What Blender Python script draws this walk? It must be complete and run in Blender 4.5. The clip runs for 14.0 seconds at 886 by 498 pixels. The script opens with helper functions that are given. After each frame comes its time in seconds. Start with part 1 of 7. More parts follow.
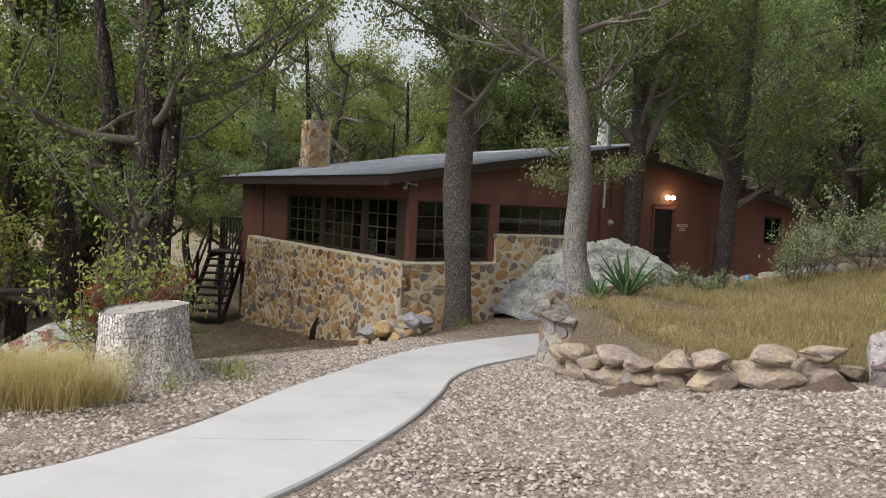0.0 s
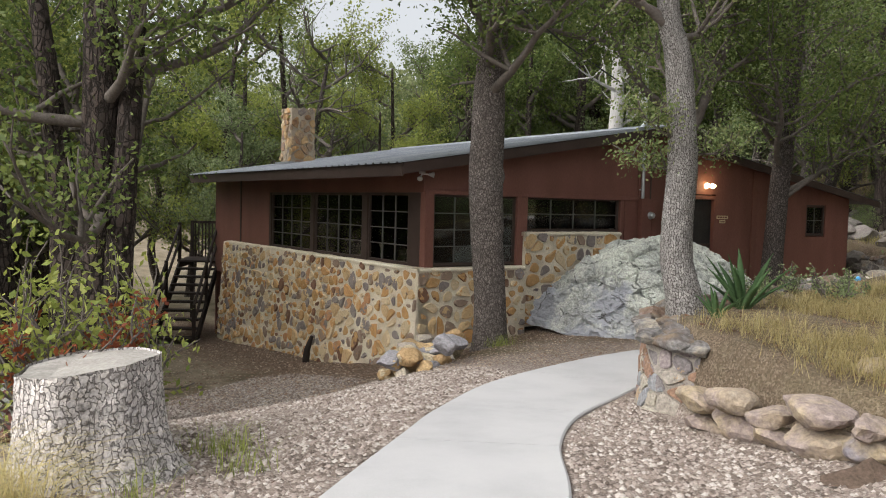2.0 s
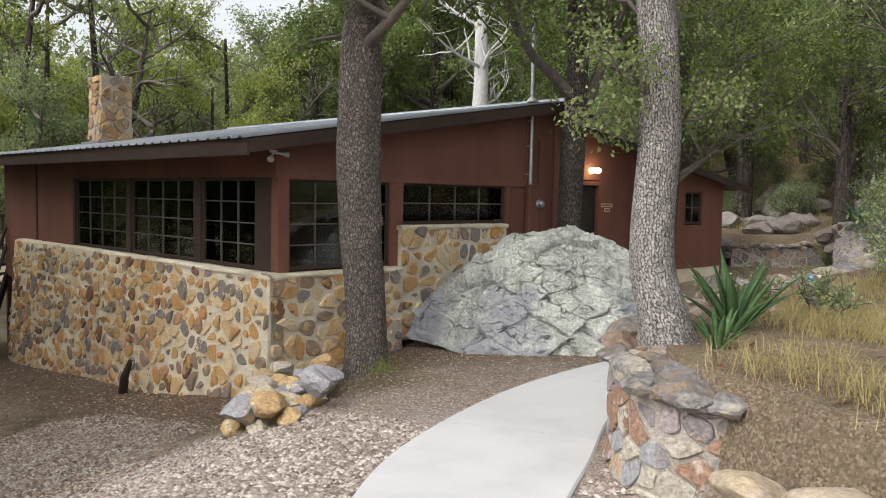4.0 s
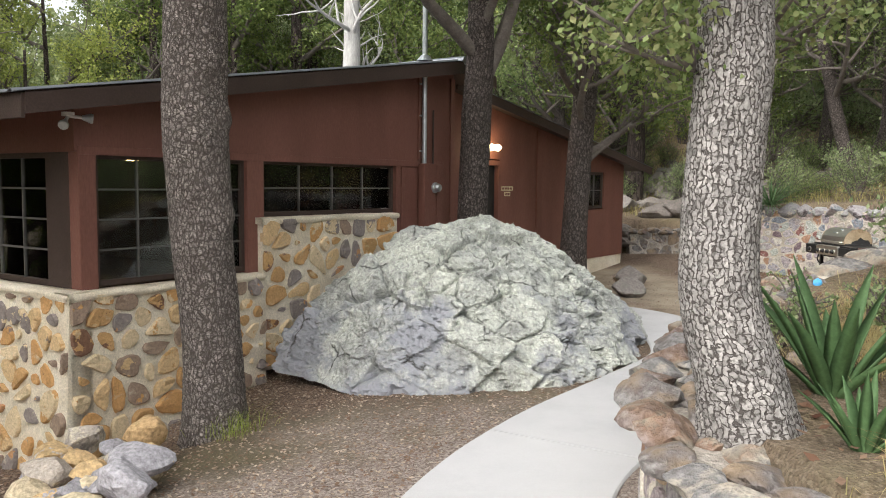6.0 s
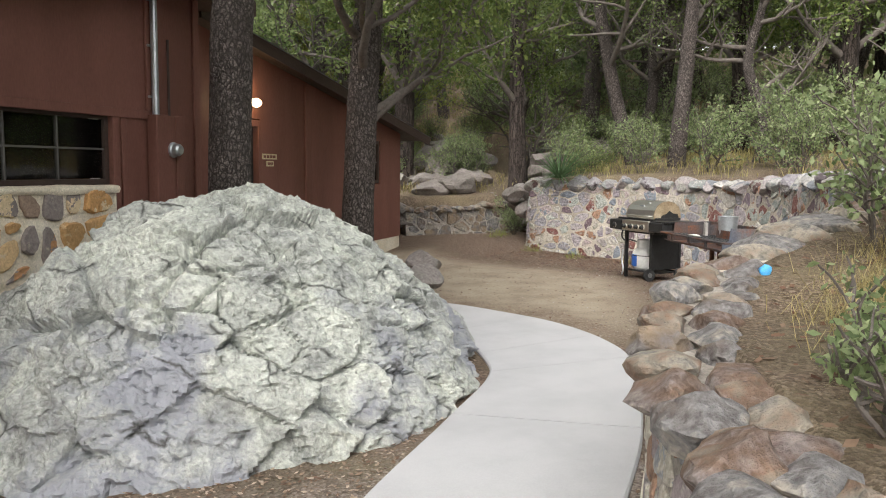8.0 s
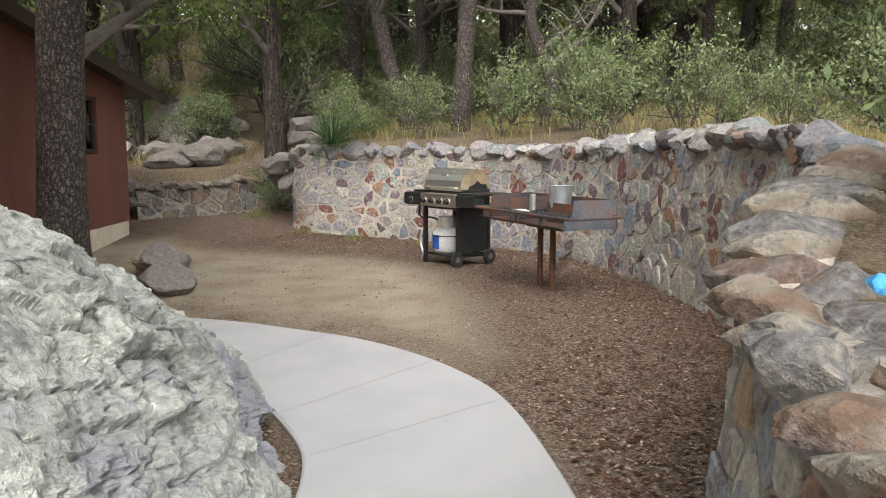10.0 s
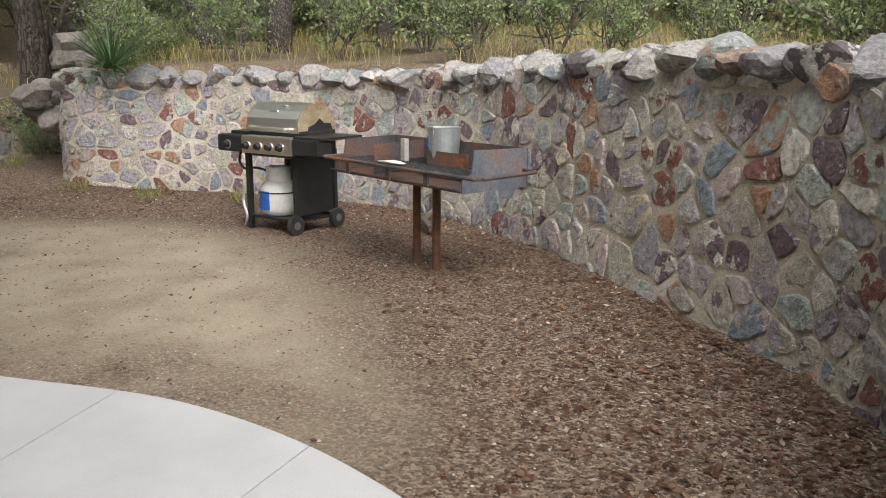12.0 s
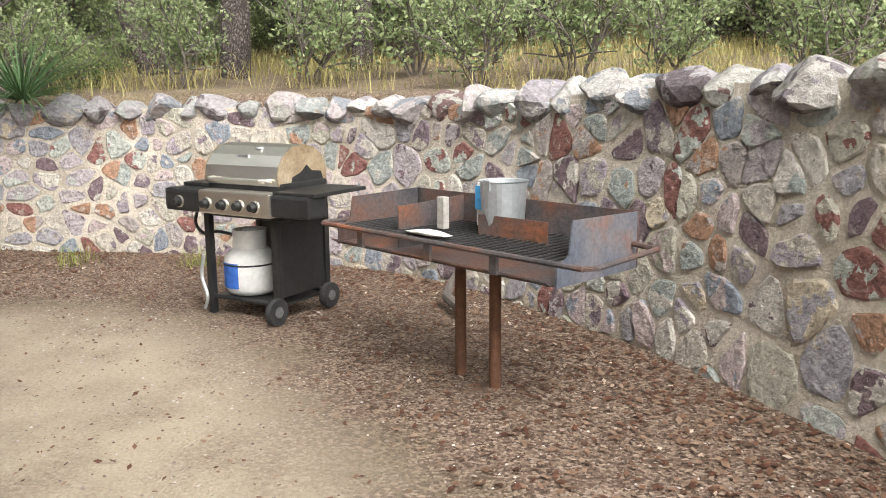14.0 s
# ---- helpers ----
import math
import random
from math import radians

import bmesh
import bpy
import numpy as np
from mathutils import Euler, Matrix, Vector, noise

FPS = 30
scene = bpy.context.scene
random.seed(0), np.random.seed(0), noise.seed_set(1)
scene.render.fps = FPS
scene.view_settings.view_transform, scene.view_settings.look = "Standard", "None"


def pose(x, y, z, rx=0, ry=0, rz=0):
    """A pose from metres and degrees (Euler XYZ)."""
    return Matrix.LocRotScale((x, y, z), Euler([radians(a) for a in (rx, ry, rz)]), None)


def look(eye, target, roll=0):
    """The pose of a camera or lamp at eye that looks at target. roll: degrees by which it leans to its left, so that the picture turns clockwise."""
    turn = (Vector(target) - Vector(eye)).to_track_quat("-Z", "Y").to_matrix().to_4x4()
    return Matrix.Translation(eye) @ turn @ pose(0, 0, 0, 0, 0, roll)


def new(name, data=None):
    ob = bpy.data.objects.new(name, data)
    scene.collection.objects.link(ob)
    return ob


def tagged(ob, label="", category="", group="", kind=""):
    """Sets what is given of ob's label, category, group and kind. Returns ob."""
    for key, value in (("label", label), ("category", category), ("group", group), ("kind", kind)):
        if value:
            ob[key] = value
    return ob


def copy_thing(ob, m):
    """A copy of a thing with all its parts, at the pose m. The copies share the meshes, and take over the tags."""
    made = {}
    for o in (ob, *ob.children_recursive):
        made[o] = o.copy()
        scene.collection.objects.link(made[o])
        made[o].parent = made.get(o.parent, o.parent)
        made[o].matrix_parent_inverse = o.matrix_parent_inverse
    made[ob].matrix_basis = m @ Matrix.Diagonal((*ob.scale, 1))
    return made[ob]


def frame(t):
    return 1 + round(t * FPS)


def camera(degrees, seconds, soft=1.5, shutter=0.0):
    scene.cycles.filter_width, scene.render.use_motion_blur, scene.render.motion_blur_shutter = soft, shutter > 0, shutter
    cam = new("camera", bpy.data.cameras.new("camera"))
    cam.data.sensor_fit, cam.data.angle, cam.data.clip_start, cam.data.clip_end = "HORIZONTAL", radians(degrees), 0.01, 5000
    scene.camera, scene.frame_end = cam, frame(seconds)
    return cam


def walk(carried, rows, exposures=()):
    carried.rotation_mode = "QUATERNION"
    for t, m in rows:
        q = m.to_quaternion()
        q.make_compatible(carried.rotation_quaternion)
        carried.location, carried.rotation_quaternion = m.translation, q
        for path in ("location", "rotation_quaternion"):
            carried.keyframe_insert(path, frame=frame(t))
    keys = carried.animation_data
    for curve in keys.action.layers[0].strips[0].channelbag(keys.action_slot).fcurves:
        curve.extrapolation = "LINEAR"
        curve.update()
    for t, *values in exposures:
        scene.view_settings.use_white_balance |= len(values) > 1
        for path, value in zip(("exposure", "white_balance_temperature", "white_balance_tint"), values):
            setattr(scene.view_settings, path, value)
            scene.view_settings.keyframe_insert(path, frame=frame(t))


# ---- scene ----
cam = camera(56.9, 14.0, soft=1.0)
METRES, EYE, TILT, LEAN, TURN = 17.5, 1.5, 0.0, 0.0, 0.0
ROWS = [
    (0.0, 0.0, 0.0, 0.0, 0.15, -3.1, -2.73),
    (0.5, -0.0129, 0.0357, -0.0014, -0.41, -3.17, -2.3),
    (1.0, -0.0237, 0.0741, -0.0016, -0.69, -3.17, -1.88),
    (1.5, -0.0368, 0.1099, -0.0049, -1.29, -3.16, -1.28),
    (2.0, -0.0474, 0.1475, -0.0065, -2.09, -3.05, -1.36),
    (2.5, -0.0569, 0.1832, -0.0086, -2.91, -3.1, -1.16),
    (3.0, -0.0606, 0.22, -0.0081, -8.17, -3.24, -0.99),
    (5.5, -0.04, 0.4021, -0.0071, -17.73, -4.5, -0.75),
    (6.0, -0.0299, 0.4398, -0.0089, -23.05, -4.57, -0.56),
    (6.5, -0.0171, 0.4769, -0.0111, -28.59, -4.6, -1.34),
    (7.0, -0.0051, 0.5134, -0.0143, -33.72, -5.34, -0.62),
    (7.5, 0.0104, 0.5486, -0.0168, -37.49, -5.54, 0.03),
    (8.0, 0.0277, 0.5829, -0.0208, -40.82, -5.6, -0.43),
    (8.5, 0.049, 0.6146, -0.024, -44.02, -5.77, -1.22),
    (9.0, 0.073, 0.6448, -0.0267, -48.41, -5.93, -0.78),
    (11.5, 0.1941, 0.7621, -0.0293, -70.98, -11.45, -0.17),
    (12.0, 0.2235, 0.7786, -0.0287, -72.37, -12.43, -0.27),
    (12.5, 0.2504, 0.7944, -0.028, -73.15, -11.59, -0.68),
    (13.0, 0.2747, 0.8094, -0.0272, -74.64, -10.27, -0.01),
    (13.5, 0.2988, 0.8255, -0.027, -75.71, -10.38, 0.35),
    (14.0, 0.3173, 0.8417, -0.0281, -76.31, -10.72, 0.38),
]
EXPOSURES = [(0.0, 0.0), (2.0, 0.15), (3.0, 0.2), (5.5, 0.7), (7.5, 0.68), (9.0, 0.6), (11.5, 0.55), (12.5, 0.82), (13.2, 1.05), (14.0, 1.2)]
walk(cam, [(t, pose(0, 0, EYE, TILT, LEAN, TURN) @ pose(METRES * x, METRES * y, METRES * z, 90 + pitch, roll, yaw)) for t, x, y, z, yaw, pitch, roll in ROWS], EXPOSURES)

# ---- daylight: an overcast, shaded woodland evening ----
world = bpy.data.worlds.new("overcast_sky")
scene.world = world
world.use_nodes = True
wn = world.node_tree.nodes
wsky = wn.new("ShaderNodeTexSky")
wsky.sky_type = "NISHITA"
wsky.sun_disc = False
wsky.sun_elevation = radians(44)
wsky.sun_rotation = radians(241)
wsky.dust_density = 5.0
wsky.air_density = 1.0
wsky.ozone_density = 0.6
whue = wn.new("ShaderNodeHueSaturation")
whue.inputs["Saturation"].default_value = 0.2
whue.inputs["Value"].default_value = 1.5
world.node_tree.links.new(wsky.outputs[0], whue.inputs["Color"])
world.node_tree.links.new(whue.outputs[0], wn["Background"].inputs[0])
wn["Background"].inputs[1].default_value = 0.15
sun = new("sun", bpy.data.lights.new("sun", "SUN"))
sun.data.energy = 1.45
sun.data.angle = radians(110)
sun.data.color = (1.0, 0.95, 0.88)
sun.matrix_world = look((-18, -10, 20), (0, 0, 0))

# ---- materials ----
def surf(name, cols, scale=4.0, rough=0.85, bump=0.4, bscale=40.0, rnd="", fine=0.25, stretch=(1, 1, 1), metal=0.0, spread=0.5, mottle=0.5, spec=0.3, dist=0.02):
    """A surface whose colour runs over cols by noise (and by piece: rnd 'obj' or 'isl'), with grain and relief."""
    m = bpy.data.materials.new(name)
    m.use_nodes = True
    nt = m.node_tree
    N, L = nt.nodes, nt.links
    b = N["Principled BSDF"]
    tc = N.new("ShaderNodeTexCoord")
    mp = N.new("ShaderNodeMapping")
    mp.inputs["Scale"].default_value = stretch
    L.new(tc.outputs["Object"], mp.inputs[0])
    na = N.new("ShaderNodeTexNoise")
    na.inputs["Scale"].default_value, na.inputs["Detail"].default_value, na.inputs["Roughness"].default_value = scale, 5, 0.6
    L.new(mp.outputs[0], na.inputs["Vector"])
    nb = N.new("ShaderNodeTexNoise")
    nb.inputs["Scale"].default_value, nb.inputs["Detail"].default_value, nb.inputs["Roughness"].default_value = bscale, 4, 0.7
    L.new(mp.outputs[0], nb.inputs["Vector"])
    fac = N.new("ShaderNodeMapRange")
    fac.inputs[1].default_value, fac.inputs[2].default_value = 0.5 - 0.5 * spread, 0.5 + 0.5 * spread
    L.new(na.outputs[0], fac.inputs[0])
    out = fac.outputs[0]
    if rnd:
        src = N.new("ShaderNodeObjectInfo").outputs["Random"] if rnd == "obj" else N.new("ShaderNodeNewGeometry").outputs["Random Per Island"]
        mix = N.new("ShaderNodeMix")
        mix.inputs[0].default_value = 1 - mottle
        L.new(out, mix.inputs[2])
        L.new(src, mix.inputs[3])
        out = mix.outputs[0]
    ramp = N.new("ShaderNodeValToRGB")
    el = ramp.color_ramp.elements
    while len(el) < len(cols):
        el.new(0.5)
    for i, c in enumerate(cols):
        el[i].position = (i / len(cols) if mottle < 0.2 else (i + 0.5) / len(cols)) if rnd else i / max(1, len(cols) - 1)
        el[i].color = (*c, 1)
    if rnd and mottle < 0.2:
        ramp.color_ramp.interpolation = "CONSTANT"
    L.new(out, ramp.inputs[0])
    val = N.new("ShaderNodeMapRange")
    val.inputs[1].default_value, val.inputs[2].default_value, val.inputs[3].default_value, val.inputs[4].default_value = 0.3, 0.7, 1 - fine, 1 + fine
    L.new(nb.outputs[0], val.inputs[0])
    mul = N.new("ShaderNodeVectorMath")
    mul.operation = "SCALE"
    L.new(ramp.outputs[0], mul.inputs[0])
    L.new(val.outputs[0], mul.inputs["Scale"])
    L.new(mul.outputs[0], b.inputs["Base Color"])
    b.inputs["Roughness"].default_value = rough
    b.inputs["Metallic"].default_value = metal
    b.inputs["Specular IOR Level"].default_value = spec
    if bump:
        bp = N.new("ShaderNodeBump")
        bp.inputs["Strength"].default_value, bp.inputs["Distance"].default_value = bump, dist
        L.new(nb.outputs[0], bp.inputs["Height"])
        L.new(bp.outputs[0], b.inputs["Normal"])
    return m


def bark_material(name, plate, gap, scale, stretch, lo=0.0, hi=0.12):
    """Plated bark: cells with dark fissures between them."""
    m = surf(name, [tuple(0.7 * c for c in plate), plate, tuple(min(1, 1.25 * c) for c in plate)], scale=3, bscale=60, bump=0.0, fine=0.3)
    nt = m.node_tree
    N, L = nt.nodes, nt.links
    b = N["Principled BSDF"]
    base = b.inputs["Base Color"].links[0].from_socket
    tc = N.new("ShaderNodeTexCoord")
    wob = N.new("ShaderNodeTexNoise")
    wob.inputs["Scale"].default_value = 5
    add = N.new("ShaderNodeVectorMath")
    add.operation = "MULTIPLY_ADD"
    add.inputs[1].default_value = (0.09, 0.09, 0.09)
    L.new(tc.outputs["Object"], wob.inputs["Vector"])
    L.new(wob.outputs["Color"], add.inputs[0])
    L.new(tc.outputs["Object"], add.inputs[2])
    wob2 = N.new("ShaderNodeTexNoise")
    wob2.inputs["Scale"].default_value, wob2.inputs["Detail"].default_value = 0.6 * scale, 3
    add2 = N.new("ShaderNodeVectorMath")
    add2.operation = "MULTIPLY_ADD"
    add2.inputs[1].default_value = (0.7 / scale, 0.7 / scale, 0.9 / scale)
    L.new(tc.outputs["Object"], wob2.inputs["Vector"])
    L.new(wob2.outputs["Color"], add2.inputs[0])
    L.new(add.outputs[0], add2.inputs[2])
    mp = N.new("ShaderNodeMapping")
    mp.inputs["Scale"].default_value = (stretch[0], stretch[1], 0.3 * stretch[2])
    L.new(add2.outputs[0], mp.inputs[0])
    vo = N.new("ShaderNodeTexVoronoi")
    vo.feature = "DISTANCE_TO_EDGE"
    vo.inputs["Scale"].default_value = scale
    L.new(mp.outputs[0], vo.inputs["Vector"])
    mr = N.new("ShaderNodeMapRange")
    mr.interpolation_type = "SMOOTHSTEP"
    mr.inputs[1].default_value, mr.inputs[2].default_value = lo, hi
    ruffle = N.new("ShaderNodeTexNoise")
    ruffle.inputs["Scale"].default_value, ruffle.inputs["Detail"].default_value, ruffle.inputs["Roughness"].default_value = 1.6 * scale, 4, 0.7
    L.new(mp.outputs[0], ruffle.inputs["Vector"])
    uneven = N.new("ShaderNodeMath")
    uneven.operation = "MULTIPLY_ADD"
    uneven.inputs[1].default_value = 0.34
    L.new(ruffle.outputs[0], uneven.inputs[0])
    cross = N.new("ShaderNodeMapping")
    cross.inputs["Scale"].default_value = (0.55, 0.55, 1.35 * stretch[2])
    L.new(add2.outputs[0], cross.inputs[0])
    vc = N.new("ShaderNodeTexVoronoi")
    vc.feature = "DISTANCE_TO_EDGE"
    vc.inputs["Scale"].default_value = scale
    L.new(cross.outputs[0], vc.inputs["Vector"])
    wide = N.new("ShaderNodeMath")
    wide.operation = "MULTIPLY"
    wide.inputs[1].default_value = 1.7
    L.new(vc.outputs["Distance"], wide.inputs[0])
    both = N.new("ShaderNodeMath")
    both.operation = "MINIMUM"
    L.new(vo.outputs["Distance"], both.inputs[0])
    L.new(wide.outputs[0], both.inputs[1])
    L.new(both.outputs[0], uneven.inputs[2])
    less = N.new("ShaderNodeMath")
    less.operation = "SUBTRACT"
    less.inputs[1].default_value = 0.17
    L.new(uneven.outputs[0], less.inputs[0])
    L.new(less.outputs[0], mr.inputs[0])
    one = N.new("ShaderNodeTexVoronoi")
    one.inputs["Scale"].default_value = scale
    L.new(mp.outputs[0], one.inputs["Vector"])
    grey = N.new("ShaderNodeSeparateColor")
    L.new(one.outputs["Color"], grey.inputs[0])
    shade = N.new("ShaderNodeMapRange")
    shade.inputs[3].default_value, shade.inputs[4].default_value = 0.72, 1.15
    L.new(grey.outputs[0], shade.inputs[0])
    tone = N.new("ShaderNodeVectorMath")
    tone.operation = "SCALE"
    L.new(base, tone.inputs[0])
    L.new(shade.outputs[0], tone.inputs["Scale"])
    mix = N.new("ShaderNodeMix")
    mix.data_type = "RGBA"
    mix.inputs[6].default_value = (*gap, 1)
    L.new(mr.outputs[0], mix.inputs[0])
    L.new(tone.outputs[0], mix.inputs[7])
    L.new(mix.outputs[2], b.inputs["Base Color"])
    bp = N.new("ShaderNodeBump")
    bp.inputs["Strength"].default_value, bp.inputs["Distance"].default_value = 0.9, 0.03
    L.new(mr.outputs[0], bp.inputs["Height"])
    L.new(bp.outputs[0], b.inputs["Normal"])
    b.inputs["Roughness"].default_value = 0.9
    return m


def block_bark(name, plate, gap, length, width, joint, wander):
    """Bark in upright columns of blocks with fissures between them, laid round the trunk by its wrapped coordinates (metres)."""
    m = surf(name, [tuple(0.78 * c for c in plate), plate, tuple(min(1, 1.18 * c) for c in plate)], scale=9, bscale=70, bump=0.0, fine=0.3)
    N, L = m.node_tree.nodes, m.node_tree.links
    b = N["Principled BSDF"]
    base = b.inputs["Base Color"].links[0].from_socket
    uv = N.new("ShaderNodeUVMap")
    uv.uv_map = "wrap"
    at = uv.outputs[0]
    for scale, amount in ((0.35 / width, wander), (1.3 / width, 0.42 * wander)):
        nz = N.new("ShaderNodeTexNoise")
        nz.inputs["Scale"].default_value, nz.inputs["Detail"].default_value = scale, 3
        L.new(uv.outputs[0], nz.inputs["Vector"])
        ad = N.new("ShaderNodeVectorMath")
        ad.operation = "MULTIPLY_ADD"
        ad.inputs[1].default_value = (2 * amount, 2 * amount, 0)
        L.new(nz.outputs["Color"], ad.inputs[0])
        L.new(at, ad.inputs[2])
        at = ad.outputs[0]
    br = N.new("ShaderNodeTexBrick")
    br.inputs["Color1"].default_value, br.inputs["Color2"].default_value = (0.72, 0.72, 0.72, 1), (1.12, 1.12, 1.12, 1)
    br.inputs["Scale"].default_value = 1.0
    br.inputs["Mortar Size"].default_value, br.inputs["Mortar Smooth"].default_value = joint, 0.75
    br.inputs["Brick Width"].default_value, br.inputs["Row Height"].default_value = length, width
    br.offset, br.offset_frequency, br.squash, br.squash_frequency = 0.41, 2, 0.62, 3
    L.new(at, br.inputs["Vector"])
    rag = N.new("ShaderNodeTexNoise")
    rag.inputs["Scale"].default_value, rag.inputs["Detail"].default_value, rag.inputs["Roughness"].default_value = 1.1 / width, 4, 0.7
    L.new(uv.outputs[0], rag.inputs["Vector"])
    pit = N.new("ShaderNodeMapRange")
    pit.inputs[1].default_value, pit.inputs[2].default_value, pit.inputs[4].default_value = 0.52, 0.68, 0.75
    L.new(rag.outputs[0], pit.inputs[0])
    deep = N.new("ShaderNodeMath")
    deep.operation = "MAXIMUM"
    L.new(br.outputs["Fac"], deep.inputs[0])
    L.new(pit.outputs[0], deep.inputs[1])
    gap_at = deep.outputs[0]
    tone = N.new("ShaderNodeMix")
    tone.data_type = "RGBA"
    tone.blend_type = "MULTIPLY"
    tone.inputs[0].default_value = 1.0
    L.new(base, tone.inputs[6])
    L.new(br.outputs["Color"], tone.inputs[7])
    mix = N.new("ShaderNodeMix")
    mix.data_type = "RGBA"
    mix.inputs[7].default_value = (*gap, 1)
    L.new(gap_at, mix.inputs[0])
    L.new(tone.outputs[2], mix.inputs[6])
    L.new(mix.outputs[2], b.inputs["Base Color"])
    bp = N.new("ShaderNodeBump")
    bp.invert = True
    bp.inputs["Strength"].default_value, bp.inputs["Distance"].default_value = 0.9, 0.014
    L.new(gap_at, bp.inputs["Height"])
    L.new(bp.outputs[0], b.inputs["Normal"])
    b.inputs["Roughness"].default_value = 0.92
    return m


def wrap(ob, sides, girth, rise):
    """Wrapped coordinates for a tube of rings: along its height, then round it."""
    me = ob.data
    lay = me.uv_layers.new(name="wrap")
    last = max(v.co.z for v in me.vertices)
    for p in me.polygons:
        at = [me.loops[k].vertex_index for k in p.loop_indices]
        seam = {v % sides for v in at} >= {0, sides - 1}
        for k, v in zip(p.loop_indices, at):
            q = v % sides
            lay.data[k].uv = (min(me.vertices[v].co.z, last) * rise, (sides if seam and q == 0 else q) / sides * girth)


def glass_material(name):
    m = bpy.data.materials.new(name)
    m.use_nodes = True
    N, L = m.node_tree.nodes, m.node_tree.links
    N.remove(N["Principled BSDF"])
    tr, gl, fr, mx = N.new("ShaderNodeBsdfTransparent"), N.new("ShaderNodeBsdfGlossy"), N.new("ShaderNodeFresnel"), N.new("ShaderNodeMixShader")
    tr.inputs[0].default_value = (0.8, 0.83, 0.82, 1)
    gl.inputs["Roughness"].default_value = 0.02
    fr.inputs[0].default_value = 1.55
    L.new(fr.outputs[0], mx.inputs[0])
    L.new(tr.outputs[0], mx.inputs[1])
    L.new(gl.outputs[0], mx.inputs[2])
    L.new(mx.outputs[0], N["Material Output"].inputs[0])
    return m


def glow_material(name, col, strength):
    m = bpy.data.materials.new(name)
    m.use_nodes = True
    b = m.node_tree.nodes["Principled BSDF"]
    b.inputs["Base Color"].default_value = (*col, 1)
    b.inputs["Emission Color"].default_value = (*col, 1)
    b.inputs["Emission Strength"].default_value = strength
    return m


def ground_material():
    """Pinkish gravel by the path, tan bare earth in the yard, brown litter near the wall and boulder, dry soil elsewhere."""
    m = surf("ground_soil", [(0.08, 0.066, 0.042), (0.135, 0.112, 0.068), (0.22, 0.185, 0.1)], scale=0.9, bscale=55, bump=0.7, fine=0.45, dist=0.03)
    nt = m.node_tree
    N, L = nt.nodes, nt.links
    b = N["Principled BSDF"]
    base = b.inputs["Base Color"].links[0].from_socket
    tc = N.new("ShaderNodeTexCoord")
    vo = N.new("ShaderNodeTexVoronoi")
    vo.inputs["Scale"].default_value = 72
    L.new(tc.outputs["Object"], vo.inputs["Vector"])
    bw = N.new("ShaderNodeSeparateColor")
    L.new(vo.outputs["Color"], bw.inputs[0])

    def ramp_of(sock, cols):
        r = N.new("ShaderNodeValToRGB")
        while len(r.color_ramp.elements) < len(cols):
            r.color_ramp.elements.new(0.5)
        for i, c in enumerate(cols):
            r.color_ramp.elements[i].position = i / (len(cols) - 1)
            r.color_ramp.elements[i].color = (*c, 1)
        L.new(sock, r.inputs[0])
        return r.outputs[0]

    gravel = ramp_of(bw.outputs[0], [(0.14, 0.105, 0.088), (0.22, 0.177, 0.152), (0.305, 0.252, 0.218), (0.42, 0.37, 0.33)])
    ns = N.new("ShaderNodeTexNoise")
    ns.inputs["Scale"].default_value, ns.inputs["Detail"].default_value, ns.inputs["Roughness"].default_value = 60, 6, 0.75
    L.new(tc.outputs["Object"], ns.inputs["Vector"])
    earth = ramp_of(ns.outputs[0], [(0.17, 0.13, 0.09), (0.4, 0.335, 0.25), (0.6, 0.53, 0.42)])
    litter = ramp_of(bw.outputs[1], [(0.065, 0.043, 0.031), (0.13, 0.086, 0.062), (0.2, 0.142, 0.104), (0.32, 0.25, 0.195)])
    at = N.new("ShaderNodeAttribute")
    at.attribute_name = "cover"
    sep = N.new("ShaderNodeSeparateColor")
    L.new(at.outputs["Color"], sep.inputs[0])
    big = N.new("ShaderNodeTexNoise")
    big.inputs["Scale"].default_value, big.inputs["Detail"].default_value = 2.2, 7
    L.new(tc.outputs["Object"], big.inputs["Vector"])
    col = base
    for i, c in enumerate((gravel, earth, litter)):
        w = N.new("ShaderNodeMath")
        w.operation = "ADD"
        L.new(sep.outputs[i], w.inputs[0])
        L.new(big.outputs[0], w.inputs[1])
        st = N.new("ShaderNodeMapRange")
        st.inputs[1].default_value, st.inputs[2].default_value = 0.68, 1.32
        L.new(w.outputs[0], st.inputs[0])
        mx = N.new("ShaderNodeMix")
        mx.data_type = "RGBA"
        L.new(st.outputs[0], mx.inputs[0])
        L.new(col, mx.inputs[6])
        L.new(c, mx.inputs[7])
        col = mx.outputs[2]
    L.new(col, b.inputs["Base Color"])
    bp = N.new("ShaderNodeBump")
    bp.inputs["Strength"].default_value, bp.inputs["Distance"].default_value = 0.6, 0.012
    L.new(vo.outputs["Distance"], bp.inputs["Height"])
    L.new(b.inputs["Normal"].links[0].from_socket, bp.inputs["Normal"])
    L.new(bp.outputs[0], b.inputs["Normal"])
    b.inputs["Roughness"].default_value = 0.95
    return m


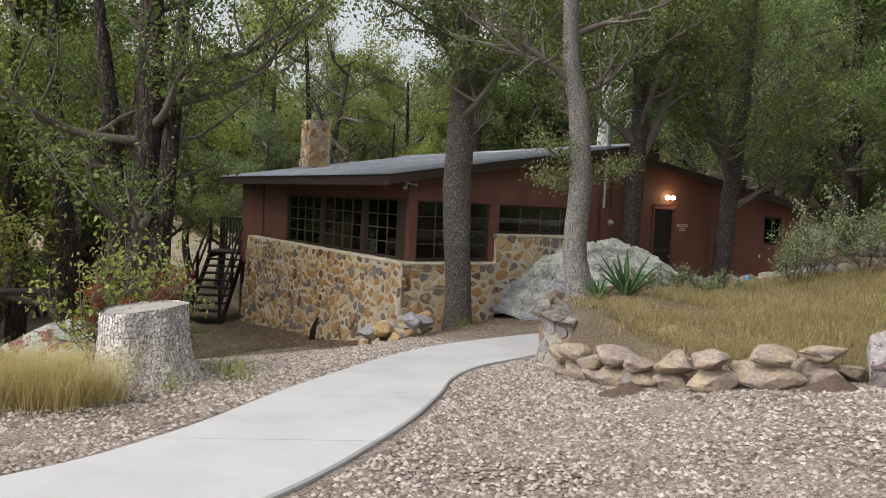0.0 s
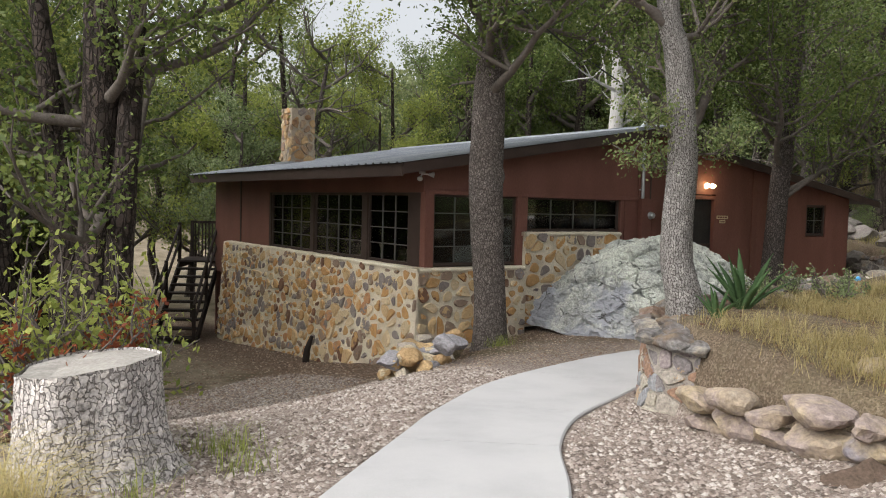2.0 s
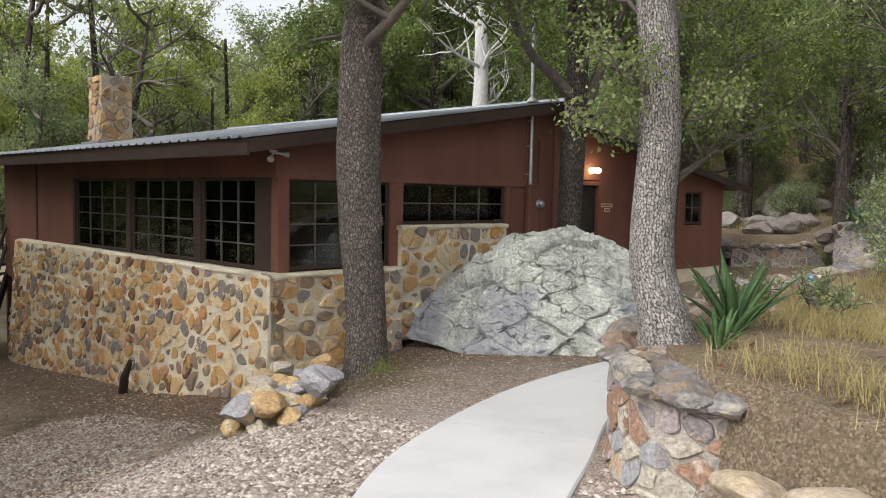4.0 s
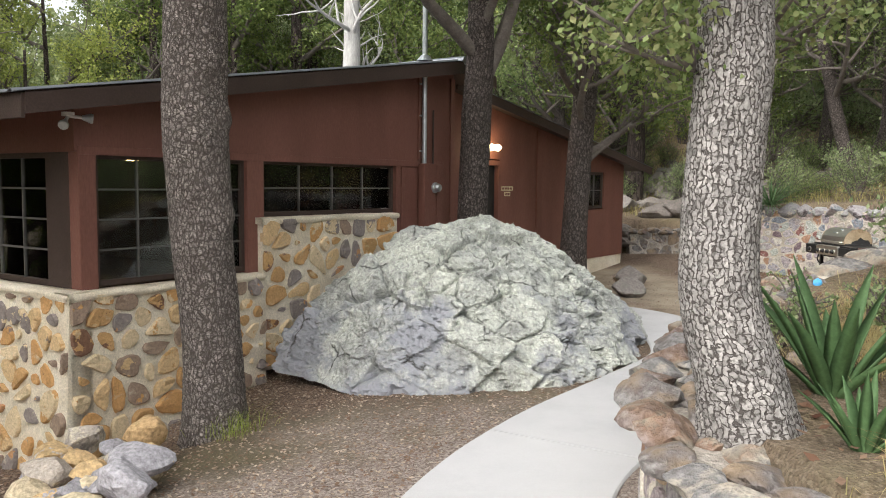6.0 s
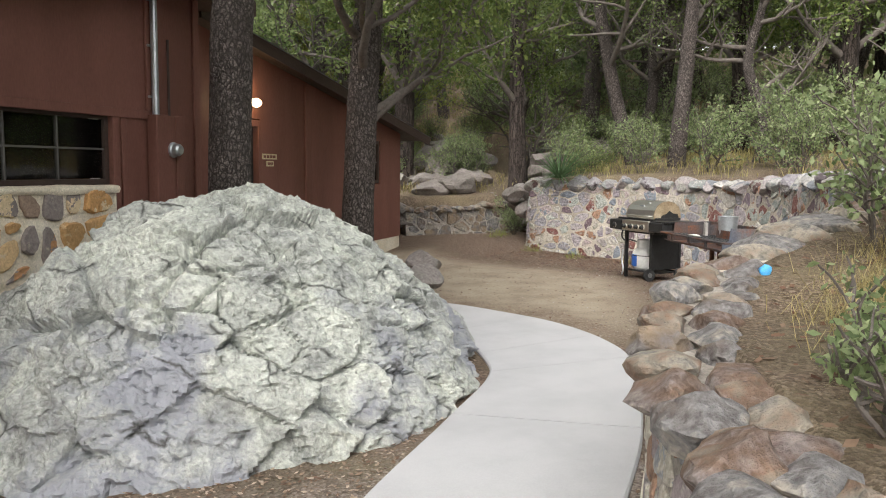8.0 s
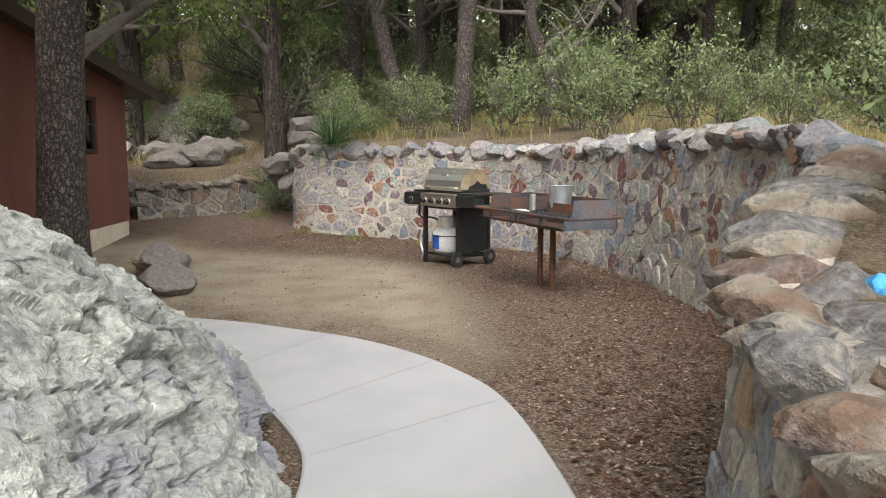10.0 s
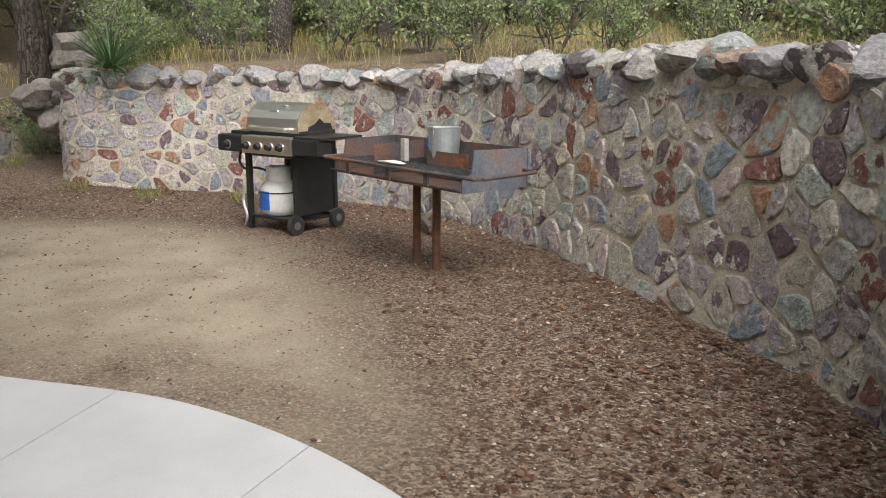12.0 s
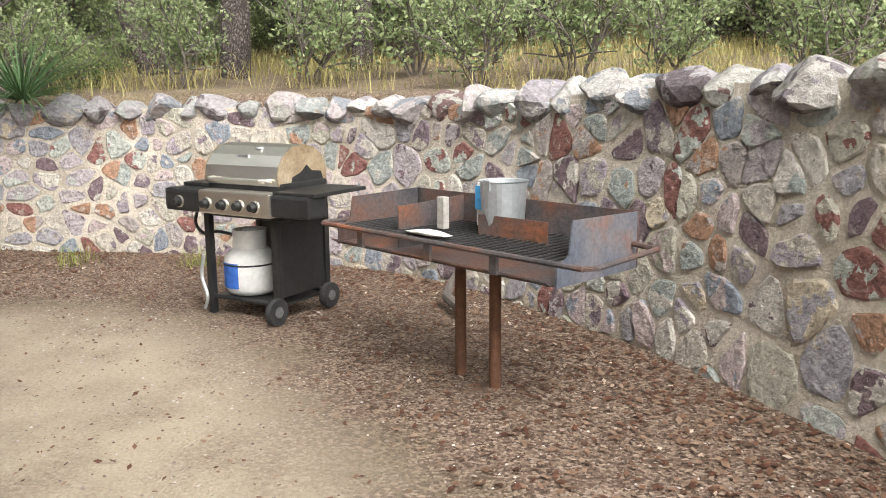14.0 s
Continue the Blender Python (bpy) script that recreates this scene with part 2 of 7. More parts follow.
GOLD = [(0.2, 0.11, 0.07), (0.508, 0.313, 0.14), (0.605, 0.432, 0.238), (0.3, 0.22, 0.165), (0.54, 0.31, 0.13), (0.648, 0.518, 0.335), (0.25, 0.215, 0.2), (0.475, 0.259, 0.13)]
MAUVE = [(0.16, 0.115, 0.14), (0.36, 0.32, 0.26), (0.26, 0.22, 0.25), (0.44, 0.41, 0.35), (0.18, 0.21, 0.25), (0.37, 0.29, 0.28), (0.33, 0.31, 0.24), (0.2, 0.075, 0.06), (0.31, 0.33, 0.29), (0.3, 0.26, 0.27), (0.14, 0.09, 0.105), (0.4, 0.37, 0.32), (0.24, 0.27, 0.25), (0.31, 0.16, 0.085), (0.29, 0.25, 0.23), (0.25, 0.235, 0.255), (0.4, 0.33, 0.22)]
RUBBLE = [(0.36, 0.31, 0.25), (0.43, 0.29, 0.16), (0.22, 0.19, 0.19), (0.28, 0.29, 0.31), (0.46, 0.41, 0.32), (0.3, 0.16, 0.09), (0.29, 0.23, 0.23), (0.4, 0.35, 0.27)]
ROCKY = [(0.22, 0.19, 0.16), (0.31, 0.25, 0.185), (0.26, 0.21, 0.195), (0.36, 0.29, 0.195), (0.2, 0.18, 0.195)]
def weathered(m, pale=(0.5, 0.46, 0.4), dark=(0.06, 0.05, 0.05), lo=0.57, amount=0.6):
    """Smears of pale mortar and dark pits over a stone."""
    N, L = m.node_tree.nodes, m.node_tree.links
    b = N["Principled BSDF"]
    col = b.inputs["Base Color"].links[0].from_socket
    tc = N.new("ShaderNodeTexCoord")
    for scale, edge, width, tint, most in ((11.0, lo, 0.1, pale, amount), (26.0, 0.62, 0.05, dark, 0.5)):
        nz = N.new("ShaderNodeTexNoise")
        nz.inputs["Scale"].default_value, nz.inputs["Detail"].default_value, nz.inputs["Roughness"].default_value = scale, 6, 0.68
        L.new(tc.outputs["Object"], nz.inputs["Vector"])
        r = N.new("ShaderNodeMapRange")
        r.inputs[1].default_value, r.inputs[2].default_value, r.inputs[4].default_value = edge, edge + width, most
        L.new(nz.outputs[0], r.inputs[0])
        mx = N.new("ShaderNodeMix")
        mx.data_type = "RGBA"
        mx.inputs[7].default_value = (*tint, 1)
        L.new(r.outputs[0], mx.inputs[0])
        L.new(col, mx.inputs[6])
        col = mx.outputs[2]
    L.new(col, b.inputs["Base Color"])
    return m


m_gold = weathered(surf("golden_fieldstone", GOLD, 6, 0.85, 0.5, 45, "obj", mottle=0.16), (0.6, 0.53, 0.4), (0.1, 0.07, 0.05), 0.6, 0.6)
# chimney stones: the golden colours scaled down to 0.72
m_chimney_stone = weathered(surf("darker_chimney_stone", [tuple(0.72 * c for c in q) for q in GOLD], 6, 0.9, 0.6, 40, "obj", mottle=0.2), (0.34, 0.28, 0.2), (0.06, 0.045, 0.035), 0.6, 0.5)
m_gold_i = weathered(surf("golden_fieldstone_rest", GOLD, 6, 0.85, 0.5, 45, "isl", mottle=0.16), (0.6, 0.53, 0.4), (0.1, 0.07, 0.05), 0.6, 0.6)
MAUVE = [tuple(0.85 * c + 0.3 * sum(q) / 3 for c in q) for q in MAUVE]
m_mauve = weathered(surf("mauve_fieldstone", MAUVE, 7, 0.88, 1.0, 24, "obj", mottle=0.1, fine=0.4, dist=0.035))
m_mauve_i = weathered(surf("mauve_fieldstone_rest", MAUVE, 7, 0.88, 1.0, 24, "isl", mottle=0.1, fine=0.4, dist=0.035))
m_rubble = weathered(surf("rubble_stone", [tuple(0.65 * c + 0.25 * sum(q) / 3 for c in q) for q in RUBBLE], 6, 0.9, 0.9, 28, "obj", mottle=0.12, fine=0.4))
m_rubble_i = weathered(surf("rubble_stone_rest", [tuple(0.65 * c + 0.25 * sum(q) / 3 for c in q) for q in RUBBLE], 6, 0.9, 0.9, 28, "isl", mottle=0.12, fine=0.4))
m_coping = weathered(surf("coping_rubble", [tuple(0.34 * c + 0.25 * sum(q) / 3 * k for c, k in zip(q, (1.12, 1.0, 0.86))) for q in RUBBLE], 5, 0.92, 1.0, 20, "obj", mottle=0.45, fine=0.45, dist=0.03), (0.3, 0.27, 0.235))
m_cap = surf("coping_fieldstone", [tuple(0.4 * c + 0.3 * sum(s) / 3 for c in s) for s in MAUVE], 7, 0.9, 0.9, 30, "obj", mottle=0.15, fine=0.4)
m_slope = surf("mossy_slope_rock", [(0.12, 0.108, 0.096), (0.185, 0.163, 0.148), (0.225, 0.203, 0.19), (0.16, 0.157, 0.13)], 4, 0.9, 0.8, 25, "obj", mottle=0.5, fine=0.35)
m_rock = surf("loose_rock", ROCKY, 5, 0.9, 0.7, 30, "obj", mottle=0.45, fine=0.35)
m_mortar_w = surf("warm_mortar", [(0.56, 0.48, 0.36), (0.72, 0.645, 0.51), (0.8, 0.74, 0.62)], 2.5, 0.95, 0.6, 60)
m_mortar = surf("pale_mortar", [(0.29, 0.25, 0.2), (0.45, 0.405, 0.335), (0.6, 0.545, 0.47)], 2.5, 0.95, 0.8, 50)
m_mortar_c = surf("darker_chimney_mortar", [(0.24, 0.19, 0.14), (0.34, 0.28, 0.21), (0.42, 0.36, 0.28)], 3, 0.95, 0.6, 50)
m_concrete = surf("pale_concrete", [(0.39, 0.39, 0.395), (0.45, 0.45, 0.455), (0.485, 0.485, 0.485)], 1.3, 0.85, 0.15, 120, fine=0.06)
m_brown = surf("brown_painted_board", [(0.14, 0.061, 0.046), (0.182, 0.08, 0.061), (0.215, 0.097, 0.076)], 1.5, 0.6, 0.25, 70, fine=0.15, stretch=(1, 1, 0.25))
m_trim = surf("dark_brown_trim", [(0.045, 0.03, 0.025), (0.065, 0.044, 0.037)], 3, 0.55, 0.2, 50)
m_dark = surf("dark_stained_wood", [(0.016, 0.011, 0.009), (0.032, 0.022, 0.018)], 6, 0.75, 0.3, 60, stretch=(1, 1, 0.3))
m_metalroof = surf("galvanised_roof_metal", [(0.2, 0.22, 0.25), (0.3, 0.32, 0.35), (0.38, 0.4, 0.42)], 1.2, 0.42, 0.05, 30, metal=0.7, fine=0.1)
m_glass = glass_material("window_glass")
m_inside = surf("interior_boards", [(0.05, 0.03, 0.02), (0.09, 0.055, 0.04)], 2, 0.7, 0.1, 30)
m_white = surf("white_paint", [(0.62, 0.6, 0.56), (0.75, 0.73, 0.7)], 6, 0.5, 0.1, 60, fine=0.08)
m_steel = surf("stainless_steel", [(0.6, 0.57, 0.52), (0.74, 0.71, 0.65)], 3, 0.38, 0.05, 90, metal=1.0, fine=0.12, stretch=(1, 1, 6))
m_galv = surf("galvanised_metal", [(0.42, 0.45, 0.47), (0.58, 0.61, 0.63)], 9, 0.42, 0.08, 40, metal=0.8, fine=0.12)
m_black = surf("black_enamel", [(0.012, 0.012, 0.012), (0.03, 0.03, 0.03)], 5, 0.4, 0.1, 60)
m_rust = surf("rusted_steel", [(0.035, 0.035, 0.04), (0.075, 0.065, 0.065), (0.11, 0.06, 0.045), (0.24, 0.085, 0.035)], 3.2, 0.7, 0.4, 45, fine=0.3, spread=0.45)
m_bluesteel = surf("blued_rusting_steel", [(0.05, 0.058, 0.075), (0.09, 0.1, 0.125), (0.13, 0.125, 0.135), (0.2, 0.085, 0.045)], 3.0, 0.6, 0.3, 45, fine=0.25, spread=0.5)
m_mortar_d = surf("grey_lichened_mortar", [(0.2, 0.18, 0.155), (0.3, 0.27, 0.235), (0.38, 0.35, 0.31)], 4, 0.95, 0.9, 40, fine=0.35)
m_rustleg = surf("brown_rust_pipe", [(0.07, 0.035, 0.022), (0.15, 0.07, 0.04)], 5, 0.8, 0.3, 60)
m_tank = surf("white_tank_enamel", [(0.6, 0.6, 0.58), (0.76, 0.76, 0.74)], 4, 0.4, 0.1, 30, fine=0.1)
m_blue = surf("blue_print", [(0.03, 0.1, 0.4), (0.05, 0.16, 0.5)], 8, 0.5, 0, 30)
m_cyan = surf("bright_blue_plastic", [(0.06, 0.3, 0.62), (0.1, 0.42, 0.75)], 8, 0.35, 0, 30)
m_rubber = surf("black_rubber", [(0.02, 0.02, 0.02), (0.045, 0.045, 0.045)], 8, 0.7, 0.2, 60)
m_yellow = surf("yellow_plastic", [(0.6, 0.33, 0.03), (0.7, 0.42, 0.05)], 6, 0.4, 0, 30)
m_bulb = glow_material("lit_bulb", (1.0, 0.72, 0.38), 14.0)
m_alligator = bark_material("alligator_juniper_bark", (0.36, 0.315, 0.29), (0.085, 0.07, 0.062), 44, (0.8, 0.8, 1.25), 0.0, 0.22)
m_grey_bark = bark_material("grey_brown_checker_bark", (0.19, 0.16, 0.145), (0.045, 0.036, 0.032), 34, (0.85, 0.85, 1.2), 0.0, 0.22)
m_pale_bark = block_bark("pale_oak_bark", (0.3, 0.285, 0.27), (0.075, 0.065, 0.06), 0.05, 0.0225, 0.0034, 0.036)
m_stump = block_bark("grey_stump_bark", (0.66, 0.615, 0.595), (0.2, 0.18, 0.17), 0.06, 0.042, 0.0045, 0.07)
m_dark_bark = bark_material("dark_tree_bark", (0.075, 0.058, 0.05), (0.02, 0.015, 0.012), 16, (1, 1, 0.35))
m_limb = surf("grey_limb", [(0.09, 0.075, 0.065), (0.16, 0.14, 0.125)], 8, 0.9, 0.5, 40)
m_snag = surf("bleached_snag_wood", [(0.3, 0.29, 0.28), (0.45, 0.44, 0.42)], 6, 0.9, 0.4, 40, stretch=(1, 1, 0.2))
m_cutwood = surf("weathered_cut_wood", [(0.26, 0.245, 0.225), (0.38, 0.36, 0.335)], 8, 0.9, 0.4, 40)


def leaf_material(name, cols):
    m = surf(name, cols, 0.6, 0.6, 0, 30, "isl", mottle=0.35, fine=0.2)
    b = m.node_tree.nodes["Principled BSDF"]
    N, L = m.node_tree.nodes, m.node_tree.links
    tl, mx = N.new("ShaderNodeBsdfTranslucent"), N.new("ShaderNodeMixShader")
    L.new(b.inputs["Base Color"].links[0].from_socket, tl.inputs[0])
    mx.inputs[0].default_value = 0.42
    L.new(b.outputs[0], mx.inputs[1])
    L.new(tl.outputs[0], mx.inputs[2])
    L.new(mx.outputs[0], N["Material Output"].inputs[0])
    return m


m_leaf = leaf_material("oak_foliage", [(0.085, 0.135, 0.045), (0.17, 0.225, 0.08), (0.25, 0.305, 0.12), (0.21, 0.26, 0.13)])
m_leaf_y = leaf_material("yellow_green_foliage", [(0.15, 0.2, 0.045), (0.26, 0.31, 0.07), (0.38, 0.41, 0.11), (0.18, 0.225, 0.07)])
m_juniper = leaf_material("juniper_foliage", [(0.06, 0.095, 0.026), (0.125, 0.17, 0.045), (0.2, 0.24, 0.07)])
m_leaf_g = leaf_material("grey_green_foliage", [(0.13, 0.18, 0.08), (0.23, 0.29, 0.135), (0.34, 0.39, 0.21)])
m_far = leaf_material("far_woods_foliage", [(0.07, 0.095, 0.038), (0.125, 0.155, 0.06), (0.185, 0.215, 0.092), (0.24, 0.27, 0.13)])
m_redleaf = leaf_material("rust_red_leaves", [(0.22, 0.06, 0.03), (0.3, 0.1, 0.04)])
m_grass = leaf_material("dry_yellow_grass", [(0.28, 0.22, 0.09), (0.4, 0.325, 0.15), (0.5, 0.42, 0.21), (0.33, 0.3, 0.15)])
m_straw = leaf_material("pale_straw_grass", [(0.42, 0.34, 0.14), (0.54, 0.45, 0.2), (0.64, 0.55, 0.28), (0.46, 0.41, 0.2)])
m_hillgrass = leaf_material("olive_dry_grass", [(0.22, 0.215, 0.08), (0.36, 0.31, 0.13), (0.47, 0.4, 0.18), (0.27, 0.28, 0.11)])
m_agave = leaf_material("agave_green", [(0.05, 0.105, 0.04), (0.1, 0.185, 0.075), (0.18, 0.28, 0.13)])
m_litter = leaf_material("dead_leaves", [(0.085, 0.038, 0.024), (0.14, 0.068, 0.043), (0.21, 0.125, 0.08), (0.3, 0.22, 0.16)])
m_chips = leaf_material("pale_bark_chips", [(0.15, 0.09, 0.06), (0.25, 0.168, 0.118), (0.42, 0.33, 0.25), (0.6, 0.51, 0.41)])
m_pebble = surf("pinkish_gravel", [(0.11, 0.085, 0.07), (0.24, 0.195, 0.168), (0.35, 0.295, 0.26), (0.5, 0.46, 0.42)], 6, 0.9, 0.2, 60, "isl", mottle=0.25)
m_ground = ground_material()

# ---- building tools ----
def mesh_of(name, verts, faces, material, smooth=False):
    me = bpy.data.meshes.new(name)
    me.from_pydata([tuple(v) for v in verts], [], [tuple(f) for f in faces])
    me.materials.append(material)
    if smooth:
        me.polygons.foreach_set("use_smooth", [True] * len(me.polygons))
    me.update()
    return me


def thing(name, label, category, m=None, kind="", group=""):
    ob = new(name)
    ob.empty_display_size = 0.1
    ob.matrix_world = m or Matrix()
    return tagged(ob, label, category, group, kind)


def solid(name, data, material, label, category, kind="", group="", m=None, smooth=False):
    """A thing that is one mesh: data is a bmesh or (verts, faces)."""
    ob = new(name, data_mesh(name, data, material, smooth))
    ob.matrix_world = m or Matrix()
    return tagged(ob, label, category, group, kind)


def data_mesh(name, data, material, smooth=False):
    if isinstance(data, tuple):
        return mesh_of(name, data[0], data[1], material, smooth)
    me = bpy.data.meshes.new(name)
    data.to_mesh(me)
    data.free()
    me.materials.append(material)
    if smooth:
        me.polygons.foreach_set("use_smooth", [True] * len(me.polygons))
    return me


def part(name, data, material, parent, label="", smooth=False, m=None):
    ob = new(name, data_mesh(name, data, material, smooth))
    ob.parent = parent
    if m is not None:
        ob.matrix_basis = m
    return tagged(ob, label)


def box(x0, x1, y0, y1, z0, z1, bevel=0.0, bm=None):
    bm = bm or bmesh.new()
    r = bmesh.ops.create_cube(bm, size=1.0)
    bmesh.ops.scale(bm, verts=r["verts"], vec=(x1 - x0, y1 - y0, z1 - z0))
    bmesh.ops.translate(bm, verts=r["verts"], vec=((x0 + x1) / 2, (y0 + y1) / 2, (z0 + z1) / 2))
    if bevel:
        es = list({e for v in r["verts"] for e in v.link_edges})
        bmesh.ops.bevel(bm, geom=es, offset=bevel, segments=2, affect="EDGES", profile=0.6)
    return bm


def tube(points, radii, sides=10, cap=True):
    """A round tube along points; returns (verts, faces)."""
    pts = [Vector(p) for p in points]
    if not isinstance(radii, (list, tuple)):
        radii = [radii] * len(pts)
    verts, faces = [], []
    ref = Vector((1, 0, 0))
    for i, p in enumerate(pts):
        d = (pts[min(i + 1, len(pts) - 1)] - pts[max(i - 1, 0)]).normalized()
        if abs(d.dot(ref)) > 0.95:
            ref = Vector((0, 1, 0)) if abs(d.y) < 0.9 else Vector((0, 0, 1))
        a = (ref - d * d.dot(ref)).normalized()
        b = d.cross(a)
        ref = a
        for k in range(sides):
            t = 2 * math.pi * k / sides
            verts.append(p + (a * math.cos(t) + b * math.sin(t)) * radii[i])
    for i in range(len(pts) - 1):
        for k in range(sides):
            k2 = (k + 1) % sides
            faces.append((i * sides + k, i * sides + k2, (i + 1) * sides + k2, (i + 1) * sides + k))
    if cap:
        faces.append(tuple(reversed(range(sides))))
        faces.append(tuple(range((len(pts) - 1) * sides, len(pts) * sides)))
    return verts, faces


def merge(*lots):
    verts, faces = [], []
    for v, f in lots:
        n = len(verts)
        verts.extend(v)
        faces.extend(tuple(i + n for i in q) for q in f)
    return verts, faces


def bezier(points, n):
    """A smooth run of n points through the given ones (Catmull-Rom)."""
    P = np.array(points, float)
    P = np.vstack([2 * P[0] - P[1], P, 2 * P[-1] - P[-2]])
    out = []
    m = len(P) - 3
    for t in np.linspace(0, m - 1e-6, n):
        i = int(t)
        f = t - i
        a, b, c, d = P[i:i + 4]
        out.append(0.5 * (2 * b + (c - a) * f + (2 * a - 5 * b + 4 * c - d) * f * f + (3 * b - a - 3 * c + d) * f ** 3))
    return np.array(out)


def smooth01(x):
    x = np.clip(x, 0, 1)
    return x * x * (3 - 2 * x)


def rock_data(seed, sx, sy, sz, rough=0.28, level=2):
    """A broken stone with flat facets, resting on z = 0."""
    rg = random.Random(seed)
    bm = bmesh.new()
    bmesh.ops.create_icosphere(bm, subdivisions=level, radius=0.5)
    cuts = [(Vector((rg.uniform(-1, 1), rg.uniform(-1, 1), rg.uniform(-0.7, 1))).normalized(), rg.uniform(0.24, 0.42)) for _ in range(11)]
    off = Vector((rg.uniform(-50, 50), rg.uniform(-50, 50), 0))
    for v in bm.verts:
        c = v.co
        for nrm, h in cuts:
            e = c.dot(nrm) - h
            if e > 0:
                c -= nrm * e * 0.9
        w = c * 3.4 + off + 0.3 * noise.noise_vector(c * 4 + off)
        near = noise.voronoi(w)[1][0]
        h = noise.noise_vector(near * 7.3)
        c *= 1 + rough * 0.5 * noise.fractal(c * 2.2 + off, 1.0, 2.0, 5) + rough * (0.55 * (w - near).dot(h) + 0.25 * h.x)
        v.co = Vector((c.x * sx, c.y * sy, c.z * sz)) * 1.12
    low = min(v.co.z for v in bm.verts)
    for v in bm.verts:
        v.co.z -= low
    return bm


def cells(width, height, size, seed, aspect=1.3, drop=0.25, gap=0.012, corner=(0.16, 0.3)):
    """Irregular stones that fill a wall of width x height: polygons with mortar gaps between them."""
    rg = random.Random(seed)
    sx, sy = size * aspect, size
    nx, ny = max(1, round(width / sx)), max(1, round(height / sy))
    pts = []
    for j in range(-1, ny + 1):
        for i in range(-1, nx + 1):
            if rg.random() < drop and 0 <= j < ny:
                continue
            pts.append(((i + 0.5 + 0.5 * (j % 2) + rg.uniform(-0.38, 0.38)) * width / nx, (j + 0.5 + rg.uniform(-0.34, 0.34)) * height / ny))
    out = []
    arr = np.array(pts)
    for i, p in enumerate(pts):
        if not (0 < p[0] < width and 0 < p[1] < height):
            continue
        d = np.hypot(arr[:, 0] - p[0], arr[:, 1] - p[1])
        near = [int(k) for k in np.argsort(d)[1:22]]
        poly = [(max(0, p[0] - 3 * sx), max(0, p[1] - 3 * sy)), (min(width, p[0] + 3 * sx), max(0, p[1] - 3 * sy)),
                (min(width, p[0] + 3 * sx), min(height, p[1] + 3 * sy)), (max(0, p[0] - 3 * sx), min(height, p[1] + 3 * sy))]
        g = gap * rg.choice((0.5, 0.8, 1.1, 1.6, 2.6))
        for k in near:
            q = pts[k]
            dx, dy = q[0] - p[0], q[1] - p[1]
            ln = math.hypot(dx, dy)
            dx, dy = dx / ln, dy / ln
            lim = ln / 2 - g
            res = []
            for a, b in zip(poly, poly[1:] + poly[:1]):
                ea = (a[0] - p[0]) * dx + (a[1] - p[1]) * dy - lim
                eb = (b[0] - p[0]) * dx + (b[1] - p[1]) * dy - lim
                if ea <= 0:
                    res.append(a)
                if ea * eb < 0:
                    t = ea / (ea - eb)
                    res.append((a[0] + (b[0] - a[0]) * t, a[1] + (b[1] - a[1]) * t))
            poly = res
            if len(poly) < 3:
                break
        if len(poly) < 3:
            continue
        cut = []
        for a, b in zip(poly, poly[1:] + poly[:1]):
            if math.hypot(b[0] - a[0], b[1] - a[1]) < 0.012:
                continue
            f = rg.uniform(*corner)
            cut += [(a[0] + (b[0] - a[0]) * f, a[1] + (b[1] - a[1]) * f), (a[0] + (b[0] - a[0]) * (1 - f), a[1] + (b[1] - a[1]) * (1 - f))]
        if len(cut) >= 5:
            out.append(cut)
    return out


def stone_piece(poly, place, rg, proud):
    """One wall stone from its outline; place(a, z, out) gives the point of the wall's face."""
    ragged = []
    for a, b in zip(poly, poly[1:] + poly[:1]):
        ln = math.hypot(b[0] - a[0], b[1] - a[1])
        ragged.append(a)
        if ln > 0.05:
            k, w = rg.uniform(0.35, 0.65), rg.uniform(-0.14, 0.05) * ln
            ragged.append((a[0] + (b[0] - a[0]) * k - (b[1] - a[1]) / ln * w, a[1] + (b[1] - a[1]) * k + (b[0] - a[0]) / ln * w))
    poly = ragged
    n = len(poly)
    cx, cz = sum(p[0] for p in poly) / n, sum(p[1] for p in poly) / n
    h = proud * rg.uniform(0.5, 1.5)
    tx, tz = rg.uniform(-0.25, 0.25) * h, rg.uniform(-0.25, 0.25) * h
    verts, faces = [], []
    for f, o in ((1.0, -0.03), (0.985, h * 0.6), (0.88, h)):
        for a, z in poly:
            w = rg.uniform(-0.12, 0.12) * h
            verts.append(place(cx + (a - cx) * f, cz + (z - cz) * f, o + (w + tx * (1 if a > cx else -1) + tz * (1 if z > cz else -1) if o > 0 else 0)))
    verts.append(place(cx, cz, h * rg.uniform(0.85, 1.1)))
    for r in range(2):
        for k in range(n):
            k2 = (k + 1) % n
            faces.append((r * n + k, r * n + k2, (r + 1) * n + k2, (r + 1) * n + k))
    for k in range(n):
        faces.append((2 * n + k, 2 * n + (k + 1) % n, 3 * n))
    return verts, faces


def face_wall(parent, polys, place, rg, proud, mat_obj, mat_isl, keep=None, name="stone"):
    """Stones of a wall as parts of it; those beyond the nearest 300 are joined into one part."""
    keep = keep or (lambda p: 0)
    order = sorted(polys, key=keep)
    rest = []
    for i, poly in enumerate(order):
        data = stone_piece(poly, place, rg, proud)
        if i < 300:
            part(name, data, mat_obj, parent)
        else:
            rest.append(data)
    if rest:
        tagged(part("stone_rest", merge(*rest), mat_isl, parent), "further fieldstones of the same wall", kind="stuff")

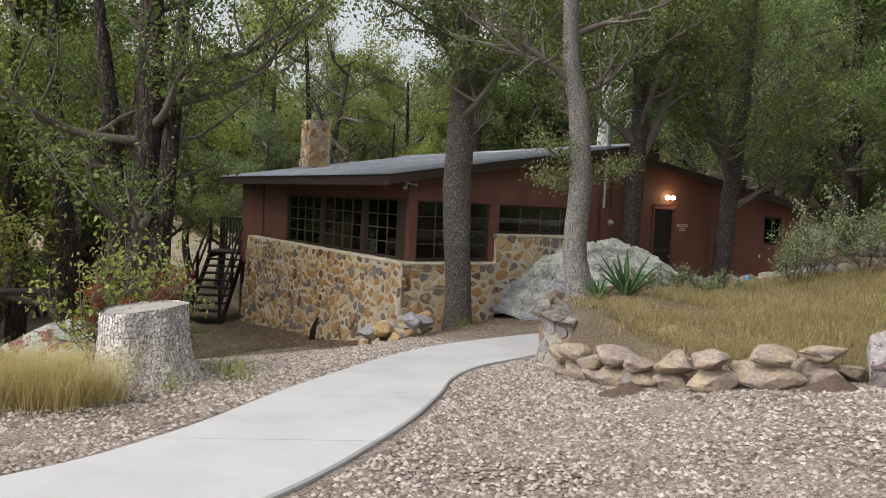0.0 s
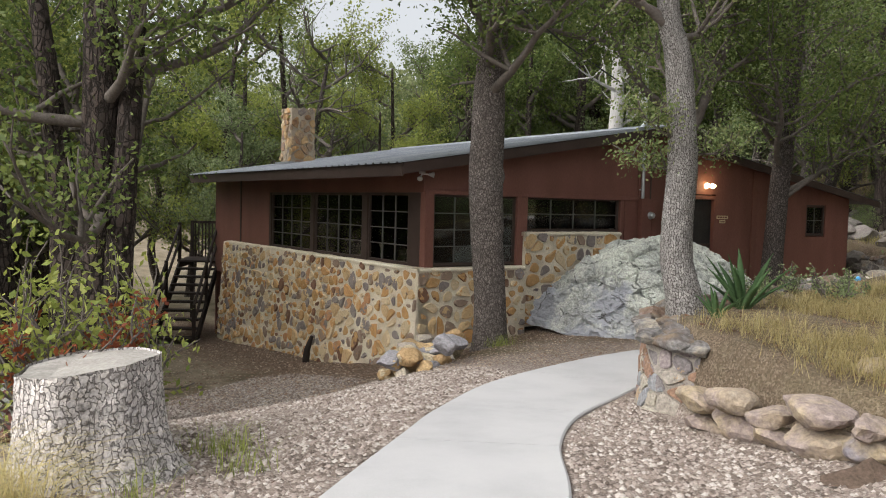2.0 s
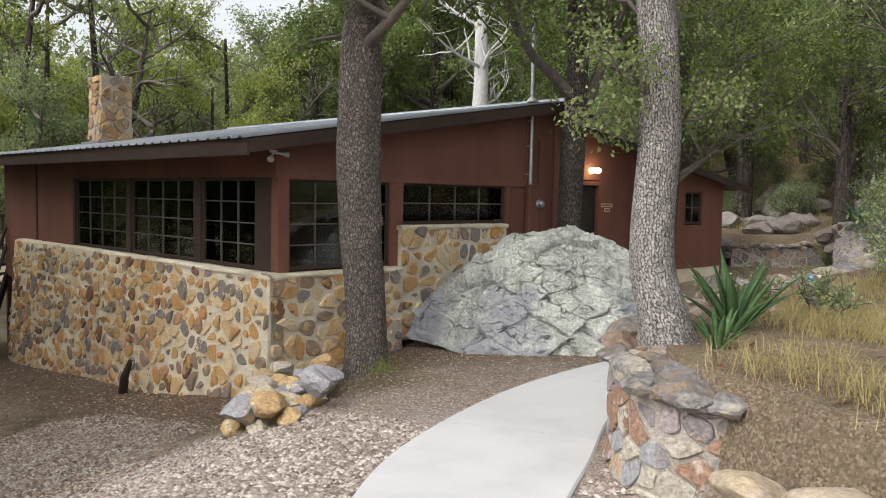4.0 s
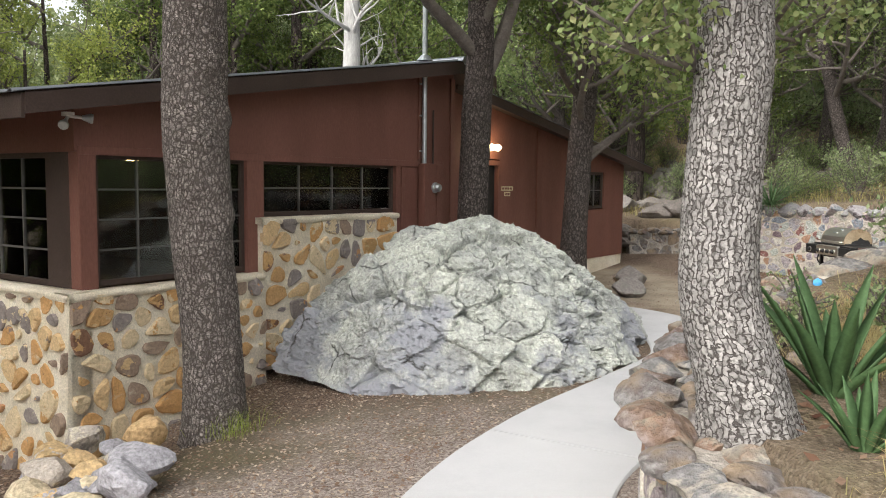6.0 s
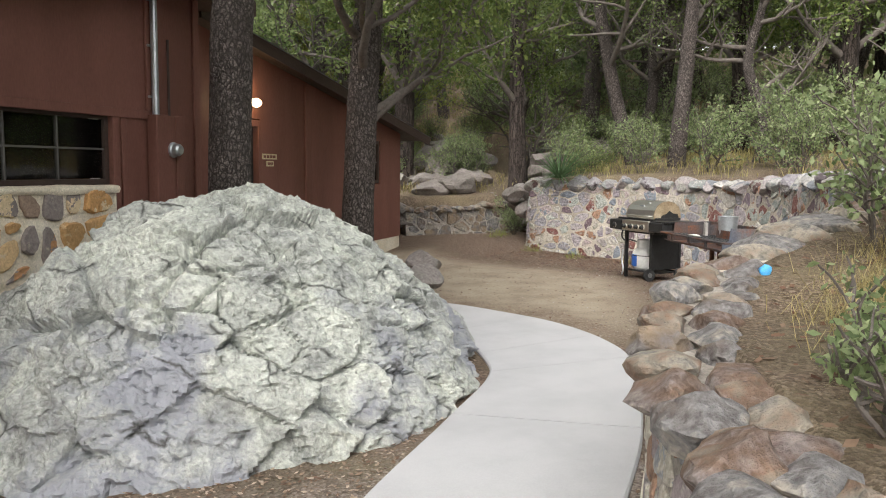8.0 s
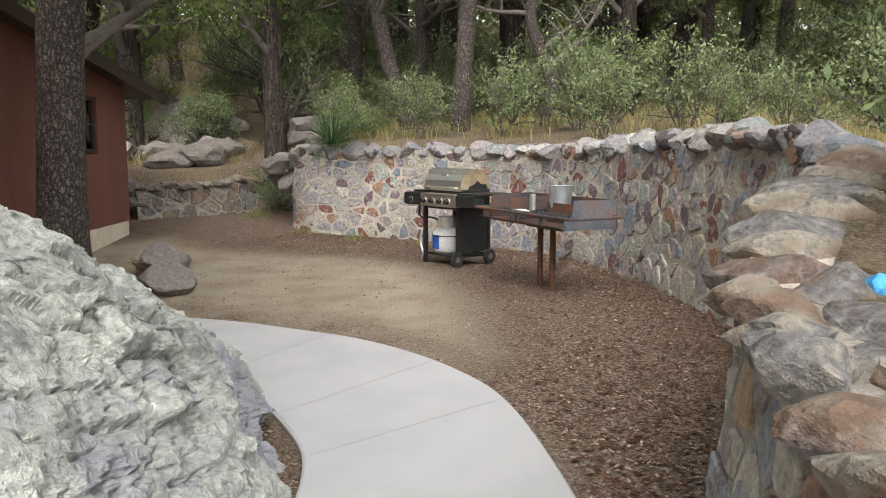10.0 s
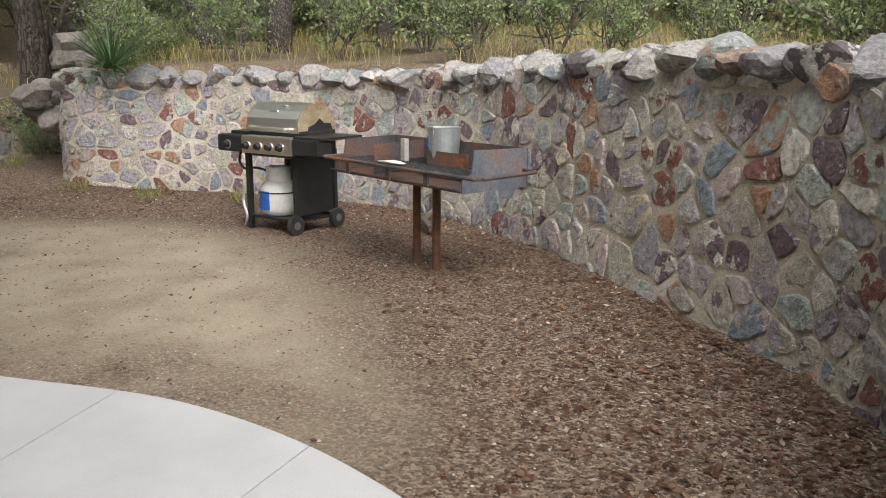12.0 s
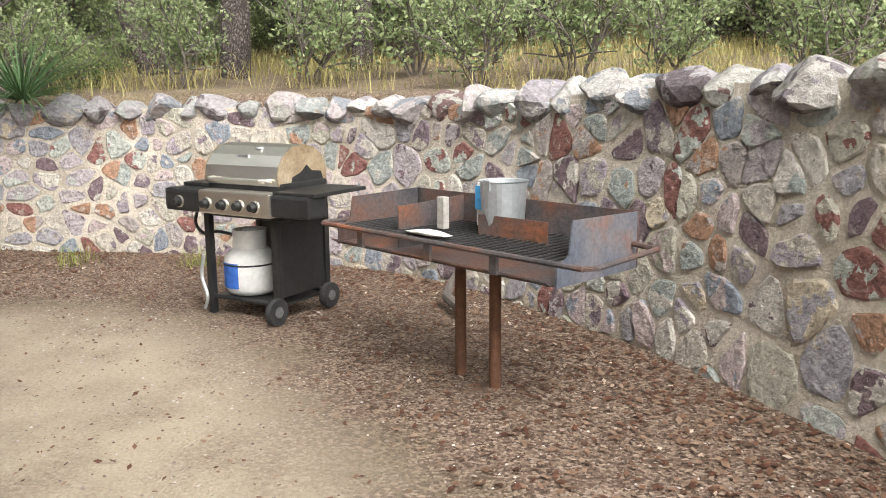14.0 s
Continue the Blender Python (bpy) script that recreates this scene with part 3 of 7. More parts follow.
# ---- the lie of the land ----
# The foot of the retaining walls: loose stones by the gravel, then the wall along the path, round the yard and back to the cabin.
WALL = [(30, -6), (9, 2.9), (5.6, 5.2), (4.2, 6.1), (3.2, 6.4), (2.4, 6.25), (1.8, 6.8), (1.5, 7.6), (1.25, 8.5), (1.12, 9.45), (1.4, 10.2), (2.1, 11.15), (2.95, 11.95), (3.7, 12.42), (4.6, 12.8), (5.5, 12.92),
        (6.4, 12.82), (7.4, 12.86), (8.3, 13.35), (9.4, 14.1), (10.5, 15.0), (11.3, 15.8), (11.9, 16.8), (12.2, 18.0), (12.15, 19.3), (11.6, 20.6), (12.6, 21.3), (13.7, 22.3), (11.9, 22.75), (10.75, 23.2), (10.9, 30), (4, 34), (-4, 60)]
WALL_A = np.array(WALL, float)


def wall_side(x, y):
    """Metres behind (+) or before (-) the foot of the retaining walls."""
    x, y = np.asarray(x, float), np.asarray(y, float)
    best = np.full(x.shape, 1e9)
    sign = np.ones(x.shape)
    for a, b in zip(WALL_A[:-1], WALL_A[1:]):
        d = b - a
        t = np.clip(((x - a[0]) * d[0] + (y - a[1]) * d[1]) / (d @ d), 0, 1)
        px, py = a[0] + t * d[0], a[1] + t * d[1]
        q = np.hypot(x - px, y - py)
        s = (x - a[0]) * d[1] - (y - a[1]) * d[0]
        m = q < best - 1e-9
        best = np.where(m, q, best)
        sign = np.where(m, np.where(s > 0, 1.0, -1.0), sign)
    return best * sign


def low_ground(x, y):
    z = -0.43 * smooth01((y - 3.5) / 10.0)
    z = z + 0.35 * smooth01((x - 0.6) / 2.6) * smooth01((9.2 - y) / 2.5)
    w = -x + 0.55 * y
    z = z - np.interp(w, [6.2, 7.2, 9.05, 12.0, 17.2, 26.0], [0, 0.12, 0.63, 1.08, 1.46, 1.6]) * smooth01((y - 6.5) / 5.0)
    z = z + 0.22 * smooth01((x - 7.5) / 4) * smooth01((y - 19) / 3)
    return z


def high_ground(x, y):
    z = 0.3 + 0.17 * smooth01((y - 6.5) / 3.0) + 0.5 * smooth01((x - 3.2) / 4.6) * smooth01((y - 9) / 4)
    z = z - 0.55 * smooth01((y - 20.4) / 1.0) * smooth01((15 - x) / 2)
    z = z + 0.1 * np.clip(x - 12, 0, 14) + 0.09 * np.clip(y - 22, 0, 14)
    return z


def ground_z(x, y):
    x, y = np.asarray(x, float), np.asarray(y, float)
    k = smooth01((wall_side(x, y) - 0.12) / 0.22)
    z = low_ground(x, y) * (1 - k) + high_ground(x, y) * k
    r = np.hypot(x - 2, y - 12)
    front = smooth01((y - 4) / 16)
    return z + front * (0.17 * np.clip(r - 26, 0, 45) + 0.02 * np.clip(r - 71, 0, 300))


def gz(x, y):
    return float(ground_z(np.array([x]), np.array([y]))[0])


PATH_EDGES = [(-6.2, 2.2, -5.2, 0.6), (-3.6, 3.05, -2.5, 1.9), (-2.25, 4.0, -0.95, 3.7), (-1.66, 5.05, -0.3, 5.25), (-1.27, 6.6, 0.02, 6.7), (-0.9, 7.95, 0.17, 7.8), (-0.6, 9.0, 0.5, 8.8),
              (0.0, 10.42, 1.12, 9.85), (1.15, 11.98, 1.95, 11.2), (2.35, 13.05, 2.95, 12.05), (3.75, 13.93, 4.42, 12.95), (4.65, 14.5, 5.85, 14.05), (5.05, 14.95, 6.4, 14.75),
              (5.38, 15.6, 6.7, 15.6), (5.42, 16.3, 6.72, 16.4), (5.35, 17.3, 6.6, 17.3), (5.0, 18.6, 6.0, 19.0)]


def off_path(x, y):
    run = bezier(PATH_EDGES, 160)
    mid = (run[:, :2] + run[:, 2:]) / 2
    half = np.linalg.norm(run[:, :2] - run[:, 2:], axis=1) / 2
    d = np.hypot(x[:, None] - mid[None, :, 0], y[:, None] - mid[None, :, 1]) - half[None, :]
    return d.min(1)


def ground_sheet():
    def line(a, b, lo, hi, step):
        inner = np.arange(a, b + 1e-6, step)
        left = [a]
        while left[-1] > lo:
            left.append(left[-1] - max(step, 0.16 * (a - left[-1]) + step))
        right = [b]
        while right[-1] < hi:
            right.append(right[-1] + max(step, 0.16 * (right[-1] - b) + step))
        return np.concatenate([left[:0:-1], inner, right[1:]])

    xs, ys = line(-6, 14, -700, 700, 0.1), line(2.5, 23.5, -700, 700, 0.1)
    X, Y = np.meshgrid(xs, ys)
    Z = ground_z(X, Y)
    rough = np.array([noise.fractal(Vector((x * 1.4, y * 1.4, 0)), 1.0, 2.0, 4) for x, y in zip(X.ravel(), Y.ravel())]).reshape(X.shape)
    side = wall_side(X, Y)
    Z = Z + rough * np.where(side > 0.1, 0.04, 0.012)
    nx, ny = len(xs), len(ys)
    verts = np.stack([X.ravel(), Y.ravel(), Z.ravel()], 1)
    i = np.arange((ny - 1) * (nx - 1))
    a = (i // (nx - 1)) * nx + i % (nx - 1)
    faces = np.stack([a, a + 1, a + nx + 1, a + nx], 1)
    ob = solid("ground", (verts.tolist(), faces.tolist()), m_ground, "gravel, bare tan earth and brown leaf litter on sloping ground", "ground", "structure", smooth=True)
    w = -X + 0.55 * Y
    low = side < 0.12
    fs = 0.852 * (X + 0.65) + 0.524 * (Y - 15.12)
    foot = smooth01((fs + 2.6) / 1.6) * smooth01((0.4 - fs) / 0.3) * smooth01((Y - 12.2) / 1.2)
    gravel = np.where(low, np.maximum(smooth01((15.2 - Y) / 3.2) * smooth01((9.6 - w) / 2.2), smooth01((w - 7.4) / 1.0) * smooth01((13.4 - w) / 3.0) * smooth01((18.5 - Y) / 2.0)), 0.1) * smooth01((Y + 20) / 10) * (1 - 0.75 * foot)
    earth = np.where(low, smooth01((X - 4.6) / 1.5) * smooth01((Y - 13.0) / 1.2) * smooth01((-side - 0.9) / 1.8) + 0.6 * smooth01((w - 11.0) / 2.5), 0.05 * smooth01((Y - 6) / 3))
    litter = np.where(low, smooth01((5.6 - X) / 1.2) * smooth01((Y - 13.1) / 1.6) * smooth01((9.0 - w) / 1.5) + 0.8 * foot * smooth01((w - 8.3) / 0.8) + smooth01((X - 5) / 1.2) * smooth01((2.6 + side) / 2.0) * smooth01((Y - 12.4) / 0.6) + 0.28 * smooth01((X - 5) / 1.2), 0.5)
    near = (X > 4) & (X < 13) & (Y > 12) & (Y < 22)
    rim = np.zeros(X.shape)
    rim[near] = smooth01((1.15 - off_path(X[near], Y[near])) / 0.9)
    litter = np.maximum(litter, np.where(low, 0.62 * rim, litter))
    col = np.stack([gravel.ravel(), earth.ravel(), litter.ravel(), np.ones(nx * ny)], 1).clip(0, 1)
    at = ob.data.color_attributes.new("cover", "FLOAT_COLOR", "POINT")
    at.data.foreach_set("color", col.astype(np.float32).ravel())
    return ob


ground_sheet()

# ---- the concrete footpath, cast in slabs ----
def footpath():
    ob = thing("footpath", "pale grey concrete footpath cast in curving slabs", "footpath", kind="structure")
    run = bezier(PATH_EDGES, 241)
    joints = [0, 14, 28, 43, 58, 74, 92, 111, 131, 151, 168, 184, 203, 222, 240]
    for i, j in zip(joints, joints[1:]):
        rows = run[i:j + 1].copy()
        rows[0] = rows[0] + (rows[1] - rows[0]) * 0.05
        rows[-1] = rows[-1] + (rows[-2] - rows[-1]) * 0.05
        verts, faces = [], []
        for r in rows:
            for f in (0.0, 0.012, 0.2, 0.4, 0.6, 0.8, 0.988, 1.0):
                x, y = r[0] + (r[2] - r[0]) * f, r[1] + (r[3] - r[1]) * f
                mx, my = (r[0] + r[2]) / 2, (r[1] + r[3]) / 2
                z = float(low_ground(0.5 * (x + mx), 0.5 * (y + my))) + 0.03
                edge = f in (0.0, 1.0)
                verts.append((x, y, z - (0.012 if edge else 0)))
        k = 8
        n = len(rows)
        for j in range(n - 1):
            for c in range(k - 1):
                faces.append((j * k + c, j * k + c + 1, (j + 1) * k + c + 1, (j + 1) * k + c))
        base = len(verts)
        verts += [(v[0], v[1], v[2] - 0.12) for v in verts]
        ring = [c for c in range(k)] + [j * k + k - 1 for j in range(1, n)] + [(n - 1) * k + c for c in range(k - 2, -1, -1)] + [j * k for j in range(n - 2, 0, -1)]
        for a, b in zip(ring, ring[1:] + ring[:1]):
            faces.append((a, a + base, b + base, b))
        part("slab", (verts, faces), m_concrete, ob)


footpath()

# ---- the cabin: x along its front, y into it, z up ----
CABIN = Matrix(((0.852, -0.524, 0, -0.65), (0.524, 0.852, 0, 15.12), (0, 0, 1, 0), (0, 0, 0, 1)))
cabin = thing("cabin", "brown-painted wooden cabin with a metal roof and fieldstone base", "cabin", CABIN)


def roof_z(s):
    """Top of the roof over a place along the front."""
    return 2.0 + (s + 0.6) * 0.163 if s < 5.2 else 2.945 - (s - 5.2) * 0.1465


def slab_wall(name, pts, d0, d1, label="", mat=None, axis="y"):
    """A wall plate of the given outline (along, up), from depth d0 to d1."""
    n = len(pts)
    if axis == "y":
        v = [(a, d0, z) for a, z in pts] + [(a, d1, z) for a, z in pts]
    else:
        v = [(d0, a, z) for a, z in pts] + [(d1, a, z) for a, z in pts]
    f = [tuple(range(n)), tuple(reversed(range(n, 2 * n)))] + [(i, i + n, (i + 1) % n + n, (i + 1) % n) for i in range(n)]
    return part(name, (v, f), mat or m_brown, cabin, label)


def cabin_window(face, a0, a1, z0, z1, cols, rows, at, frame_w=0.045, depth=0.07, curtain=False):
    """A glazed opening. face 'front': along s at depth at; 'left': along depth at s = at."""
    def place(bm):
        if face == "left":
            bmesh.ops.transform(bm, matrix=Matrix(((0, 1, 0, 0), (1, 0, 0, 0), (0, 0, 1, 0), (0, 0, 0, 1))), verts=bm.verts)
            bmesh.ops.reverse_faces(bm, faces=bm.faces)
        return bm

    bm = bmesh.new()
    w = frame_w
    for x0, x1, q0, q1 in ((a0, a0 + w, z0, z1), (a1 - w, a1, z0, z1), (a0 + w, a1 - w, z0, z0 + w), (a0 + w, a1 - w, z1 - w, z1)):
        box(x0, x1, at, at + depth, q0, q1, 0.004, bm)
    win = part("window", place(bm), m_trim, cabin, "steel-framed window with dark panes")
    pw, ph = (a1 - a0 - 2 * w) / cols, (z1 - z0 - 2 * w) / rows
    for i in range(1, cols):
        part("muntin", place(box(a0 + w + i * pw - 0.009, a0 + w + i * pw + 0.009, at + 0.012, at + 0.045, z0 + w, z1 - w, 0.003)), m_muntin, win)
    for j in range(1, rows):
        part("muntin", place(box(a0 + w, a1 - w, at + 0.015, at + 0.042, z0 + w + j * ph - 0.008, z0 + w + j * ph + 0.008, 0.003)), m_muntin, win)
    for i in range(cols):
        for j in range(rows):
            pane = part("pane", place(box(a0 + w + i * pw + 0.008, a0 + w + (i + 1) * pw - 0.008, at + 0.026, at + 0.03, z0 + w + j * ph + 0.007, z0 + w + (j + 1) * ph - 0.007)), m_glass, win)
            pane.visible_shadow = False
    return win


m_muntin = surf("grey_steel_muntin", [(0.07, 0.066, 0.062), (0.12, 0.115, 0.11)], 8, 0.5, 0.1, 60)

# front gable: boards above the windows, posts between them
slab_wall("gable_wall", [(-0.02, 1.58), (5.45, 1.58), (5.45, roof_z(5.45) - 0.1), (5.2, roof_z(5.2) - 0.1), (-0.02, roof_z(-0.02) - 0.1)], 0.0, 0.1, "smooth dark brown boarded gable")
part("gable_band", box(0.0, 5.2, -0.025, -0.002, 1.555, 1.63, 0.006), m_brown, cabin)
part("gable_batten", box(4.64, 4.7, -0.028, -0.002, 1.64, 2.7, 0.006), m_brown, cabin)
part("gable_batten", box(5.36, 5.45, -0.028, -0.002, 0.0, 2.75, 0.006), m_brown, cabin)
for s0, s1 in ((0.0, 0.16), (1.8, 2.02), (4.19, 4.27)):
    part("post", box(s0, s1, -0.02, 0.13, 0.4 if s0 < 3 else 0.3, 1.58, 0.008), m_brown, cabin)
slab_wall("wall_panel", [(4.27, -0.5), (5.45, -0.5), (5.45, 1.58), (4.27, 1.58)], 0.0, 0.1)
part("panel_frame", box(4.3, 4.36, -0.022, -0.002, 0.3, 1.55, 0.005), m_brown, cabin)
part("panel_frame", box(4.66, 4.72, -0.022, -0.002, 0.3, 1.55, 0.005), m_brown, cabin)
cabin_window("front", 0.16, 1.8, 0.44, 1.57, 4, 4, 0.03)
cabin_window("front", 2.02, 4.19, 0.985, 1.575, 4, 2, 0.03)
part("blind_edge", box(4.02, 4.13, 0.075, 0.09, 1.03, 1.54, 0.003), m_white, cabin, "pale folded curtain at the window's end")
part("blind_edge", box(0.21, 0.225, 0.09, 0.1, 1.0, 1.2), m_white, cabin)

# left side: a run of windows under the eave
slab_wall("side_wall", [(6.3, -0.4), (9.87, -0.4), (9.87, 1.93), (6.3, 1.93)], 0.0, 0.1, "dark brown boarded side wall", axis="x")
slab_wall("side_wall_head", [(0.12, 1.58), (6.3, 1.58), (6.3, 1.96), (0.12, 1.96)], 0.0, 0.1, axis="x")
for d0, d1 in ((0.13, 0.5), (1.85, 2.05), (4.02, 4.18), (6.2, 6.3)):
    part("post", box(0.004, 0.12, d0, d1, 0.35, 1.58, 0.008), m_trim, cabin)
part("side_batten", box(-0.018, -0.002, 8.0, 8.06, -0.3, 1.85, 0.004), m_trim, cabin)
cabin_window("left", 0.5, 1.85, 0.42, 1.58, 3, 4, 0.03)
cabin_window("left", 2.05, 4.02, 0.42, 1.58, 4, 4, 0.03)
cabin_window("left", 4.18, 6.2, 0.42, 1.58, 4, 4, 0.03)

# wing, set back to the right of the gable
slab_wall("return_wall", [(0.1, -0.6), (0.65, -0.6), (0.65, 2.78), (0.1, 2.78)], 5.35, 5.45, axis="x")


def wing_wall(s0, s1, z0, z1=None):
    slab_wall("wing_wall", [(s0, z0), (s1, z0), (s1, z1 if z1 else roof_z(s1) - 0.09), (s0, z1 if z1 else roof_z(s0) - 0.09)], 0.55, 0.65)


wing_wall(5.45, 6.78, -0.6)
wing_wall(6.78, 7.58, 1.74)
wing_wall(7.58, 10.84, -0.1)
wing_wall(10.84, 11.62, -0.1, 0.86)
wing_wall(10.84, 11.62, 1.6)
wing_wall(11.62, 12.6, -0.1)
part("wing_batten", box(8.78, 8.98, 0.52, 0.548, -0.1, 2.28, 0.006), m_brown, cabin)
cabin_window("front", 10.86, 11.6, 0.88, 1.6, 2, 2, 0.57, 0.05)
part("foundation", box(8.2, 12.58, 0.56, 0.7, -0.7, -0.102), m_mortar_w, cabin, "pale plastered foundation")
part("corner_pipe", tube([(12.66, 0.6, -0.3), (12.66, 0.6, 1.6)], 0.02, 8), m_trim, cabin)
slab_wall("end_wall", [(0.65, -0.6), (8.6, -0.6), (8.6, 1.72), (0.65, 1.72)], 12.5, 12.6, axis="x")
slab_wall("back_wall", [(0.0, -2.2), (12.6, -2.2), (12.6, roof_z(12.6) - 0.1), (5.2, roof_z(5.2) - 0.1), (0.0, roof_z(0) - 0.1)], 9.78, 9.88)

# door with its screen
door = part("door", box(6.86, 7.5, 0.6, 0.64, -0.3, 1.64, 0.006), m_black, cabin, "dark screen door standing shut")
for x0, x1, z0, z1 in ((6.78, 6.86, -0.3, 1.72), (7.5, 7.58, -0.3, 1.72), (6.86, 7.5, 1.64, 1.72)):
    part("door_frame", box(x0, x1, 0.52, 0.66, z0, z1, 0.006), m_brown, door)
part("door_rail", box(6.87, 7.49, 0.585, 0.6, 0.62, 0.72, 0.004), m_trim, door)
part("door_handle", box(7.42, 7.46, 0.55, 0.6, 0.5, 0.56, 0.008), m_galv, door)

# roof: metal sheets over boards, with fascias
def roof_panel(s_lo, s_hi, d0, d1):
    """One ribbed sheet, from its low edge to its high edge."""
    prof = []
    n = 4
    w = (d1 - d0) / n
    for i in range(n):
        b = d0 + i * w
        prof += [(b, 0.0), (b + 0.3 * w, 0.0), (b + 0.4 * w, 0.022), (b + 0.55 * w, 0.022), (b + 0.65 * w, 0.0)]
    prof.append((d1, 0.0))
    v, f = [], []
    for s in (s_lo, s_hi):
        for d, up in prof:
            v.append((s, d, roof_z(s) + up + 0.004))
    k = len(prof)
    v += [(a, b, c - 0.006) for a, b, c in v]
    for i in range(k - 1):
        f += [(i, i + 1, k + i + 1, k + i), (2 * k + i, 3 * k + i, 3 * k + i + 1, 2 * k + i + 1)]
    for off in (0, k):
        for i in range(k - 1):
            f.append((off + i, 2 * k + off + i, 2 * k + off + i + 1, off + i + 1))
    return v, f


roof = slab_wall("roof", [(-0.58, 1.9), (5.2, 2.85), (5.2, roof_z(5.19)), (-0.58, roof_z(-0.58))], -0.33, 10.0, "low-pitched roof of grey ribbed metal sheets", m_trim)
roof2 = slab_wall("roof", [(5.2, 2.85), (13.4, 1.66), (13.4, roof_z(13.4)), (5.2, roof_z(5.201))], 0.27, 9.9, "", m_trim)
roof3 = slab_wall("roof", [(5.2, 2.85), (5.95, 2.74), (5.95, roof_z(5.95)), (5.2, roof_z(5.201))], -0.33, 0.27, "", m_trim)
for i in range(11):
    part("roof_sheet", roof_panel(-0.66, 5.2, -0.36 + i * 0.945, -0.36 + (i + 1) * 0.945), m_metalroof, roof)
for i in range(11):
    part("roof_sheet", roof_panel(13.5, 5.2, 0.25 + i * 0.9, 0.25 + (i + 1) * 0.9), m_metalroof, roof2)
part("ridge_cap", tube([(5.2, -0.36, roof_z(5.2) + 0.0), (5.2, 10.0, roof_z(5.2) + 0.0)], 0.06, 10), m_metalroof, roof)
for nm, pts, d in (("fascia", [(-0.6, 1.83), (5.2, 2.78), (5.2, 2.935), (-0.6, 1.985)], -0.36), ("fascia", [(5.2, 2.78), (5.97, 2.67), (5.97, 2.82), (5.2, 2.935)], -0.362), ("fascia", [(5.9, 2.68), (13.42, 1.58), (13.42, 1.73), (5.9, 2.83)], 0.24)):
    slab_wall(nm, pts, d, d + 0.03, "", m_trim)
part("fascia", box(-0.62, -0.59, -0.33, 10.0, 1.8, 1.985, 0.004), m_trim, cabin)
part("soffit_end", box(13.3, 13.46, 0.26, 0.4, 1.66, 1.72, 0.01), m_white, cabin, "white tip of the eave gutter")

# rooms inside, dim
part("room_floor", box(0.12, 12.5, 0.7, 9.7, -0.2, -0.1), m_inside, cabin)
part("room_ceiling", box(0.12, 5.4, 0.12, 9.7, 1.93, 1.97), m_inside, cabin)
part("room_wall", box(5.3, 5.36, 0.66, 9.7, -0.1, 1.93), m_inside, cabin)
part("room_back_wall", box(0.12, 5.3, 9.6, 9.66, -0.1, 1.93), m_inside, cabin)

# stone base under the windows
def rough_coping(parent, a, b, depth, z):
    """A thin hand-trowelled mortar top with a rounded, uneven outer edge; the wall lies on the run's left hand."""
    A, B = Vector((*a, 0)), Vector((*b, 0))
    run = B - A
    n = max(8, int(run.length / 0.06))
    side = Vector((-run.y, run.x, 0)).normalized()
    prof = ((-0.012, -0.03), (-0.03, 0.0), (-0.022, 0.025), (0.01, 0.036), (depth * 0.5, 0.04), (depth, 0.036), (depth, -0.02))
    k = len(prof)
    v, f = [], []
    for i in range(n + 1):
        c = A + run * (i / n)
        for o, up in prof:
            j = noise.noise(Vector((c.x * 3.1 + o * 9, c.y * 3.1, up * 30 + z)))
            v.append(tuple(c + side * (o + 0.014 * j * (1 if o < 0.1 else 0)) + Vector((0, 0, z + up + 0.012 * j))))
    for i in range(n):
        for q in range(k - 1):
            f.append((i * k + q, i * k + q + 1, (i + 1) * k + q + 1, (i + 1) * k + q))
    f += [tuple(range(k)), tuple(n * k + q for q in range(k - 1, -1, -1))]
    part("coping", (v, f), m_mortar_w, parent, "trowelled mortar coping", smooth=True)


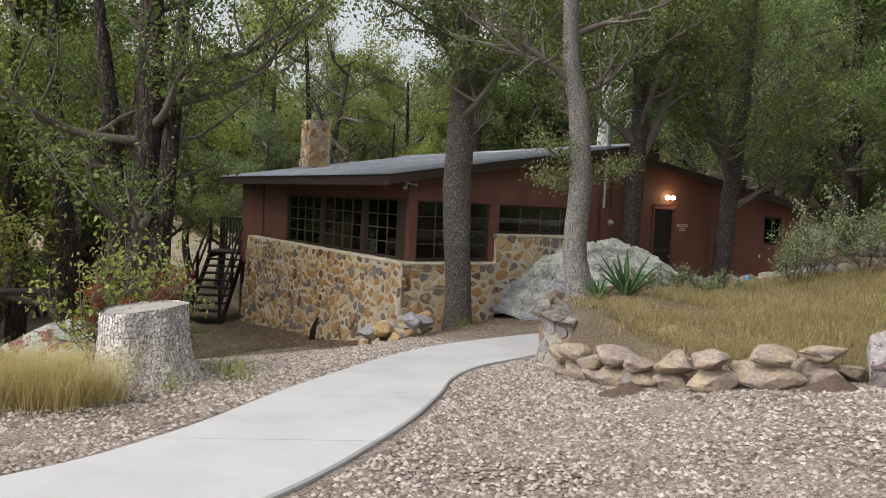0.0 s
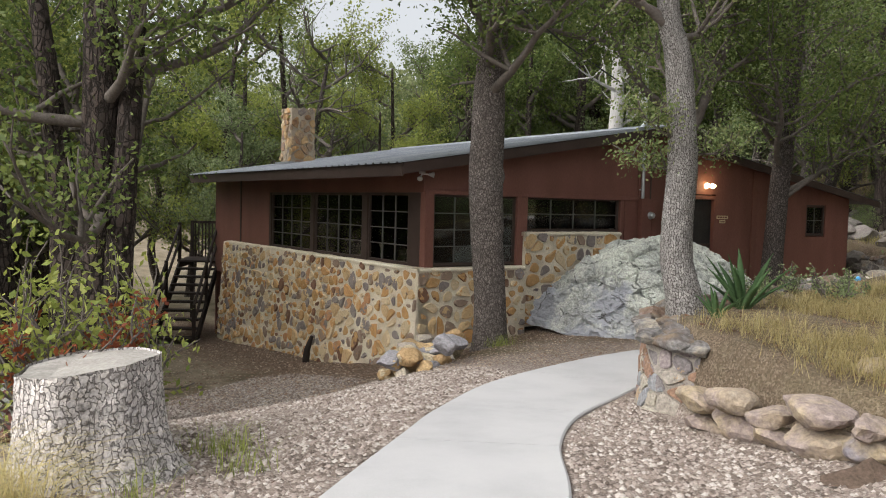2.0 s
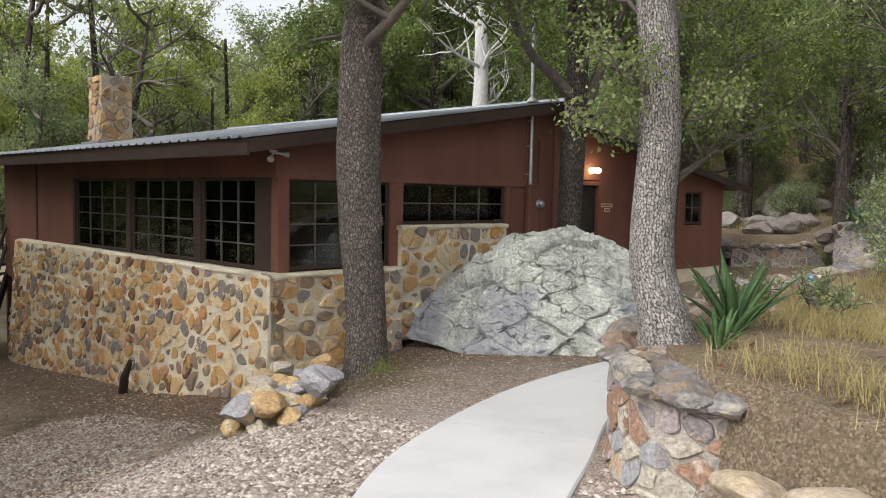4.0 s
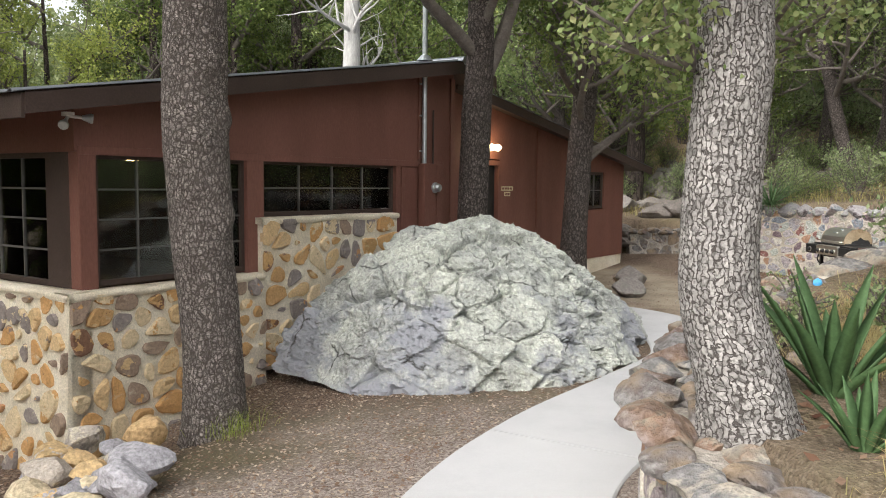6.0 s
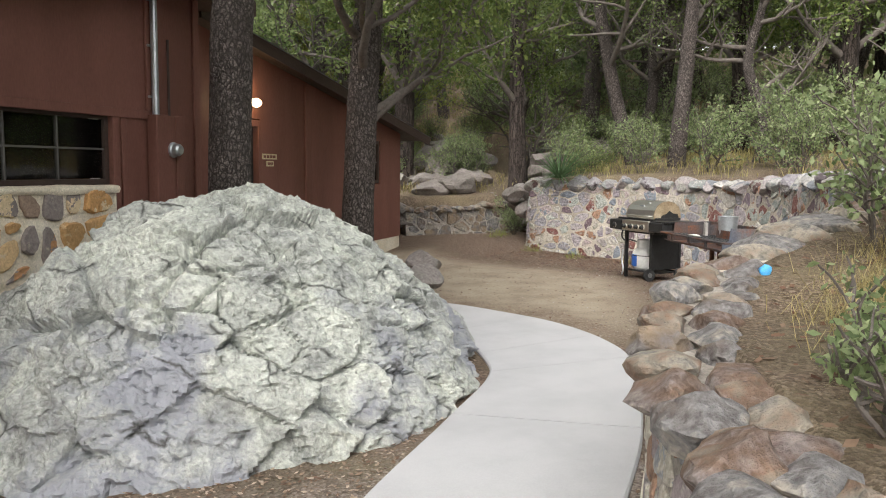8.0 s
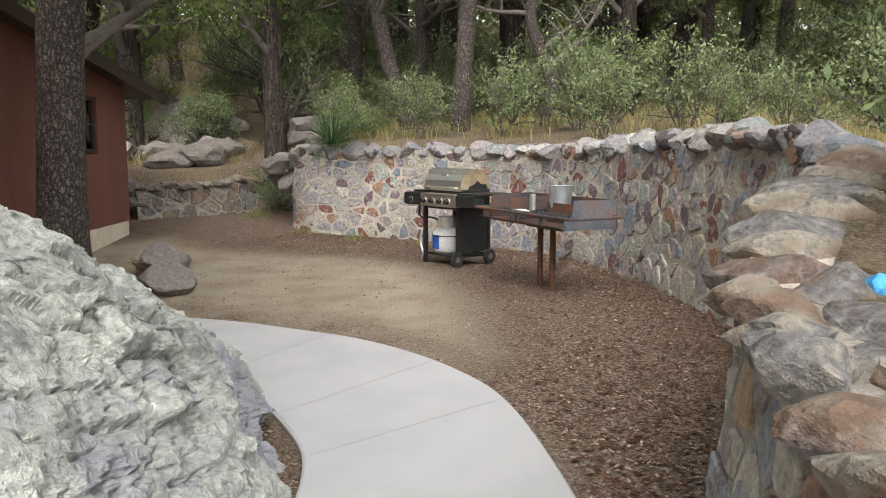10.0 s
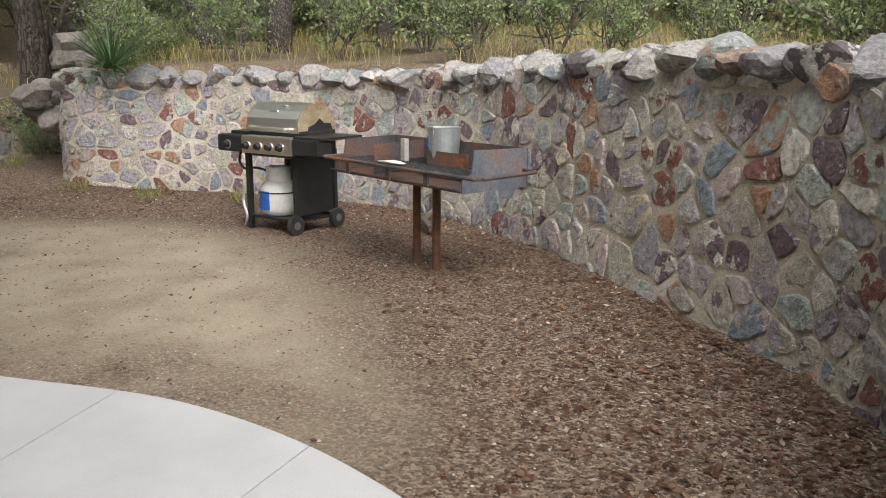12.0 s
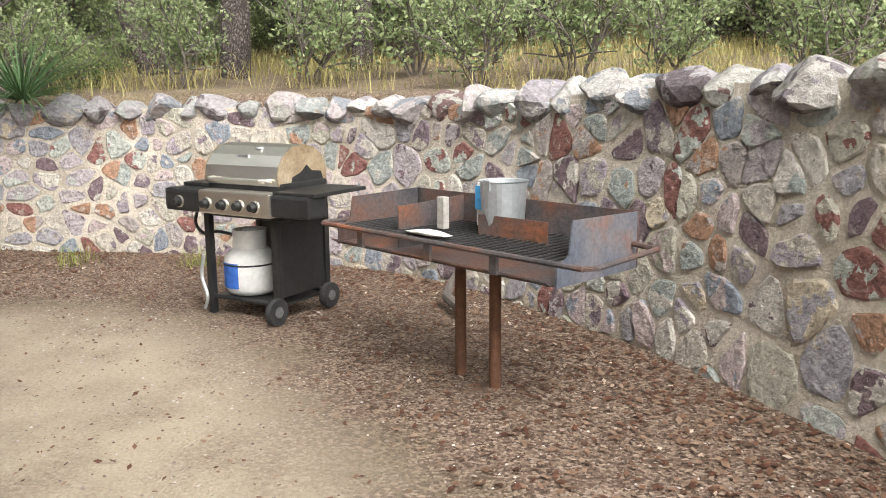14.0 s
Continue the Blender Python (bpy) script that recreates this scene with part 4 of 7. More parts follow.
def stone_base():
    rg = random.Random(4)
    front = part("stone_base", merge(*[boxdata(*b) for b in ((-0.17, 1.93, -0.13, 0.02, -1.4, 0.4), (1.93, 4.12, -0.09, 0.02, -0.6, 0.96))]), m_mortar_w, cabin, "golden fieldstone base wall with pale mortar")
    face_wall(front, cells(2.1, 1.8, 0.165, 11, gap=0.024), lambda a, z, o: (-0.17 + a, -0.13 - o, -1.4 + z), rg, 0.03, m_gold, m_gold_i)
    face_wall(front, cells(2.22, 1.56, 0.165, 12, gap=0.024), lambda a, z, o: (1.93 + a, -0.09 - o, -0.6 + z), rg, 0.03, m_gold, m_gold_i)
    # the side wall leans back as it rises and ends in a rough flank by the stairs
    H = 2.42

    def face(a, z, o):
        # a from the far end to the front corner
        d = 8.6 - a
        lean = 0.16 * (1 - z / H) + 0.05 * math.sin(a * 1.3) * (1 - z / H)
        return (-0.17 - lean - o - 0.05 * smooth01((d - 3) / 5), d, 0.4 - H + z)

    L = 8.73
    n, k = 40, 12
    v = [face(L * i / n, H * j / k, 0) for i in range(n + 1) for j in range(k + 1)]
    f = [(i * (k + 1) + j, (i + 1) * (k + 1) + j, (i + 1) * (k + 1) + j + 1, i * (k + 1) + j + 1) for i in range(n) for j in range(k)]
    c = len(v)
    v += [(0.02, 8.6, -2.1), (0.02, 8.6, 0.4), (0.02, -0.13, 0.4), (0.02, -0.13, -2.1)]
    f += [tuple(range(k + 1)) + (c + 1, c), tuple(n * (k + 1) + j for j in range(k, -1, -1)) + (c + 3, c + 2)]
    f.append(tuple(i * (k + 1) + k for i in range(n + 1)) + (c + 2, c + 1))
    side = part("stone_base", (v, f), m_mortar_w, cabin, "tall fieldstone side wall, weathered at its foot")
    polys = cells(L, H, 0.165, 13, gap=0.024)
    face_wall(side, polys, face, rg, 0.028, m_gold, m_gold_i, keep=lambda p: -p[0][0] - p[0][1])

    def flank(a, z, o):
        lean = 0.16 * (1 - z / H)
        return (0.0 - a * (0.22 + lean) / 0.6 + 0.02, 8.61 + o + 0.35 * (1 - z / H) * a, 0.4 - H + z)

    face_wall(side, cells(0.6, H, 0.165, 14, gap=0.024), flank, rg, 0.03, m_gold, m_gold_i)
    rough_coping(front, (-0.19, -0.14), (1.9, -0.14), 0.2, 0.385)
    rough_coping(front, (1.9, -0.1), (4.13, -0.1), 0.14, 0.945)
    rough_coping(side, (-0.17, 8.61), (-0.17, -0.14), 0.17, 0.385)


def boxdata(x0, x1, y0, y1, z0, z1):
    v = [(x, y, z) for x in (x0, x1) for y in (y0, y1) for z in (z0, z1)]
    return v, [(0, 1, 3, 2), (4, 6, 7, 5), (0, 4, 5, 1), (2, 3, 7, 6), (0, 2, 6, 4), (1, 5, 7, 3)]


def chimney():
    """Square fieldstone chimney on the left roof slope, with a mortar collar."""
    rg = random.Random(8)
    x0, y0, w, h0, h1 = 1.26, 8.1, 0.61, 2.05, 3.7
    ob = part("chimney", boxdata(x0, x0 + w, y0, y0 + w, h0, h1 - 0.03), m_mortar_c, cabin, "square golden fieldstone chimney")
    H = h1 - h0
    faces = (lambda a, z, o: (x0 + a, y0 - o, h0 + z), lambda a, z, o: (x0 - o, y0 + w - a, h0 + z),
             lambda a, z, o: (x0 + w + o, y0 + a, h0 + z), lambda a, z, o: (x0 + w - a, y0 + w + o, h0 + z))
    for i, fc in enumerate(faces):
        face_wall(ob, cells(w, H, 0.145, 20 + i), fc, rg, 0.03, m_chimney_stone, m_chimney_stone)
    part("flashing", boxdata(x0 - 0.12, x0 + w + 0.12, y0 - 0.14, y0 + w + 0.12, 2.22, 2.36), m_metalroof, cabin, "bright metal flashing round the chimney")


stone_base()
chimney()

# stairs at the far end of the side wall
def side_stairs():
    ob = thing("wooden_stairs", "dark-stained wooden stairs with handrails beside the stone wall", "stairs", CABIN @ pose(-1.95, 8.3, 0, 0, 0, -30))
    n, rise, run, z0 = 10, 0.178, 0.25, -1.93
    sx0, sx1, d0 = 0.0, 0.9, 0.0
    for i in range(n):
        part("tread", box(sx0, sx1, d0 + i * run, d0 + (i + 1) * run + 0.03, z0 + i * rise + 0.13, z0 + (i + 1) * rise, 0.006), m_dark, ob)
    for s in (sx0 - 0.05, sx1 + 0.0):
        v = [(s, d0 - 0.05, z0), (s, d0 + n * run, z0 + n * rise), (s, d0 + n * run, z0 + n * rise - 0.28), (s, d0 + 0.25, z0 - 0.05)]
        v += [(a + 0.05, b, c) for a, b, c in v]
        part("stringer", (v, [(0, 1, 2, 3), (7, 6, 5, 4), (0, 4, 5, 1), (1, 5, 6, 2), (2, 6, 7, 3), (3, 7, 4, 0)]), m_dark, ob)
        for up in (0.5, 0.9):
            part("handrail", tube([(s + 0.025, d0 - 0.05, z0 + up), (s + 0.025, d0 + n * run, z0 + n * rise + up)], 0.035, 6), m_dark, ob)
        for i in (0, 5, 10):
            part("rail_post", box(s - 0.01, s + 0.06, d0 + i * run - 0.06, d0 + i * run + 0.02, z0 + i * rise - 0.1, z0 + i * rise + 0.95, 0.006), m_dark, ob)
    dz = z0 + n * rise
    part("deck", box(sx0 - 0.1, sx1 + 0.1, d0 + n * run, d0 + n * run + 1.3, dz - 0.06, dz, 0.005), m_dark, ob)
    for s in (sx0 - 0.05, sx1):
        part("deck_post", box(s, s + 0.08, d0 + n * run + 1.2, d0 + n * run + 1.28, dz - 1.9, dz + 0.95), m_dark, ob)
        part("deck_joist", box(s, s + 0.05, d0 + n * run, d0 + n * run + 1.2, dz - 0.2, dz - 0.062), m_dark, ob)
    part("deck_rail", box(sx0 - 0.05, sx1 + 0.08, d0 + n * run + 1.2, d0 + n * run + 1.27, dz + 0.9, dz + 0.97), m_dark, ob)
    for i in range(9):
        s = sx0 + 0.06 + i * 0.09
        part("baluster", box(s, s + 0.03, d0 + n * run + 1.22, d0 + n * run + 1.25, dz, dz + 0.9), m_dark, ob)
    part("foot_board", box(sx0 - 0.3, sx1 + 0.1, d0 - 0.5, d0 - 0.02, z0 - 0.03, z0 + 0.03, 0.006), m_cutwood, ob, "weathered grey board at the foot")


side_stairs()

# ---- retaining walls of fieldstone ----
def along(pts, n):
    """A smooth run along the foot of a wall, with its lengths and outward normals."""
    run = bezier(pts, n)
    d = np.gradient(run[:, :2], axis=0)
    d /= np.linalg.norm(d, axis=1)[:, None]
    out = np.stack([-d[:, 1], d[:, 0]], 1)
    ln = np.concatenate([[0], np.cumsum(np.linalg.norm(np.diff(run[:, :2], axis=0), axis=1))])
    return run, out, ln


def retaining_wall(name, label, pts, size, seed, thick, caps, cap_size, keep_from=0.0, batter=0.1, mats=None, cap_mat=None):
    """pts: x, y, foot, top along the foot of the visible face. caps: loose stones along the crest."""
    rg = random.Random(seed)
    run, out, ln = along(pts, 160)
    L = ln[-1]
    H = max(run[:, 3] - run[:, 2])

    def at(a):
        return [np.interp(a, ln, run[:, c]) for c in range(4)] + [np.interp(a, ln, out[:, c]) for c in range(2)]

    def place(a, z, o):
        x, y, z0, z1, ox, oy = at(a)
        k = z / H
        bulge = 0.05 * noise.noise(Vector((a * 0.9, z * 1.5, seed)))
        q = o + bulge - batter * k
        return (x + ox * q, y + oy * q, z0 - 0.06 + (z1 - z0 + 0.06) * k)

    n, k = 120, 8
    v = [place(L * i / n, H * j / k, 0) for i in range(n + 1) for j in range(k + 1)]
    f = [(i * (k + 1) + j, i * (k + 1) + j + 1, (i + 1) * (k + 1) + j + 1, (i + 1) * (k + 1) + j) for i in range(n) for j in range(k)]
    c = len(v)
    for i in range(n + 1):
        x, y, z0, z1, ox, oy = at(L * i / n)
        v += [(x - ox * thick, y - oy * thick, z1), (x - ox * thick, y - oy * thick, z0 - 0.2)]
    for i in range(n):
        f += [(i * (k + 1) + k, c + 2 * i, c + 2 * i + 2, (i + 1) * (k + 1) + k), (c + 2 * i, c + 2 * i + 1, c + 2 * i + 3, c + 2 * i + 2)]
    f += [tuple(range(k, -1, -1)) + (c + 1, c), tuple(n * (k + 1) + j for j in range(k + 1)) + (c + 2 * n, c + 2 * n + 1)]
    ms = mats or (m_mortar, m_mauve, m_mauve_i)
    ob = solid(name, (v, f), ms[0], label, "stone wall", "structure", smooth=False)
    polys = cells(L, H, size, seed, aspect=1.1, gap=0.013, drop=0.36, corner=(0.08, 0.2))
    face_wall(ob, polys, place, rg, 0.016, ms[1], ms[2], keep=lambda p: abs(p[0][0] - keep_from))
    i = 0
    for row in range(caps):
        a = 0.02 + 0.1 * row
        while a < L - 0.05:
            w = cap_size * rg.uniform(0.65, 1.4)
            x, y, z0, z1, ox, oy = at(min(L, a + w / 2))
            depth = thick / caps * (rg.uniform(0.95, 1.3) if caps == 1 else rg.uniform(1.1, 1.4))
            hgt = min(w, cap_size) * (rg.uniform(0.75, 1.0) if cap_mat else rg.uniform(0.5, 0.7))
            back = thick * (0.5 if caps == 1 else 0.22 + 0.52 * row) + rg.uniform(-0.03, 0.03)
            bm = rock_data(seed * 100 + i, w * 1.15, depth, hgt, rough=0.17 if cap_mat else 0.34, level=3)
            m = pose(x - ox * back, y - oy * back, z1 - hgt * (0.6 if cap_mat else 0.5), rg.uniform(-5, 5), rg.uniform(-5, 5), math.degrees(math.atan2(oy, ox)) + 90 + rg.uniform(-14, 14))
            part("coping_stone", bm, cap_mat if cap_mat and a > 2 else m_coping, ob, m=m)
            a += w * 0.95
            i += 1
    return ob


retaining_wall("path_wall", "low rubble wall of grey and tan stones along the footpath",
               [(1.5, 8.75, -0.2, 0.3), (1.12, 9.3, -0.3, 0.34), (1.35, 10.2, -0.36, 0.4), (2.1, 11.15, -0.4, 0.4), (2.95, 11.95, -0.42, 0.42), (3.7, 12.42, -0.45, 0.48), (4.6, 12.8, -0.46, 0.58)], 0.17, 31, 0.42, 2, 0.27, 1.0, mats=(m_mortar_d, m_rubble, m_rubble_i))
retaining_wall("yard_wall", "curved retaining wall of mauve and grey fieldstones in pale mortar",
               [(4.6, 12.8, -0.46, 0.58), (5.5, 12.92, -0.48, 0.68), (6.4, 12.82, -0.48, 0.82), (7.4, 12.86, -0.48, 0.95), (8.3, 13.35, -0.48, 1.06), (9.4, 14.1, -0.48, 1.06), (10.5, 15.0, -0.48, 1.02),
                (11.3, 15.8, -0.48, 0.94), (11.9, 16.8, -0.48, 0.92), (12.2, 18.0, -0.46, 0.9), (12.15, 19.3, -0.42, 0.9), (11.6, 20.6, -0.36, 0.88), (12.5, 21.35, -0.34, 0.86)], 0.155, 32, 0.4, 1, 0.31, 5.6, cap_mat=m_cap)
retaining_wall("back_wall", "low dry-stacked stone wall beside the cabin's corner",
               [(13.8, 22.2, -0.3, 0.4), (12.8, 22.55, -0.3, 0.36), (11.9, 22.75, -0.3, 0.3), (10.75, 23.2, -0.3, 0.28)], 0.17, 33, 0.4, 1, 0.28, mats=(m_mortar_d, m_coping, m_coping))


def loose_rock(x, y, z, sx, sy, sz, seed, turn, label, group="", mat=None, level=3):
    ob = solid("rock", rock_data(seed, sx, sy, sz, level=level), mat or m_rock, label, "rock", group=group)
    ob.matrix_world = pose(x, y, z, 0, 0, turn)
    return ob


# the dry row of stones that holds the grass bed back from the gravel
def stone_row():
    rg = random.Random(77)
    run, out, ln = along([(1.3, 8.65, 0), (1.5, 7.7, 0), (1.8, 6.9, 0), (2.3, 6.35, 0), (2.85, 6.35, 0), (3.3, 6.5, 0), (4.2, 6.15, 0)], 100)
    a, i = 0.05, 0
    while a < ln[-1] - 0.1:
        w = rg.uniform(0.3, 0.5)
        x, y = np.interp(a + w / 2, ln, run[:, 0]), np.interp(a + w / 2, ln, run[:, 1])
        ox, oy = np.interp(a, ln, out[:, 0]), np.interp(a, ln, out[:, 1])
        turn = math.degrees(math.atan2(oy, ox)) + 90 + rg.uniform(-12, 12)
        z = float(low_ground(x, y))
        h = rg.uniform(0.17, 0.24)
        loose_rock(x - ox * 0.02, y - oy * 0.02, z - 0.04, w * 1.05, 0.34, h, 300 + i, turn, "rough grey-tan stone at the foot of a dry-stacked row", "dry-stacked stone row")
        if a < ln[-1] * 0.7:
            loose_rock(x + ox * rg.uniform(-0.12, -0.04) + rg.uniform(-0.05, 0.05), y + oy * -0.08, z + h - 0.06, w * rg.uniform(0.8, 1.15), 0.32, rg.uniform(0.13, 0.2), 400 + i, turn + rg.uniform(-15, 15),
                       "tan flat-topped stone lying on a dry-stacked row", "dry-stacked stone row")
        a += w * rg.uniform(0.9, 1.02)
        i += 1


stone_row()
loose_rock(3.5, 6.2, 0.12, 0.7, 0.5, 0.52, 511, 20, "large mauve-grey rock beside the gravel", mat=m_mauve)
loose_rock(2.95, 6.2, 0.12, 0.45, 0.32, 0.3, 512, 50, "pale angular rock beside the gravel")


# ---- the great boulder in front of the cabin ----
def soil_mound(x, y, w, h, seed):
    """A low heap of dark loose soil."""
    v, f = [], []
    n, k = 28, 7
    for j in range(k + 1):
        r = j / k
        for i in range(n):
            t = 2 * math.pi * i / n
            rr = r * w * (1 + 0.15 * math.sin(2 * t + seed))
            px, py = rr * math.cos(t), rr * 0.75 * math.sin(t)
            v.append((px, py, h * (1 - r) ** 1.2 - 0.03 + 0.02 * noise.noise(Vector((px * 12, py * 12, seed)))))
    for j in range(k):
        for i in range(n):
            f.append((j * n + i, (j + 1) * n + i, (j + 1) * n + (i + 1) % n, j * n + (i + 1) % n))
    ob = solid("soil_mound", (v, f), m_soil, "small heap of dark loose soil against the stone row", "soil", group="soil heaps", smooth=True)
    ob.matrix_world = pose(x, y, gz(x, y))


m_soil = surf("dark_loose_soil", [(0.085, 0.06, 0.045), (0.14, 0.1, 0.075)], 9, 0.95, 0.8, 50, fine=0.4)
soil_mound(1.62, 6.75, 0.24, 0.13, 1)
soil_mound(2.95, 6.0, 0.26, 0.15, 2)
soil_mound(3.55, 5.85, 0.3, 0.16, 3)
soil_mound(2.0, 6.15, 0.16, 0.06, 4)


def boulder():
    rg = random.Random(5)
    na, nr = 420, 190
    verts, faces = [], []
    turn = radians(12)
    for j in range(nr + 1):
        r = j / nr
        for i in range(na):
            t = 2 * math.pi * i / na
            # footprint: longer to the sides, blunt before
            ca, sa = math.cos(t), math.sin(t)
            k = (abs(ca) ** 2.4 + abs(sa) ** 2.4) ** (-1 / 2.4)
            ax = 1.93 if ca < 0 else 2.38
            ay = 1.38 if sa < 0 else 1.2
            x, y = ca * k * ax * r, sa * k * ay * r
            lobe = 1 + 0.07 * math.sin(3 * t + 0.6) + 0.04 * math.sin(5 * t + 2)
            x, y = x * lobe, y * lobe
            prof = (1 - r ** 2.0) ** 0.85 if r < 1 else 0
            z = 1.4 * prof * (1 - 0.05 * x * (1 if x > 0 else 0))
            p = Vector((x, y, z))
            nrm = Vector((x / ax ** 2 * 1.6, y / ay ** 2 * 1.6, z / 1.5 ** 2 + 0.12)).normalized()
            q = p * 1.0
            big = noise.fractal(q * 0.8 + Vector((3, 1, 7)), 1.0, 2.0, 3)
            push = -0.02 + 0.06 * big + 0.02 * noise.fractal(q * 9, 0.9, 2.1, 4)
            # broken faces: every cell of the rock is a tilted plane, with open joints between some of them
            for size, tilt, joint in ((1.5, 0.15, 0.07), (3.4, 0.2, 0.06), (8.0, 0.2, 0.02)):
                w = Vector((q.x + 0.55 * q.z, q.y * 1.1, q.z * 1.35 - 0.35 * q.x)) * size + 0.12 * noise.noise_vector(q * size * 1.1)
                dist, near = noise.voronoi(w)
                h = noise.noise_vector(near[0] * 7.31)
                push += tilt / size * ((w - near[0]).dot(h) * 1.6 + h.x * 0.7)
                gate = noise.noise(q * 1.3 + Vector((size, 0, 0)))
                push -= joint * max(0.0, 1 - (dist[1] - dist[0]) * 12) * smooth01((gate + 0.1) / 0.25)
            p += nrm * push
            verts.append((p.x * math.cos(turn) - p.y * math.sin(turn), p.x * math.sin(turn) + p.y * math.cos(turn), p.z))
    for j in range(nr):
        for i in range(na):
            i2 = (i + 1) % na
            faces.append((j * na + i, (j + 1) * na + i, (j + 1) * na + i2, j * na + i2))
    ob = solid("boulder", (verts, faces), m_boulder, "huge pale grey-green lichened boulder with dark cracks", "boulder", smooth=False)
    ob.matrix_world = pose(3.0, 15.3, -0.45)
    return ob


def boulder_material():
    m = surf("lichened_boulder", [(0.27, 0.275, 0.265), (0.44, 0.455, 0.42), (0.54, 0.56, 0.505), (0.65, 0.665, 0.6)], 2.2, 0.9, 1.0, 30, fine=0.4, dist=0.04, spread=0.34)
    nt = m.node_tree
    N, L = nt.nodes, nt.links
    b = N["Principled BSDF"]
    base = b.inputs["Base Color"].links[0].from_socket
    tc = N.new("ShaderNodeTexCoord")
    # purplish bare faces
    nz = N.new("ShaderNodeTexNoise")
    nz.inputs["Scale"].default_value, nz.inputs["Detail"].default_value, nz.inputs["Roughness"].default_value = 0.8, 9, 0.68
    L.new(tc.outputs["Object"], nz.inputs["Vector"])
    mr = N.new("ShaderNodeMapRange")
    mr.inputs[1].default_value, mr.inputs[2].default_value = 0.44, 0.54
    # lichen keeps to the crown and one end; the other flank is bare
    bias = N.new("ShaderNodeVectorMath")
    bias.operation = "DOT_PRODUCT"
    bias.inputs[1].default_value = (-0.055, 0.0, -0.11)
    L.new(tc.outputs["Object"], bias.inputs[0])
    lean = N.new("ShaderNodeMath")
    lean.operation = "ADD"
    L.new(nz.outputs[0], lean.inputs[0])
    L.new(bias.outputs["Value"], lean.inputs[1])
    L.new(lean.outputs[0], mr.inputs[0])
    mx = N.new("ShaderNodeMix")
    mx.data_type = "RGBA"
    mx.inputs[7].default_value = (0.335, 0.345, 0.375, 1)
    L.new(mr.outputs[0], mx.inputs[0])
    L.new(base, mx.inputs[6])
    # crack lines: the shade inside open cracks, put into the colour
    vo = N.new("ShaderNodeTexVoronoi")
    vo.feature = "DISTANCE_TO_EDGE"
    vo.inputs["Scale"].default_value = 1.9
    wob = N.new("ShaderNodeTexNoise")
    wob.inputs["Scale"].default_value, wob.inputs["Detail"].default_value = 3.0, 6
    ad = N.new("ShaderNodeVectorMath")
    ad.operation = "MULTIPLY_ADD"
    ad.inputs[1].default_value = (0.28, 0.28, 0.28)
    L.new(tc.outputs["Object"], wob.inputs["Vector"])
    L.new(wob.outputs["Color"], ad.inputs[0])
    L.new(tc.outputs["Object"], ad.inputs[2])
    L.new(ad.outputs[0], vo.inputs["Vector"])
    cr = N.new("ShaderNodeMapRange")
    cr.inputs[1].default_value, cr.inputs[2].default_value, cr.inputs[3].default_value, cr.inputs[4].default_value = 0.0, 0.028, 1.0, 0.0
    L.new(vo.outputs["Distance"], cr.inputs[0])
    gate = N.new("ShaderNodeMapRange")
    gate.inputs[1].default_value, gate.inputs[2].default_value = 0.49, 0.56
    L.new(wob.outputs[0], gate.inputs[0])
    mu = N.new("ShaderNodeMath")
    mu.operation = "MULTIPLY"
    L.new(cr.outputs[0], mu.inputs[0])
    L.new(gate.outputs[0], mu.inputs[1])
    m2 = N.new("ShaderNodeMix")
    m2.data_type = "RGBA"
    m2.inputs[7].default_value = (0.085, 0.085, 0.08, 1)
    L.new(mu.outputs[0], m2.inputs[0])
    L.new(mx.outputs[2], m2.inputs[6])
    L.new(m2.outputs[2], b.inputs["Base Color"])
    return m


m_boulder = boulder_material()
boulder()

# ---- trees ----
def limb_set(rg, start, aim, length, radius, depth, tubes, tips, bend=0.25, sides=7, up=0.15):
    """A limb that wanders from start, with side limbs; collects its tubes and the places for leaves."""
    n = 7 if depth > 1 else 5
    pts, rad = [Vector(start)], [radius]
    d = Vector(aim).normalized()
    for i in range(n):
        d = (d + Vector((rg.uniform(-bend, bend), rg.uniform(-bend, bend), rg.uniform(-bend, bend) + up * 0.5))).normalized()
        pts.append(pts[-1] + d * (length / n))
        rad.append(radius * (1 - 0.85 * (i + 1) / n) + 0.004)
    tubes.append(tube(pts, rad, max(4, sides), cap=False))
    if depth <= 1:
        tips.extend(pts[2:])
        return
    for i in range(2, n + 1):
        for _ in range(1 if depth > 2 else 2):
            if rg.random() < 0.85:
                side = Vector((rg.uniform(-1, 1), rg.uniform(-1, 1), rg.uniform(-0.3, 0.7))).normalized()
                limb_set(rg, pts[i], d * 0.5 + side, length * rg.uniform(0.35, 0.6), rad[i] * 0.7, depth - 1, tubes, tips, bend, max(4, sides - 2), up)


